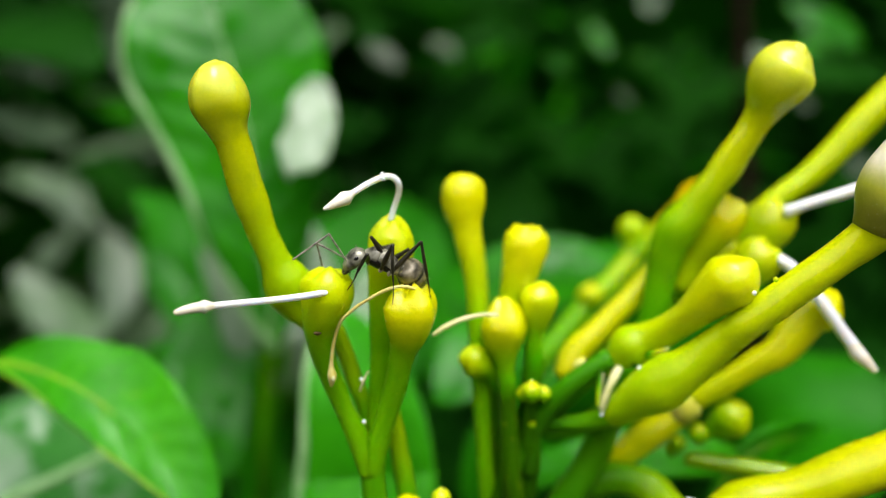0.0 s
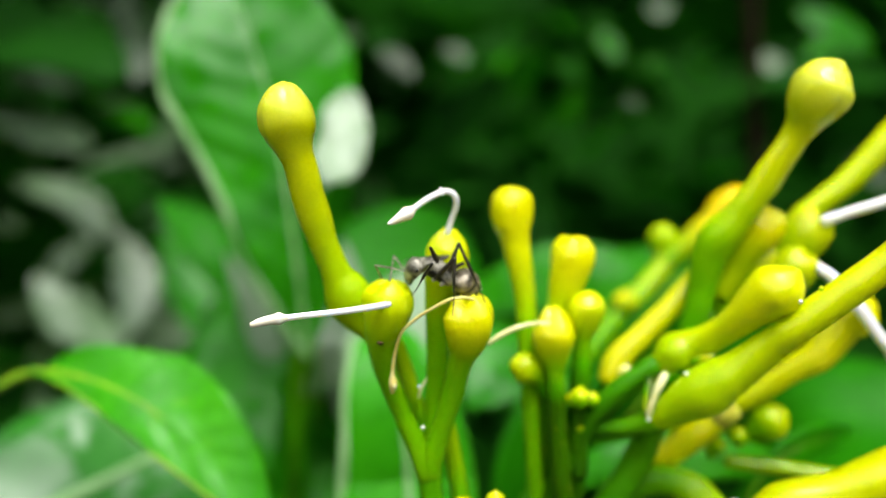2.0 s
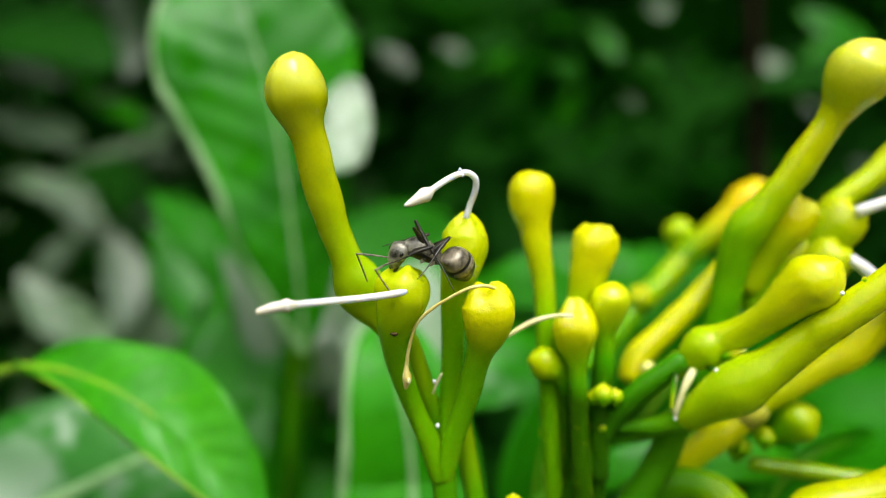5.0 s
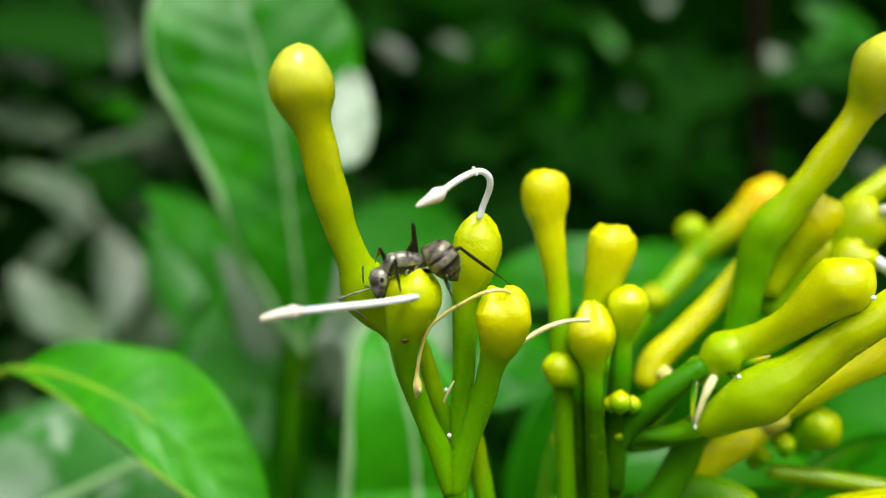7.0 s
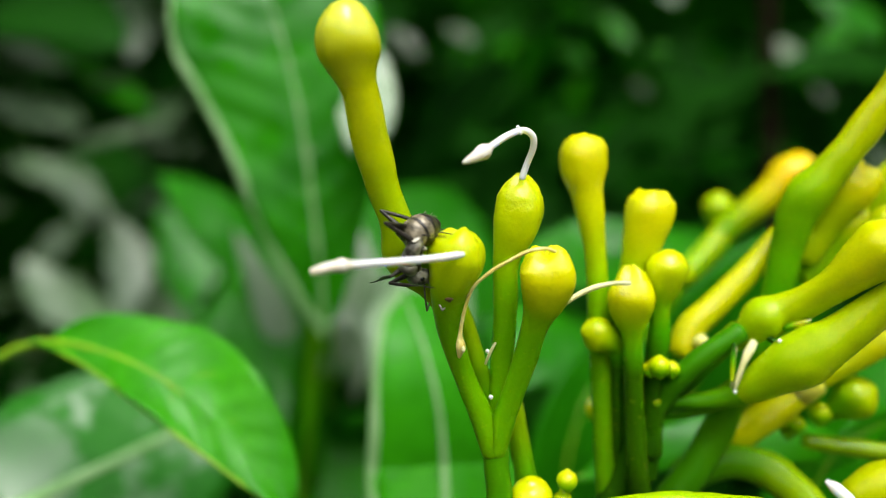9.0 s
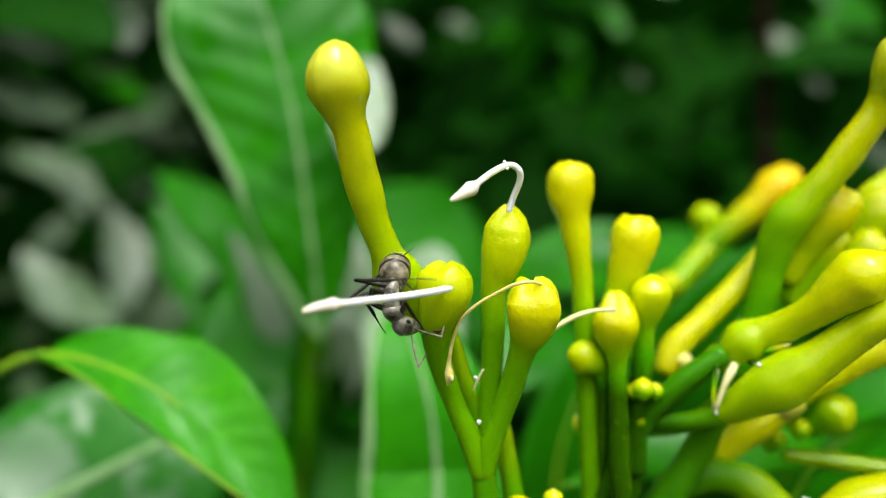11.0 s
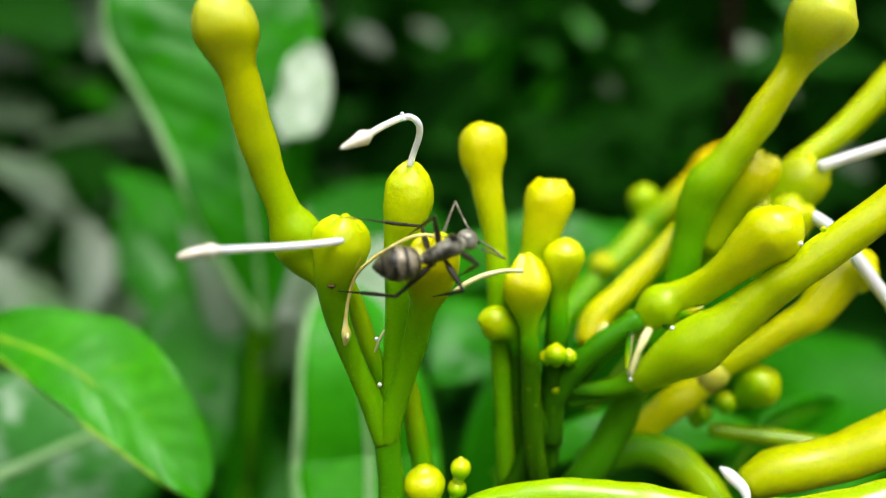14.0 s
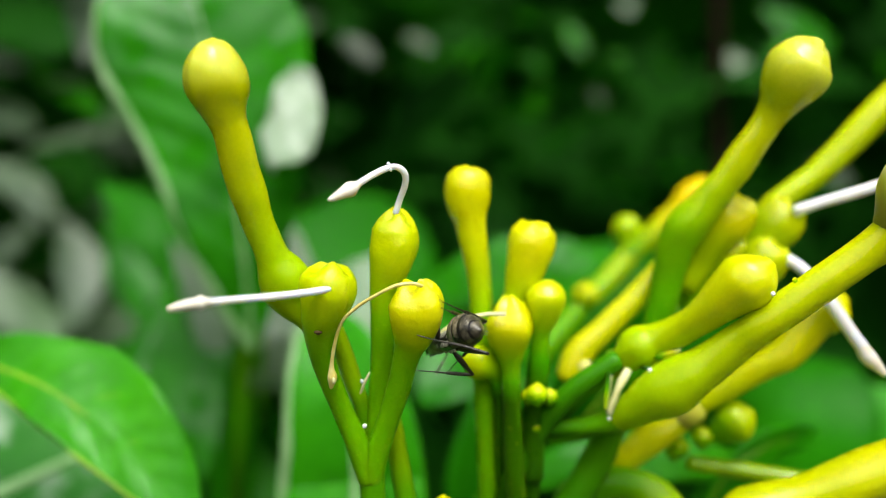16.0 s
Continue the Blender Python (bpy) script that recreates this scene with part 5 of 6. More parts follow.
            shin = part("shin", limb([(0, 0, 0, 0.11), (0.15, 0, 0, 0.13), (k * 0.6, 0, 0.04, 0.155), (k * 0.95, 0, 0, 0.13), (k, 0, 0, 0.075), (k + 0.1, 0, 0, 0.085), (b * 0.66, 0, -0.06, 0.06), (b * 0.68, 0, -0.06, 0.045), (b * 0.8, 0, -0.06, 0.05), (b * 0.9, 0, -0.03, 0.045), (b, 0, 0, 0.03)]), M_ANT_LEG, thigh)
            made[name, s] = (thigh, shin)
    a, b = FEELER
    for s in (1, -1):
        scape = part("feeler", limb([(0, 0, 0, 0.09), (a * 0.1, 0, 0, 0.07), (a * 0.5, 0, 0.05, 0.08), (a * 0.95, 0, 0, 0.09), (a, 0, 0, 0.08)]), M_FEELER, ant)
        beads = [(0, 0, 0, 0.06)]
        for k in range(11):
            x0, x1 = b * k / 11, b * (k + 1) / 11
            beads += [(x0 + 0.05, 0, 0.02 * math.sin(k * 0.3), 0.075), (x1 - 0.03, 0, 0.02 * math.sin(k * 0.3), 0.07)]
        whip = part("whip", limb(beads + [(b, 0, 0, 0.04)], 8), M_FEELER, scape, "jointed whip")
        made["feeler", s] = (scape, whip)
    return made


JOINTED = build_limbs()


def aim(at, way, hint):
    """A frame at a point with +x along way and +z near hint."""
    x = Vector(way).normalized()
    z = Vector(hint)
    z = (z - x * z.dot(x)).normalized()
    y = z.cross(x)
    m = Matrix((x, y, z)).transposed().to_4x4()
    m.translation = Vector(at) * MM
    return m


def bend(hip, foot, bones, pole):
    """Two bones from hip towards foot with the joint out to the pole: frames of both, the second in the first's space."""
    a, b = bones
    hip, foot, pole = Vector(hip), Vector(foot), Vector(pole)
    d = foot - hip
    reach = min(max(d.length, abs(a - b) + 0.15), a + b - 0.05)
    d.normalize()
    p = (pole - d * pole.dot(d)).normalized()
    c = (a * a + reach * reach - b * b) / (2 * a * reach)
    knee = hip + (d * c + p * math.sqrt(max(0.0, 1 - c * c))) * a
    end = hip + d * reach
    side = d.cross(p)
    first = aim(hip, knee - hip, side)
    return first, first.inverted() @ aim(knee, end - knee, side)


def at_way(x, y, z, fx, fy, fz, ux, uy, uz):
    return aim((x, y, z), (fx, fy, fz), (ux, uy, uz))


def at_joint(x, y, z, pitch, yaw):
    return pose(x * MM, y * MM, z * MM, 0, pitch, yaw)


def step(name, s, rows):
    """Leg rows: seconds, the foot and the way that the knee stands out, in the ant's space."""
    x, y, z = HIPS[name]
    firsts, seconds = [], []
    for t, fx, fy, fz, *knee in rows:
        one, two = bend((x, y * s, z), (fx, fy, fz), BONES[name], knee)
        firsts.append((t, one)), seconds.append((t, two))
    thigh, shin = JOINTED[name, s]
    walk(thigh, firsts)
    walk(shin, seconds)


def feel(s, heads, rows):
    """Feeler rows: seconds, the tip and the way that the elbow stands out, in the ant's space; the base rides on the head."""
    firsts, seconds = [], []
    for (t, m), (_, tx, ty, tz, *elbow) in zip(heads, rows):
        base = (m @ (Vector((FEELER_BASE[0], FEELER_BASE[1] * s, FEELER_BASE[2])) * MM)) / MM
        one, two = bend(base, (tx, ty, tz), FEELER, elbow)
        firsts.append((t, one)), seconds.append((t, two))
    scape, whip = JOINTED["feeler", s]
    walk(scape, firsts)
    walk(whip, seconds)


def motions():
    walk(ant, [
        (0, at_way(-2.92, 0.55, 2.40, -0.902, -0.032, 0.430, 0.423, -0.259, 0.868)),
        (0.5, at_way(-2.93, 0.55, 2.44, -0.865, -0.031, 0.501, 0.490, -0.266, 0.830)),
        (1, at_way(-3.09, 0.55, 2.39, -0.872, -0.030, 0.488, 0.478, -0.265, 0.838)),
        (1.5, at_way(-3.34, 0.55, 2.58, -0.892, -0.030, 0.452, 0.443, -0.261, 0.858)),
        (2, at_way(-3.40, 0.55, 2.60, -0.835, -0.031, 0.550, 0.537, -0.272, 0.799)),
        (2.5, at_way(-3.58, 0.55, 2.87, -0.830, -0.032, 0.557, 0.544, -0.273, 0.794)),
        (3, at_way(-4.44, 0.55, 2.93, -0.889, -0.032, 0.457, 0.449, -0.261, 0.855)),
        (3.5, at_way(-5.34, 0.55, 3.29, -0.901, -0.031, 0.433, 0.426, -0.259, 0.867)),
        (4, at_way(-4.89, 0.70, 3.45, -0.885, -0.226, 0.408, 0.449, -0.175, 0.876)),
        (4.2, at_way(-5.14, 0.70, 3.72, -0.887, -0.216, 0.409, 0.448, -0.180, 0.876)),
        (5.2, at_way(-6.24, 0.90, 2.88, -0.929, -0.200, 0.311, 0.355, -0.246, 0.902)),
        (6.3, at_way(-7.50, 0.85, 2.23, -0.999, -0.028, -0.039, -0.027, -0.353, 0.935)),
        (6.5, at_way(-8.25, 0.85, 2.04, -0.997, -0.026, -0.075, -0.061, -0.354, 0.933)),
        (6.7, at_way(-8.25, 0.85, 2.69, -0.985, -0.028, -0.169, -0.148, -0.360, 0.921)),
        (7, at_way(-8.74, 0.85, 2.22, -0.966, -0.027, -0.259, -0.227, -0.399, 0.889)),
        (7.3, at_way(-7.21, 0.70, 3.64, -0.815, -0.199, 0.545, 0.579, -0.231, 0.782)),
        (7.5, at_way(-8.92, 0.75, 2.47, -0.987, -0.102, 0.124, 0.148, -0.289, 0.946)),
        (7.6, at_way(-9.69, 0.75, 1.52, -0.994, -0.108, -0.028, 0.006, -0.300, 0.954)),
        (8, at_way(-10.93, 0.85, 0.40, -0.626, 0.482, -0.613, -0.760, -0.553, 0.341)),
        (8.3, at_way(-11.48, 0.80, 0.45, -0.549, 0.507, -0.664, -0.770, -0.615, 0.167)),
        (8.5, at_way(-11.19, 0.70, 0.37, -0.438, 0.545, -0.715, -0.807, -0.590, 0.045)),
        (8.6, at_way(-11.41, 0.70, 0.17, -0.334, 0.591, -0.734, -0.831, -0.552, -0.067)),
        (9, at_way(-11.25, 0.50, -0.64, -0.176, 0.607, -0.775, -0.784, -0.562, -0.262)),
        (9.2, at_way(-11.00, 0.50, -0.74, -0.131, 0.611, -0.780, -0.784, -0.546, -0.296)),
        (10.2, at_way(-12.04, 0.30, 0.52, -0.121, 0.427, -0.896, -0.663, -0.707, -0.247)),
        (11.3, at_way(-11.76, 0.15, -2.18, 0.139, -0.034, -0.990, -0.513, -0.857, -0.043)),
        (11.5, at_way(-11.14, 0.05, -2.25, 0.388, -0.038, -0.921, -0.422, -0.896, -0.140)),
        (11.6, at_way(-11.11, 0.05, 0.16, 0.684, -0.046, -0.728, -0.290, -0.933, -0.212)),
        (12, at_way(-8.84, -0.15, -2.31, 0.989, -0.085, 0.124, -0.044, -0.952, -0.303)),
        (12.5, at_way(-5.91, -0.65, -2.87, 0.975, -0.220, 0.024, -0.210, -0.955, -0.212)),
        (13, at_way(-2.95, -1.70, -1.13, 0.848, -0.217, 0.484, -0.210, -0.975, -0.069)),
        (13.5, at_way(-0.59, -2.20, -2.31, 0.991, -0.113, 0.070, -0.117, -0.992, 0.042)),
        (14, at_way(0.49, -2.35, -0.97, 0.909, -0.034, 0.415, -0.107, -0.982, 0.154)),
        (14.5, at_way(0.57, -2.20, -0.31, 0.686, 0.146, 0.713, 0.001, -0.980, 0.199)),
        (14.7, at_way(2.26, -2.10, -0.48, 0.925, 0.205, 0.320, 0.105, -0.948, 0.301)),
        (14.9, at_way(2.05, -1.80, -3.24, 0.960, 0.245, -0.134, 0.267, -0.947, 0.181)),
        (15, at_way(1.48, -1.55, -2.20, 0.824, 0.368, -0.431, 0.426, -0.904, 0.043)),
        (15.1, at_way(0.82, -1.30, -2.51, 0.654, 0.457, -0.602, 0.502, -0.858, -0.107)),
        (15.2, at_way(1.08, -1.00, -2.59, 0.406, 0.633, -0.659, 0.599, -0.729, -0.332)),
        (15.3, at_way(0.97, -0.50, -3.70, -0.041, 0.653, -0.756, 0.482, -0.650, -0.587)),
        (15.5, at_way(2.70, 0.90, -5.96, -0.043, 0.834, -0.550, 0.960, -0.118, -0.254)),
        (15.6, at_way(3.53, 1.60, -7.72, -0.122, 0.841, -0.527, 0.991, 0.128, -0.027)),
        (15.7, at_way(4.59, 2.00, -9.01, -0.118, 0.819, -0.561, 0.970, 0.217, 0.113)),
        (15.8, at_way(4.95, 2.20, -8.89, -0.100, 0.833, -0.544, 0.966, 0.213, 0.149)),
        (16, at_way(2.25, 2.90, -4.78, -0.343, 0.918, -0.201, 0.455, 0.349, 0.819)),
    ])
    heads = [
        (0, pose(*(NECK * MM), 0, 58.9, 30.1)), (0.5, pose(*(NECK * MM), 0, 68.6, 37.9)),
        (1, pose(*(NECK * MM), 0, 74.5, 47.9)), (1.5, pose(*(NECK * MM), 0, 65.0, 36.8)),
        (2, pose(*(NECK * MM), 0, 84.8, 50.0)), (2.5, pose(*(NECK * MM), 0, 85.0, 50.0)),
        (3, pose(*(NECK * MM), 0, 81.7, 34.2)), (3.5, pose(*(NECK * MM), 0, 85.0, 50.0)),
        (4, pose(*(NECK * MM), 0, 85.0, 50.0)), (4.2, pose(*(NECK * MM), 0, 85.0, 50.0)),
        (5.2, pose(*(NECK * MM), 0, 80.1, 35.6)), (6.3, pose(*(NECK * MM), 0, 50.8, 28.1)),
        (6.5, pose(*(NECK * MM), 0, 62.9, 40.9)), (6.7, pose(*(NECK * MM), 0, 61.0, 40.1)),
        (7, pose(*(NECK * MM), 0, 60.8, 41.1)), (7.3, pose(*(NECK * MM), 0, 85.0, 50.0)),
        (7.5, pose(*(NECK * MM), 0, 85.0, 50.0)), (7.6, pose(*(NECK * MM), 0, 77.3, 47.4)),
        (8, pose(*(NECK * MM), 0, 85.0, 38.4)), (8.3, pose(*(NECK * MM), 0, 84.5, 49.1)),
        (8.5, pose(*(NECK * MM), 0, 85.0, 48.7)), (8.6, pose(*(NECK * MM), 0, 82.6, 50.0)),
        (9, pose(*(NECK * MM), 0, 68.0, 46.6)), (9.2, pose(*(NECK * MM), 0, 67.8, 47.9)),
        (10.2, pose(*(NECK * MM), 0, 66.0, 50.0)), (11.3, pose(*(NECK * MM), 0, 49.7, 50.0)),
        (11.5, pose(*(NECK * MM), 0, 66.3, 50.0)), (11.6, pose(*(NECK * MM), 0, 32.8, 50.0)),
        (12, pose(*(NECK * MM), 0, -2.4, 19.0)), (12.5, pose(*(NECK * MM), 0, -8.5, 17.1)),
        (13, pose(*(NECK * MM), 0, 3.0, 0.1)), (13.5, pose(*(NECK * MM), 0, 31.6, -5.4)),
        (14, pose(*(NECK * MM), 0, 72.5, 23.3)), (14.5, pose(*(NECK * MM), 0, 70.3, 9.7)),
        (14.7, pose(*(NECK * MM), 0, 70.8, 20.9)), (14.9, pose(*(NECK * MM), 0, 55.1, -15.1)),
        (15, pose(*(NECK * MM), 0, 69.3, -44.7)), (15.1, pose(*(NECK * MM), 0, 48.2, -30.9)),
        (15.2, pose(*(NECK * MM), 0, 48.2, -32.9)), (15.3, pose(*(NECK * MM), 0, 35.7, -15.2)),
        (15.5, pose(*(NECK * MM), 0, 25.0, -3.8)), (15.6, pose(*(NECK * MM), 0, 21.3, 2.5)),
        (15.7, pose(*(NECK * MM), 0, 17.9, 5.5)), (15.8, pose(*(NECK * MM), 0, 19.0, 5.0)),
        (16, pose(*(NECK * MM), 0, 10.3, -1.5)),
    ]
    walk(head, heads)
    walk(gaster, [
        (0, at_joint(-1.67, -0.03, -0.24, -28.6, 45.0)), (0.5, at_joint(-1.67, 0.00, -0.36, -23.7, 47.0)),
        (1, at_joint(-1.85, -0.07, -0.13, -21.9, 47.3)), (1.5, at_joint(-1.62, -0.08, -0.18, -25.5, 44.8)),
        (2, at_joint(-1.72, -0.20, -0.02, -23.1, 42.4)), (2.5, at_joint(-1.62, -0.16, 0.09, -30.9, 42.7)),
        (3, at_joint(-2.08, -0.12, 0.14, -43.4, 42.7)), (3.5, at_joint(-2.14, -0.40, 0.17, -44.7, 30.9)),
        (4, at_joint(-1.98, 0.62, -0.48, -39.5, 26.3)), (4.2, at_joint(-2.07, 0.64, -0.50, -39.1, 27.3)),
        (5.2, at_joint(-1.83, 0.72, 0.31, -22.7, 29.6)), (6.3, at_joint(-1.73, 0.00, 0.70, -52.6, -9.9)),
        (6.5, at_joint(-1.89, -0.09, 0.72, -53.8, -12.8)), (6.7, at_joint(-1.86, -0.15, 0.71, -57.8, -18.9)),
        (7, at_joint(-2.16, -0.25, 0.67, -59.7, -31.2)), (7.3, at_joint(-1.58, -0.37, 0.01, -8.9, -14.0)),
        (7.5, at_joint(-1.50, -0.17, -0.25, -32.7, -17.3)), (7.6, at_joint(-1.24, 0.27, -0.02, -39.8, -2.7)),
        (8, at_joint(-1.50, -0.21, 0.30, -75.5, 36.6)), (8.3, at_joint(-1.31, -0.24, 0.21, -79.6, 34.8)),
        (8.5, at_joint(-1.12, 0.13, -0.01, -80.0, 35.7)), (8.6, at_joint(-1.13, 0.11, 0.07, -78.4, 54.2)),
        (9, at_joint(-1.17, -0.14, 0.18, -76.2, 65.0)), (9.2, at_joint(-1.11, -0.08, -0.01, -75.8, 65.0)),
        (10.2, at_joint(-1.16, 0.21, -0.35, -58.0, 65.0)), (11.3, at_joint(-1.41, 0.54, -0.50, -49.0, 22.6)),
        (11.5, at_joint(-1.13, -0.08, -0.35, -51.4, 4.4)), (11.6, at_joint(-1.12, -0.08, 0.03, -60.6, 3.4)),
        (12, at_joint(-1.70, 0.81, -0.12, -41.4, 27.6)), (12.5, at_joint(-2.72, -0.34, -0.27, -12.8, -8.7)),
        (13, at_joint(-2.57, -0.31, -0.61, -1.0, -12.3)), (13.5, at_joint(-2.36, -0.15, -0.85, -5.0, -6.1)),
        (14, at_joint(-2.22, 0.02, -0.93, 16.7, -16.7)), (14.5, at_joint(-2.10, -0.03, -0.96, 7.1, -26.0)),
        (14.7, at_joint(-2.10, -0.04, -0.96, 9.7, -10.7)), (14.9, at_joint(-1.90, -0.20, -0.94, -0.8, 0.0)),
        (15, at_joint(-1.73, -0.10, -0.94, -24.0, 10.9)), (15.1, at_joint(-1.69, 0.30, -0.87, -27.5, 17.3)),
        (15.2, at_joint(-1.30, 0.10, -0.66, -43.2, 23.3)), (15.3, at_joint(-1.71, 0.71, -0.51, -34.4, 52.8)),
        (15.5, at_joint(-1.14, 0.22, 0.04, -50.8, -5.9)), (15.6, at_joint(-1.29, 0.01, -0.04, -37.7, -20.0)),
        (15.7, at_joint(-1.48, 0.24, -0.14, -25.1, -19.1)), (15.8, at_joint(-1.46, 0.40, -0.55, -14.4, -17.8)),
        (16, at_joint(-1.33, 0.38, -0.09, 7.8, 13.8)),
    ])
    step("front", 1, [
        (0, 1.44, 1.78, -3.15, 0.05, 0.89, 0.46), (0.5, 0.92, 1.29, -3.09, 0.01, 0.95, 0.31), (1, 1.05, 0.61, -2.54, -0.09, 0.99, 0.08),
        (1.5, 0.89, 1.15, -2.62, -0.07, 0.95, 0.32), (2, 0.57, 1.25, -2.82, -0.20, 0.91, 0.35), (2.5, 0.26, 0.71, -2.73, -0.30, 0.93, 0.21),
        (3, -0.07, 1.23, -2.81, -0.38, 0.81, 0.44), (3.5, -1.15, 3.41, -2.73, -0.12, 0.54, 0.83), (4, -0.22, 1.37, -3.23, -0.51, 0.72, 0.47),
        (4.2, -0.27, 1.39, -3.19, -0.52, 0.71, 0.48), (5.2, 2.90, 2.10, -1.40, 0.33, 0.94, 0.11), (6.3, 0.02, 3.22, -2.72, -0.20, 0.57, 0.80),
        (6.5, 0.50, 3.07, -2.34, -0.24, 0.53, 0.81), (6.7, 0.73, 2.67, -2.67, -0.32, 0.64, 0.70), (7, 0.70, 2.29, -2.69, -0.31, 0.71, 0.63),
        (7.3, 0.11, 2.03, -2.82, 0.26, 0.84, 0.48), (7.5, -0.22, 2.01, -0.48, -0.22, -0.18, 0.96), (7.6, -0.26, 2.00, -0.40, -0.23, -0.24, 0.95),
        (8, -1.45, 1.21, -1.21, -0.37, -0.36, 0.86), (8.3, -1.13, 1.45, -1.06, -0.42, -0.41, 0.81), (8.5, -1.59, 2.06, -2.36, -0.66, -0.22, 0.71),
        (8.6, -1.02, 1.97, -1.92, -0.68, -0.23, 0.70), (9, 0.81, 2.92, -0.26, 0.55, -0.05, 0.84), (9.2, 0.52, 3.07, 0.11, 0.42, -0.14, 0.90),
        (10.2, 2.90, 2.10, -1.40, 0.33, 0.94, 0.11), (11.3, 2.90, 2.10, -1.40, 0.33, 0.94, 0.11), (11.5, 2.90, 2.10, -1.40, 0.33, 0.94, 0.11),
        (11.6, 2.90, 2.10, -1.40, 0.33, 0.94, 0.11), (12, 2.92, 1.11, -1.92, 0.33, 0.59, 0.74), (12.5, 0.37, 2.71, -1.97, 0.34, 0.57, 0.75),
        (13, -0.54, 1.74, -2.06, -0.02, 0.76, 0.65), (13.5, 0.84, 2.07, -2.01, 0.20, 0.67, 0.71), (14, 0.17, 1.42, -1.72, -0.43, 0.55, 0.72),
        (14.5, 1.62, 1.63, -2.08, 0.40, 0.64, 0.65), (14.7, 2.90, 2.10, -1.40, 0.33, 0.94, 0.11), (14.9, 2.90, 2.10, -1.40, 0.33, 0.94, 0.11),
        (15, 2.90, 2.10, -1.40, 0.33, 0.94, 0.11), (15.1, 2.90, 2.10, -1.40, 0.33, 0.94, 0.11), (15.2, 2.90, 2.10, -1.40, 0.33, 0.94, 0.11),
        (15.3, 2.90, 2.10, -1.40, 0.33, 0.94, 0.11), (15.5, 2.90, 2.10, -1.40, 0.33, 0.94, 0.11), (15.6, 2.90, 2.10, -1.40, 0.33, 0.94, 0.11),
        (15.7, 2.90, 2.10, -1.40, 0.33, 0.94, 0.11), (15.8, 2.90, 2.10, -1.40, 0.33, 0.94, 0.11), (16, 2.90, 2.10, -1.40, 0.33, 0.94, 0.11),
    ])
    step("front", -1, [
        (0, 2.90, -2.10, -1.40, 0.33, -0.94, 0.11), (0.5, 2.90, -2.10, -1.40, 0.33, -0.94, 0.11), (1, 2.90, -2.10, -1.40, 0.33, -0.94, 0.11),
        (1.5, 2.90, -2.10, -1.40, 0.33, -0.94, 0.11), (2, 2.90, -2.10, -1.40, 0.33, -0.94, 0.11), (2.5, 2.90, -2.10, -1.40, 0.33, -0.94, 0.11),
        (3, 2.90, -2.10, -1.40, 0.33, -0.94, 0.11), (3.5, 2.90, -2.10, -1.40, 0.33, -0.94, 0.11), (4, 2.90, -2.10, -1.40, 0.33, -0.94, 0.11),
        (4.2, 2.90, -2.10, -1.40, 0.33, -0.94, 0.11), (5.2, 2.90, -2.10, -1.40, 0.33, -0.94, 0.11), (6.3, 2.90, -2.10, -1.40, 0.33, -0.94, 0.11),
        (6.5, 2.27, -2.83, -0.17, -0.31, -0.04, 0.95), (6.7, 2.90, -2.10, -1.40, 0.33, -0.94, 0.11), (7, 2.09, -2.73, -0.52, 0.22, 0.10, 0.97),
        (7.3, 2.90, -2.10, -1.40, 0.33, -0.94, 0.11), (7.5, 2.90, -2.10, -1.40, 0.33, -0.94, 0.11), (7.6, 2.90, -2.10, -1.40, 0.33, -0.94, 0.11),
        (8, 2.90, -2.10, -1.40, 0.33, -0.94, 0.11), (8.3, 2.90, -2.10, -1.40, 0.33, -0.94, 0.11), (8.5, 2.90, -2.10, -1.40, 0.33, -0.94, 0.11),
        (8.6, 2.90, -2.10, -1.40, 0.33, -0.94, 0.11), (9, 4.00, -2.69, 1.67, -0.27, 0.46, 0.85), (9.2, 2.90, -2.10, -1.40, 0.33, -0.94, 0.11),
        (10.2, 2.90, -2.10, -1.40, 0.33, -0.94, 0.11), (11.3, 2.90, -2.10, -1.40, 0.33, -0.94, 0.11), (11.5, 1.57, -2.21, -0.71, 0.14, -0.06, 0.99),
        (11.6, 2.90, -2.10, -1.40, 0.33, -0.94, 0.11), (12, 0.71, -3.08, -1.26, 0.05, -0.28, 0.96), (12.5, 2.69, -1.27, -1.98, 0.49, -0.37, 0.79),
        (13, 2.11, -2.40, -1.40, 0.13, -0.35, 0.93), (13.5, 1.36, -1.19, -2.03, 0.22, -0.85, 0.48), (14, -0.25, -1.88, -2.33, 0.22, -0.83, 0.51),
        (14.5, 0.07, -1.53, -2.55, 0.01, -0.88, 0.47), (14.7, 1.53, -1.49, -2.38, 0.32, -0.78, 0.54), (14.9, 2.90, -2.10, -1.40, 0.33, -0.94, 0.11),
        (15, 2.90, -2.10, -1.40, 0.33, -0.94, 0.11), (15.1, 2.90, -2.10, -1.40, 0.33, -0.94, 0.11), (15.2, 2.90, -2.10, -1.40, 0.33, -0.94, 0.11),
        (15.3, 2.90, -2.10, -1.40, 0.33, -0.94, 0.11), (15.5, 2.90, -2.10, -1.40, 0.33, -0.94, 0.11), (15.6, 2.90, -2.10, -1.40, 0.33, -0.94, 0.11),
        (15.7, 2.90, -2.10, -1.40, 0.33, -0.94, 0.11), (15.8, 2.90, -2.10, -1.40, 0.33, -0.94, 0.11), (16, 2.90, -2.10, -1.40, 0.33, -0.94, 0.11),
    ])
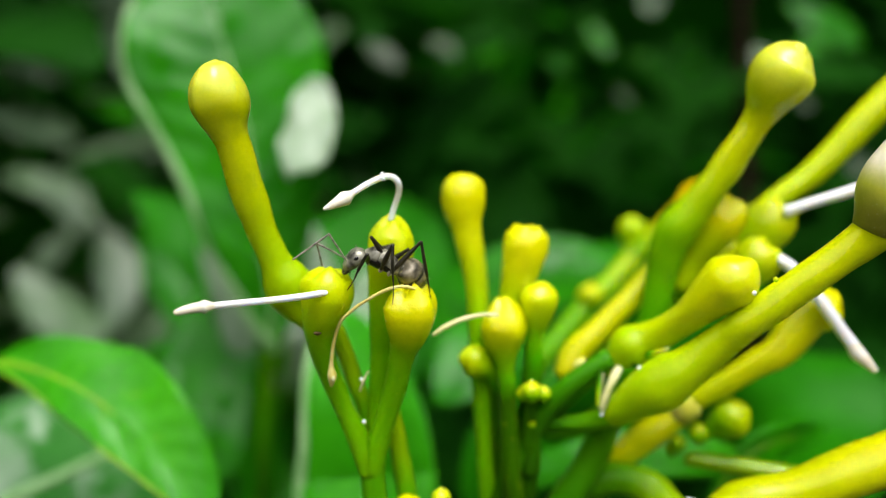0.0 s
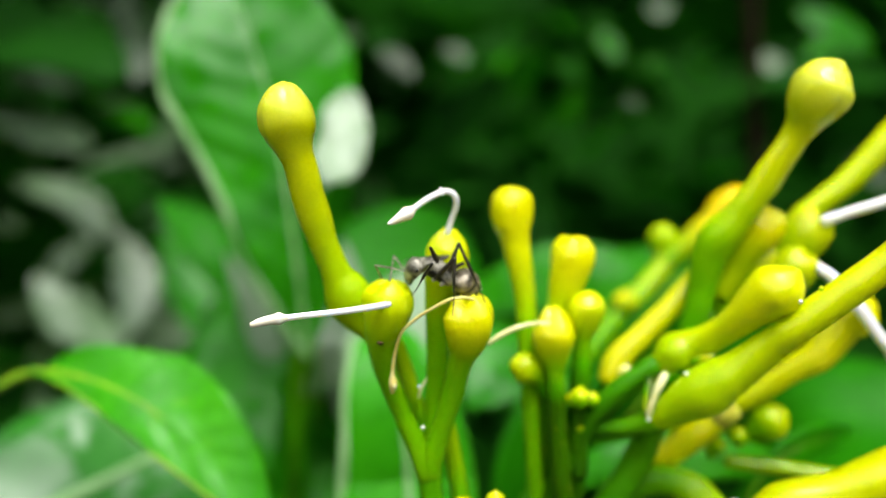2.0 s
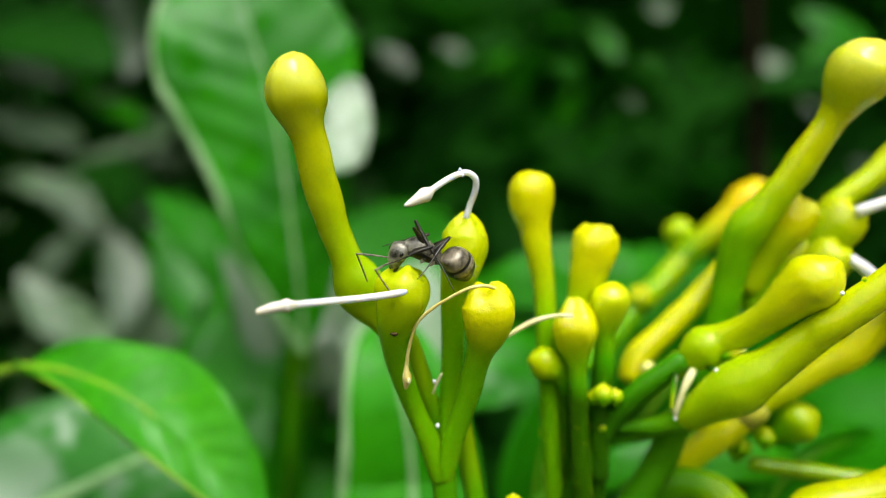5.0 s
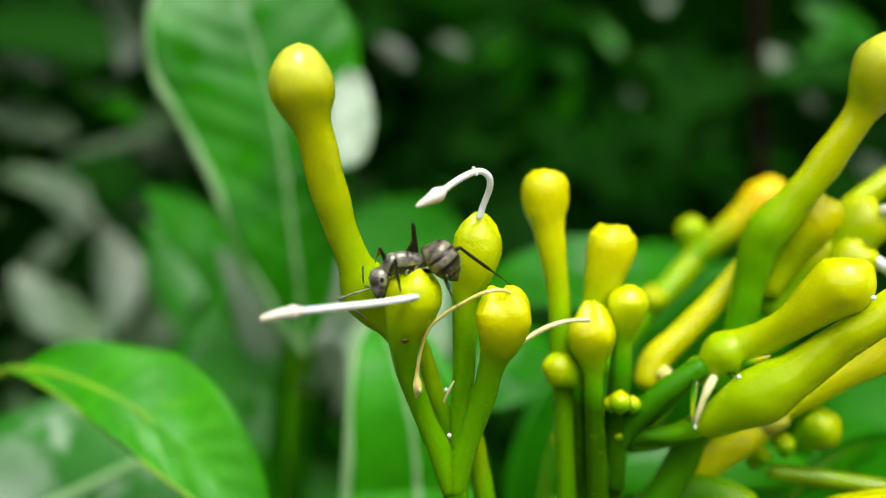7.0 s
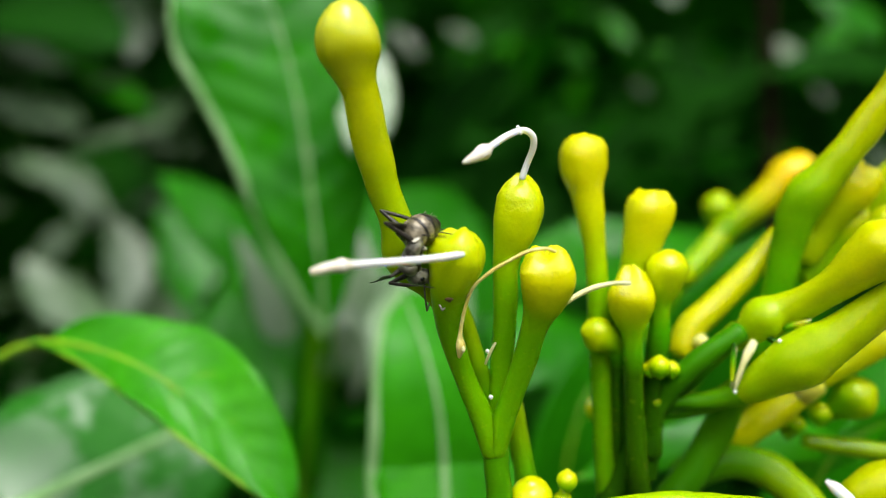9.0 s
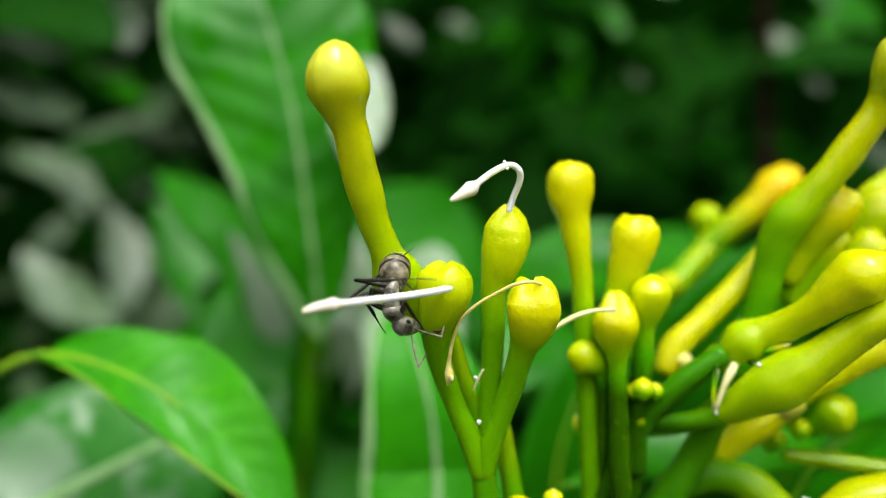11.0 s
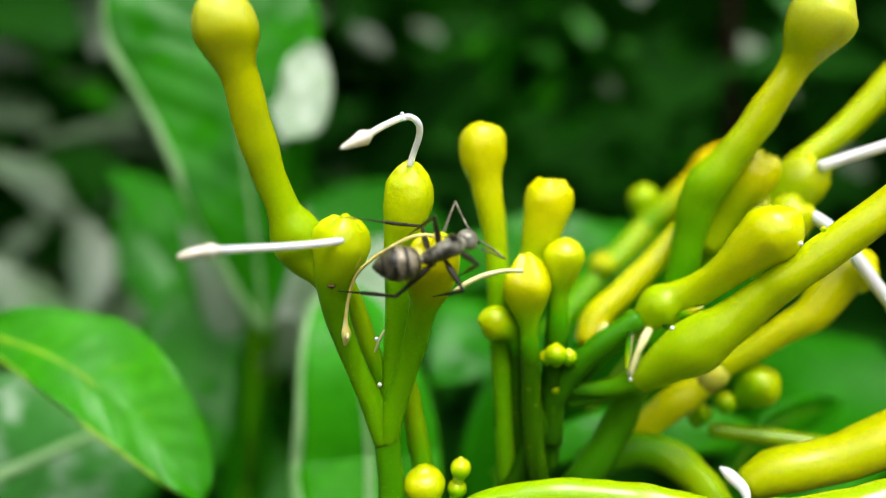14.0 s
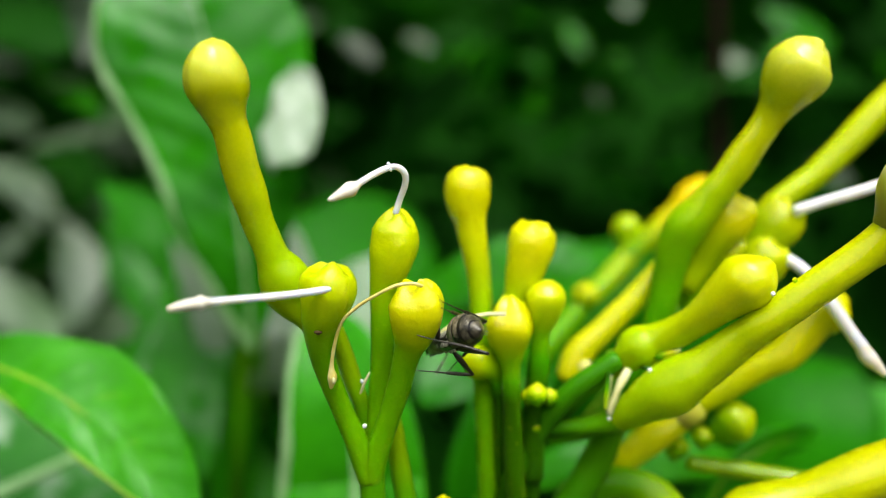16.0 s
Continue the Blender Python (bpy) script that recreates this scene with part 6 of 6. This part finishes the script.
    step("middle", 1, [
        (0, -2.56, 2.41, -2.29, -0.21, 0.51, 0.84), (0.5, -2.59, 0.83, -2.15, -0.45, 0.48, 0.75), (1, -2.81, 2.38, -2.12, -0.19, 0.45, 0.87),
        (1.5, -2.81, 1.87, -2.18, -0.37, 0.33, 0.87), (2, -3.37, 2.37, -1.91, -0.25, 0.26, 0.93), (2.5, -3.20, 1.25, -1.65, -0.27, 0.27, 0.92),
        (3, -4.20, 1.95, -2.29, -0.41, -0.02, 0.91), (3.5, -5.11, 1.98, -2.32, -0.38, -0.14, 0.92), (4, -4.38, 2.89, -2.75, -0.38, 0.18, 0.91),
        (4.2, -4.47, 2.86, -2.70, -0.38, 0.15, 0.91), (5.2, 0.30, 3.00, -1.50, 0.00, 0.99, 0.12), (6.3, -2.71, 3.80, -2.34, -0.74, -0.64, -0.21),
        (6.5, -3.72, 4.31, -2.20, -0.75, -0.66, -0.00), (6.7, -3.50, 4.95, -2.41, -0.77, -0.61, -0.16), (7, -3.45, 4.78, -2.85, -0.76, -0.63, -0.16),
        (7.3, -1.14, 2.53, -0.79, -0.61, -0.15, 0.78), (7.5, -0.72, 3.17, 0.36, 0.32, -0.27, 0.91), (7.6, -0.89, 3.24, 0.26, 0.10, -0.27, 0.96),
        (8, -3.60, 1.33, -0.35, -0.12, -0.66, 0.74), (8.3, -3.40, 1.75, -0.62, -0.31, -0.72, 0.61), (8.5, -3.04, 1.67, -1.44, -0.48, -0.67, 0.57),
        (8.6, -2.86, 1.86, -0.87, -0.43, -0.65, 0.63), (9, -3.27, 2.03, -1.11, -0.49, -0.84, 0.22), (9.2, -3.23, 2.03, -1.17, -0.50, -0.85, 0.20),
        (10.2, 0.30, 3.00, -1.50, 0.00, 0.99, 0.12), (11.3, -1.05, 3.02, 0.62, -0.95, -0.12, -0.30), (11.5, 0.43, 4.79, -2.78, 0.04, 0.45, 0.89),
        (11.6, 0.30, 3.00, -1.50, 0.00, 0.99, 0.12), (12, 1.86, 2.15, -2.98, 0.40, 0.54, 0.74), (12.5, -3.27, 3.80, -2.41, -0.08, 0.42, 0.90),
        (13, -2.36, 2.12, -3.17, 0.11, 0.88, 0.47), (13.5, -6.32, 3.84, -2.31, 0.24, 0.74, 0.63), (14, -2.36, 2.77, -2.60, 0.15, 0.72, 0.67),
        (14.5, -0.73, 2.54, -2.82, 0.04, 0.74, 0.67), (14.7, -0.94, 2.77, -3.07, -0.23, 0.69, 0.69), (14.9, -0.03, 2.28, -2.25, -0.12, 0.69, 0.72),
        (15, 0.55, 3.04, -2.30, 0.08, 0.54, 0.84), (15.1, 0.30, 3.00, -1.50, 0.00, 0.99, 0.12), (15.2, 1.35, 1.39, -2.44, 0.09, 0.86, 0.50),
        (15.3, 0.76, 2.23, -3.29, -0.65, 0.73, 0.21), (15.5, -4.64, 1.50, -1.41, 0.12, 0.89, 0.45), (15.6, 0.30, 3.00, -1.50, 0.00, 0.99, 0.12),
        (15.7, 1.35, 1.91, 4.07, -0.85, 0.50, 0.16), (15.8, 0.30, 3.00, -1.50, 0.00, 0.99, 0.12), (16, -4.39, 3.22, 0.68, 0.16, -0.21, 0.96),
    ])
    step("middle", -1, [
        (0, 0.30, -3.00, -1.50, 0.00, -0.99, 0.12), (0.5, 0.30, -3.00, -1.50, 0.00, -0.99, 0.12), (1, 0.30, -3.00, -1.50, 0.00, -0.99, 0.12),
        (1.5, 0.30, -3.00, -1.50, 0.00, -0.99, 0.12), (2, 0.30, -3.00, -1.50, 0.00, -0.99, 0.12), (2.5, 0.30, -3.00, -1.50, 0.00, -0.99, 0.12),
        (3, 0.30, -3.00, -1.50, 0.00, -0.99, 0.12), (3.5, 0.30, -3.00, -1.50, 0.00, -0.99, 0.12), (4, 0.30, -3.00, -1.50, 0.00, -0.99, 0.12),
        (4.2, 0.30, -3.00, -1.50, 0.00, -0.99, 0.12), (5.2, 0.30, -3.00, -1.50, 0.00, -0.99, 0.12), (6.3, 0.30, -3.00, -1.50, 0.00, -0.99, 0.12),
        (6.5, 0.30, -3.00, -1.50, 0.00, -0.99, 0.12), (6.7, 0.30, -3.00, -1.50, 0.00, -0.99, 0.12), (7, 0.30, -3.00, -1.50, 0.00, -0.99, 0.12),
        (7.3, 0.30, -3.00, -1.50, 0.00, -0.99, 0.12), (7.5, 0.30, -3.00, -1.50, 0.00, -0.99, 0.12), (7.6, 0.30, -3.00, -1.50, 0.00, -0.99, 0.12),
        (8, -3.08, 0.79, -1.56, -0.13, -0.51, 0.85), (8.3, -2.49, 1.59, -1.52, -0.32, -0.55, 0.77), (8.5, -1.89, 1.91, -1.30, -0.33, -0.56, 0.76),
        (8.6, -1.88, 1.81, -1.77, -0.49, -0.55, 0.67), (9, -1.84, 0.58, -3.24, -0.64, -0.53, 0.55), (9.2, -1.79, 0.52, -3.27, -0.64, -0.56, 0.54),
        (10.2, 0.30, -3.00, -1.50, 0.00, -0.99, 0.12), (11.3, 0.50, -3.73, -1.22, -0.15, -0.23, 0.96), (11.5, -0.13, -3.49, -1.12, 0.36, -0.14, 0.92),
        (11.6, 0.30, -3.00, -1.50, 0.00, -0.99, 0.12), (12, -1.09, -3.82, -1.61, -0.03, -0.29, 0.96), (12.5, -2.54, -1.69, -2.15, -0.20, -0.62, 0.76),
        (13, -0.79, -4.23, -3.30, 0.29, -0.58, 0.76), (13.5, -0.96, -2.16, -3.53, 0.22, -0.87, 0.45), (14, -3.12, -2.13, -4.01, 0.25, -0.94, 0.25),
        (14.5, -2.68, -2.17, -3.25, 0.12, -0.88, 0.45), (14.7, -0.72, -2.79, -3.41, 0.34, -0.75, 0.57), (14.9, 0.29, -2.05, -2.81, 0.02, -0.81, 0.58),
        (15, 1.18, -2.80, -3.02, 0.15, -0.67, 0.73), (15.1, 0.30, -3.00, -1.50, 0.00, -0.99, 0.12), (15.2, 1.86, -1.86, -3.17, 0.29, -0.72, 0.63),
        (15.3, 2.38, -0.78, -1.92, 0.39, -0.32, 0.87), (15.5, 1.82, 0.82, -1.18, 0.51, -0.86, 0.01), (15.6, 0.30, -3.00, -1.50, 0.00, -0.99, 0.12),
        (15.7, 0.30, -3.00, -1.50, 0.00, -0.99, 0.12), (15.8, 0.30, -3.00, -1.50, 0.00, -0.99, 0.12), (16, 0.69, 1.21, -3.44, 0.24, -0.87, -0.43),
    ])
    step("hind", 1, [
        (0, -6.16, -0.38, -2.67, -0.39, -0.06, 0.92), (0.5, -6.22, -1.03, -2.11, -0.30, -0.02, 0.95), (1, -6.21, -1.65, -1.79, -0.27, 0.05, 0.96),
        (1.5, -5.21, -1.88, -1.06, -0.11, -0.04, 0.99), (2, -6.21, 0.11, -0.61, -0.00, -0.27, 0.96), (2.5, -6.00, -1.43, -0.68, -0.00, -0.09, 1.00),
        (3, -7.16, -0.02, -1.15, -0.09, -0.17, 0.98), (3.5, -8.06, 0.57, -1.35, -0.12, -0.17, 0.98), (4, -7.04, 3.00, -1.08, -0.08, 0.05, 1.00),
        (4.2, -7.14, 2.94, -1.02, -0.07, 0.04, 1.00), (5.2, -3.00, 2.40, -1.50, -0.33, 0.94, 0.11), (6.3, -8.70, -0.46, -3.88, -0.42, 0.14, 0.90),
        (6.5, -9.35, -0.97, -3.94, -0.41, 0.25, 0.87), (6.7, -8.82, -1.12, -4.87, -0.52, 0.36, 0.77), (7, -8.95, 0.39, -5.18, -0.51, 0.13, 0.85),
        (7.3, -8.71, 1.50, 3.07, 0.38, -0.27, 0.88), (7.5, -9.88, 2.26, -0.65, -0.07, -0.24, 0.97), (7.6, -9.82, 2.05, -1.43, -0.16, -0.31, 0.94),
        (8, -5.29, 2.53, -0.75, -0.44, -0.82, 0.36), (8.3, -5.07, 2.89, -0.83, -0.53, -0.83, 0.17), (8.5, -4.69, 3.29, -1.39, -0.64, -0.77, 0.06),
        (8.6, -4.18, 3.15, -1.13, -0.67, -0.74, 0.01), (9, -0.51, -1.11, -4.24, -0.49, -0.83, 0.26), (9.2, -0.45, -1.13, -4.27, -0.53, -0.81, 0.24),
        (10.2, -3.00, 2.40, -1.50, -0.33, 0.94, 0.11), (11.3, -3.38, 4.75, 1.31, -0.87, -0.48, 0.10), (11.5, -2.13, 4.59, 0.44, -0.83, -0.06, -0.55),
        (11.6, -3.00, 2.40, -1.50, -0.33, 0.94, 0.11), (12, 0.45, 3.81, 1.78, -0.74, 0.58, -0.32), (12.5, -3.61, 3.33, -4.85, -0.57, 0.51, 0.65),
        (13, -6.77, 3.71, -2.64, -0.24, 0.22, 0.95), (13.5, -6.49, 4.38, -0.95, 0.17, 0.34, 0.93), (14, -6.20, 5.46, 0.68, 0.31, 0.50, -0.81),
        (14.5, -6.19, 5.03, -0.63, 0.42, 0.44, -0.79), (14.7, -4.94, 3.38, -3.67, -0.38, 0.41, 0.83), (14.9, -2.53, 2.67, -4.39, -0.40, 0.73, 0.55),
        (15, -2.03, 1.83, -4.09, -0.47, 0.78, 0.41), (15.1, -3.00, 2.40, -1.50, -0.33, 0.94, 0.11), (15.2, -4.32, 0.19, -4.24, 0.40, 0.83, -0.39),
        (15.3, -4.08, -1.71, -4.96, -0.10, 0.92, -0.38), (15.5, -4.38, 2.77, -5.61, -0.57, 0.55, 0.61), (15.6, -3.00, 2.40, -1.50, -0.33, 0.94, 0.11),
        (15.7, -6.81, 1.58, -2.11, -0.04, 0.75, 0.66), (15.8, -3.00, 2.40, -1.50, -0.33, 0.94, 0.11), (16, -5.46, 3.97, 0.77, -0.15, -0.50, 0.85),
    ])
    step("hind", -1, [
        (0, -3.00, -2.40, -1.50, -0.33, -0.94, 0.11), (0.5, -3.00, -2.40, -1.50, -0.33, -0.94, 0.11), (1, -3.00, -2.40, -1.50, -0.33, -0.94, 0.11),
        (1.5, -3.00, -2.40, -1.50, -0.33, -0.94, 0.11), (2, -3.00, -2.40, -1.50, -0.33, -0.94, 0.11), (2.5, -3.00, -2.40, -1.50, -0.33, -0.94, 0.11),
        (3, -3.00, -2.40, -1.50, -0.33, -0.94, 0.11), (3.5, -3.00, -2.40, -1.50, -0.33, -0.94, 0.11), (4, -3.00, -2.40, -1.50, -0.33, -0.94, 0.11),
        (4.2, -3.00, -2.40, -1.50, -0.33, -0.94, 0.11), (5.2, -3.00, -2.40, -1.50, -0.33, -0.94, 0.11), (6.3, -1.60, -4.78, -1.51, -0.13, -0.22, 0.97),
        (6.5, -1.31, -4.85, -1.37, -0.15, -0.19, 0.97), (6.7, -1.17, -4.84, -1.41, -0.13, -0.20, 0.97), (7, -1.45, -4.88, -1.34, -0.19, -0.17, 0.97),
        (7.3, -3.00, -2.40, -1.50, -0.33, -0.94, 0.11), (7.5, -3.00, -2.40, -1.50, -0.33, -0.94, 0.11), (7.6, -3.00, -2.40, -1.50, -0.33, -0.94, 0.11),
        (8, -3.98, 1.32, -3.84, -0.38, -0.88, 0.29), (8.3, -3.50, 2.03, -4.00, -0.46, -0.89, 0.02), (8.5, -2.63, 2.18, -3.93, -0.42, -0.91, -0.05),
        (8.6, -2.16, 2.07, -4.24, -0.43, -0.90, -0.08), (9, -1.45, 0.63, -4.31, -0.32, -0.87, 0.37), (9.2, -1.29, 0.60, -4.33, -0.35, -0.86, 0.36),
        (10.2, -3.00, -2.40, -1.50, -0.33, -0.94, 0.11), (11.3, -3.31, 2.17, -2.66, -0.40, -0.65, 0.65), (11.5, -2.64, 2.71, -2.83, -0.65, -0.58, 0.49),
        (11.6, -3.00, -2.40, -1.50, -0.33, -0.94, 0.11), (12, -3.14, -4.62, -1.60, -0.16, -0.18, 0.97), (12.5, -5.94, -2.60, -4.00, -0.29, -0.59, 0.75),
        (13, -7.76, 0.54, -3.07, -0.33, -0.76, 0.56), (13.5, -9.31, -0.93, -3.22, -0.16, -0.77, 0.61), (14, -10.28, 1.83, -3.22, -0.32, -0.89, 0.33),
        (14.5, -8.85, 4.93, -3.39, -0.61, -0.78, 0.15), (14.7, -8.66, 0.62, -6.56, -0.44, -0.81, 0.40), (14.9, -5.52, -0.75, -5.61, -0.46, -0.78, 0.43),
        (15, -5.18, -2.24, -5.48, -0.26, -0.82, 0.50), (15.1, -3.00, -2.40, -1.50, -0.33, -0.94, 0.11), (15.2, -1.47, -1.92, -5.80, -0.23, -0.93, 0.27),
        (15.3, 1.01, -2.57, -4.83, -0.03, -0.90, 0.42), (15.5, -3.82, -1.82, -4.82, 0.86, -0.09, -0.49), (15.6, -3.00, -2.40, -1.50, -0.33, -0.94, 0.11),
        (15.7, -2.91, 1.83, -4.55, -0.88, -0.47, 0.10), (15.8, -3.00, -2.40, -1.50, -0.33, -0.94, 0.11), (16, -1.28, 4.01, -1.60, -1.00, -0.04, -0.07),
    ])
    feel(1, heads, [
        (0, 6.51, 2.56, -2.41, 0.40, -0.27, 0.88), (0.5, 4.07, 3.23, -2.60, 0.78, -0.32, 0.54), (1, 6.81, 2.24, -3.04, 0.38, -0.27, 0.88),
        (1.5, 3.59, 2.18, -2.52, 0.79, -0.23, 0.57), (2, 2.83, 2.20, -2.40, 0.82, -0.57, -0.01), (2.5, 3.65, 2.98, -3.42, 0.78, -0.13, 0.61),
        (3, 3.13, 1.85, -3.20, 0.80, 0.09, 0.60), (3.5, 2.60, 1.97, -3.59, 0.93, -0.02, 0.37), (4, 1.91, 1.90, -3.19, 0.99, 0.05, 0.14),
        (4.2, 2.08, 1.91, -3.25, 0.98, 0.01, 0.20), (5.2, 0.51, 1.56, -4.31, 0.44, 0.88, -0.17), (6.3, 3.84, 1.57, -2.06, 0.62, 0.18, 0.76),
        (6.5, 2.46, 2.55, -3.11, 0.92, 0.25, 0.31), (6.7, 1.39, 2.31, -4.06, 0.38, 0.92, 0.12), (7, 2.80, 0.91, 1.09, 0.42, -0.90, -0.12),
        (7.3, 3.57, 1.60, 1.99, 0.23, -0.96, 0.15), (7.5, 2.32, 1.34, 0.83, 0.57, -0.82, 0.11), (7.6, 0.23, 1.32, -4.25, 0.26, 0.96, -0.13),
        (8, 0.68, 1.70, -4.61, 0.38, 0.89, -0.25), (8.3, 0.78, 1.95, -4.86, 0.21, 0.95, -0.24), (8.5, 0.10, 1.17, -4.41, 0.22, 0.94, -0.25),
        (8.6, -0.00, 1.04, -4.28, 0.20, 0.96, -0.21), (9, 1.63, 2.80, -4.36, 0.28, 0.96, 0.01), (9.2, 1.59, 2.83, -4.36, 0.25, 0.97, 0.02),
        (10.2, 0.81, 2.01, -4.17, 0.22, 0.98, 0.04), (11.3, 1.72, 3.10, -3.66, 0.19, 0.94, 0.29), (11.5, 1.79, 2.52, 0.96, -0.73, 0.52, -0.45),
        (11.6, 2.66, 4.22, -2.53, 0.11, 0.85, 0.52), (12, 5.12, 2.37, -3.44, 0.27, 0.84, 0.48), (12.5, 3.29, 3.65, 0.93, 0.12, 0.07, -0.99),
        (13, 4.10, -0.90, 0.38, 0.51, 0.38, -0.77), (13.5, 1.74, 0.95, -2.37, 0.06, 0.93, 0.35), (14, 0.42, 1.07, 0.85, 0.08, 0.99, -0.14),
        (14.5, 0.43, 1.14, 0.53, 0.24, 0.96, -0.10), (14.7, 2.73, 2.47, -4.48, 0.66, 0.75, -0.03), (14.9, 3.91, 1.34, -3.89, 0.95, 0.22, 0.21),
        (15, 3.55, 2.04, -1.99, -0.48, 0.42, 0.77), (15.1, 5.67, -0.23, -3.36, 0.95, -0.03, 0.31), (15.2, 5.32, -0.15, -3.45, 0.95, -0.07, 0.31),
        (15.3, 4.90, 1.07, -3.12, 0.84, 0.25, 0.48), (15.5, 5.73, 1.63, -2.13, 0.67, 0.42, 0.61), (15.6, 6.35, 2.11, -1.30, 0.58, 0.49, 0.65),
        (15.7, 5.63, 2.30, -1.63, 0.51, 0.51, 0.69), (15.8, 5.12, 2.21, -2.15, 0.53, 0.51, 0.68), (16, 6.34, 1.77, -0.73, 0.48, 0.45, 0.76),
    ])
    feel(-1, heads, [
        (0, 3.87, -0.88, -4.01, 0.99, 0.04, 0.15), (0.5, 4.35, -0.27, -4.38, 0.98, 0.18, 0.00), (1, 4.25, 0.16, -2.75, 0.16, -0.90, 0.40),
        (1.5, 3.62, -0.86, -4.15, 0.99, 0.16, 0.06), (2, 2.98, -1.31, -4.39, 0.90, 0.36, -0.25), (2.5, 3.63, -0.54, -4.87, 0.90, 0.36, -0.25),
        (3, 3.19, -1.21, -4.60, 0.97, 0.11, -0.20), (3.5, 2.72, -1.63, -4.21, 0.90, 0.36, -0.25), (4, 3.20, -1.05, -4.56, 0.90, 0.36, -0.25),
        (4.2, 3.65, -0.51, -4.88, 0.90, 0.36, -0.25), (5.2, 3.01, -1.32, -4.44, 0.98, 0.13, -0.17), (6.3, 4.28, -0.72, -3.76, 0.96, -0.01, 0.27),
        (6.5, 4.61, 0.09, -4.16, 0.97, 0.23, 0.09), (6.7, 4.87, 0.27, -4.08, 0.97, 0.22, 0.12), (7, 3.97, -0.45, -4.06, 0.96, 0.23, 0.12),
        (7.3, 2.91, -1.40, -4.35, 0.90, 0.36, -0.25), (7.5, 3.60, 0.49, -3.74, 0.24, 0.94, 0.25), (7.6, 3.74, -0.48, -4.57, 0.93, 0.34, -0.13),
        (8, 2.38, -1.81, -4.22, 0.95, 0.17, -0.25), (8.3, 3.14, -1.13, -4.51, 0.91, 0.34, -0.24), (8.5, 3.64, -0.55, -4.89, 0.91, 0.34, -0.25),
        (8.6, 3.24, -1.00, -4.49, 0.91, 0.36, -0.21), (9, 3.51, -0.75, -4.19, 0.94, 0.33, 0.01), (9.2, 4.26, 0.11, -4.33, 0.94, 0.35, 0.02),
        (10.2, 4.59, 0.60, -4.30, 0.92, 0.38, 0.04), (11.3, 4.56, 0.57, -3.68, 0.89, 0.35, 0.29), (11.5, 2.14, 5.19, -1.49, 0.92, 0.09, 0.38),
        (11.6, 5.84, 2.09, -2.31, 0.81, 0.26, 0.52), (12, 5.87, -3.22, -0.74, 0.31, -0.11, 0.94), (12.5, 6.31, -0.81, 1.18, -0.23, -0.90, -0.36),
        (13, 4.30, -4.71, -2.40, 0.39, -0.42, 0.82), (13.5, 2.63, -0.91, -2.06, -0.05, -0.95, 0.30), (14, 2.39, -1.14, 0.87, 0.49, -0.77, -0.40),
        (14.5, 1.68, -1.23, 0.39, 0.39, -0.85, -0.35), (14.7, 3.70, -1.23, -4.40, 0.99, -0.11, -0.03), (14.9, 4.21, -2.67, -3.77, 0.71, -0.67, 0.21),
        (15, 3.99, -3.90, -1.59, -0.10, -0.15, 0.98), (15.1, 2.58, -2.80, -3.65, 0.48, -0.82, 0.31), (15.2, 3.48, -3.48, -3.39, 0.45, -0.84, 0.31),
        (15.3, 5.03, -2.90, -2.59, 0.60, -0.64, 0.48), (15.5, 4.99, -2.13, -2.47, 0.61, -0.50, 0.61), (15.6, 5.64, -1.73, -2.01, 0.62, -0.43, 0.65),
        (15.7, 6.65, -1.42, -1.04, 0.60, -0.40, 0.69), (15.8, 6.13, -1.51, -1.55, 0.61, -0.41, 0.68), (16, 5.52, -2.01, -1.59, 0.45, -0.47, 0.76),
    ])


motions()
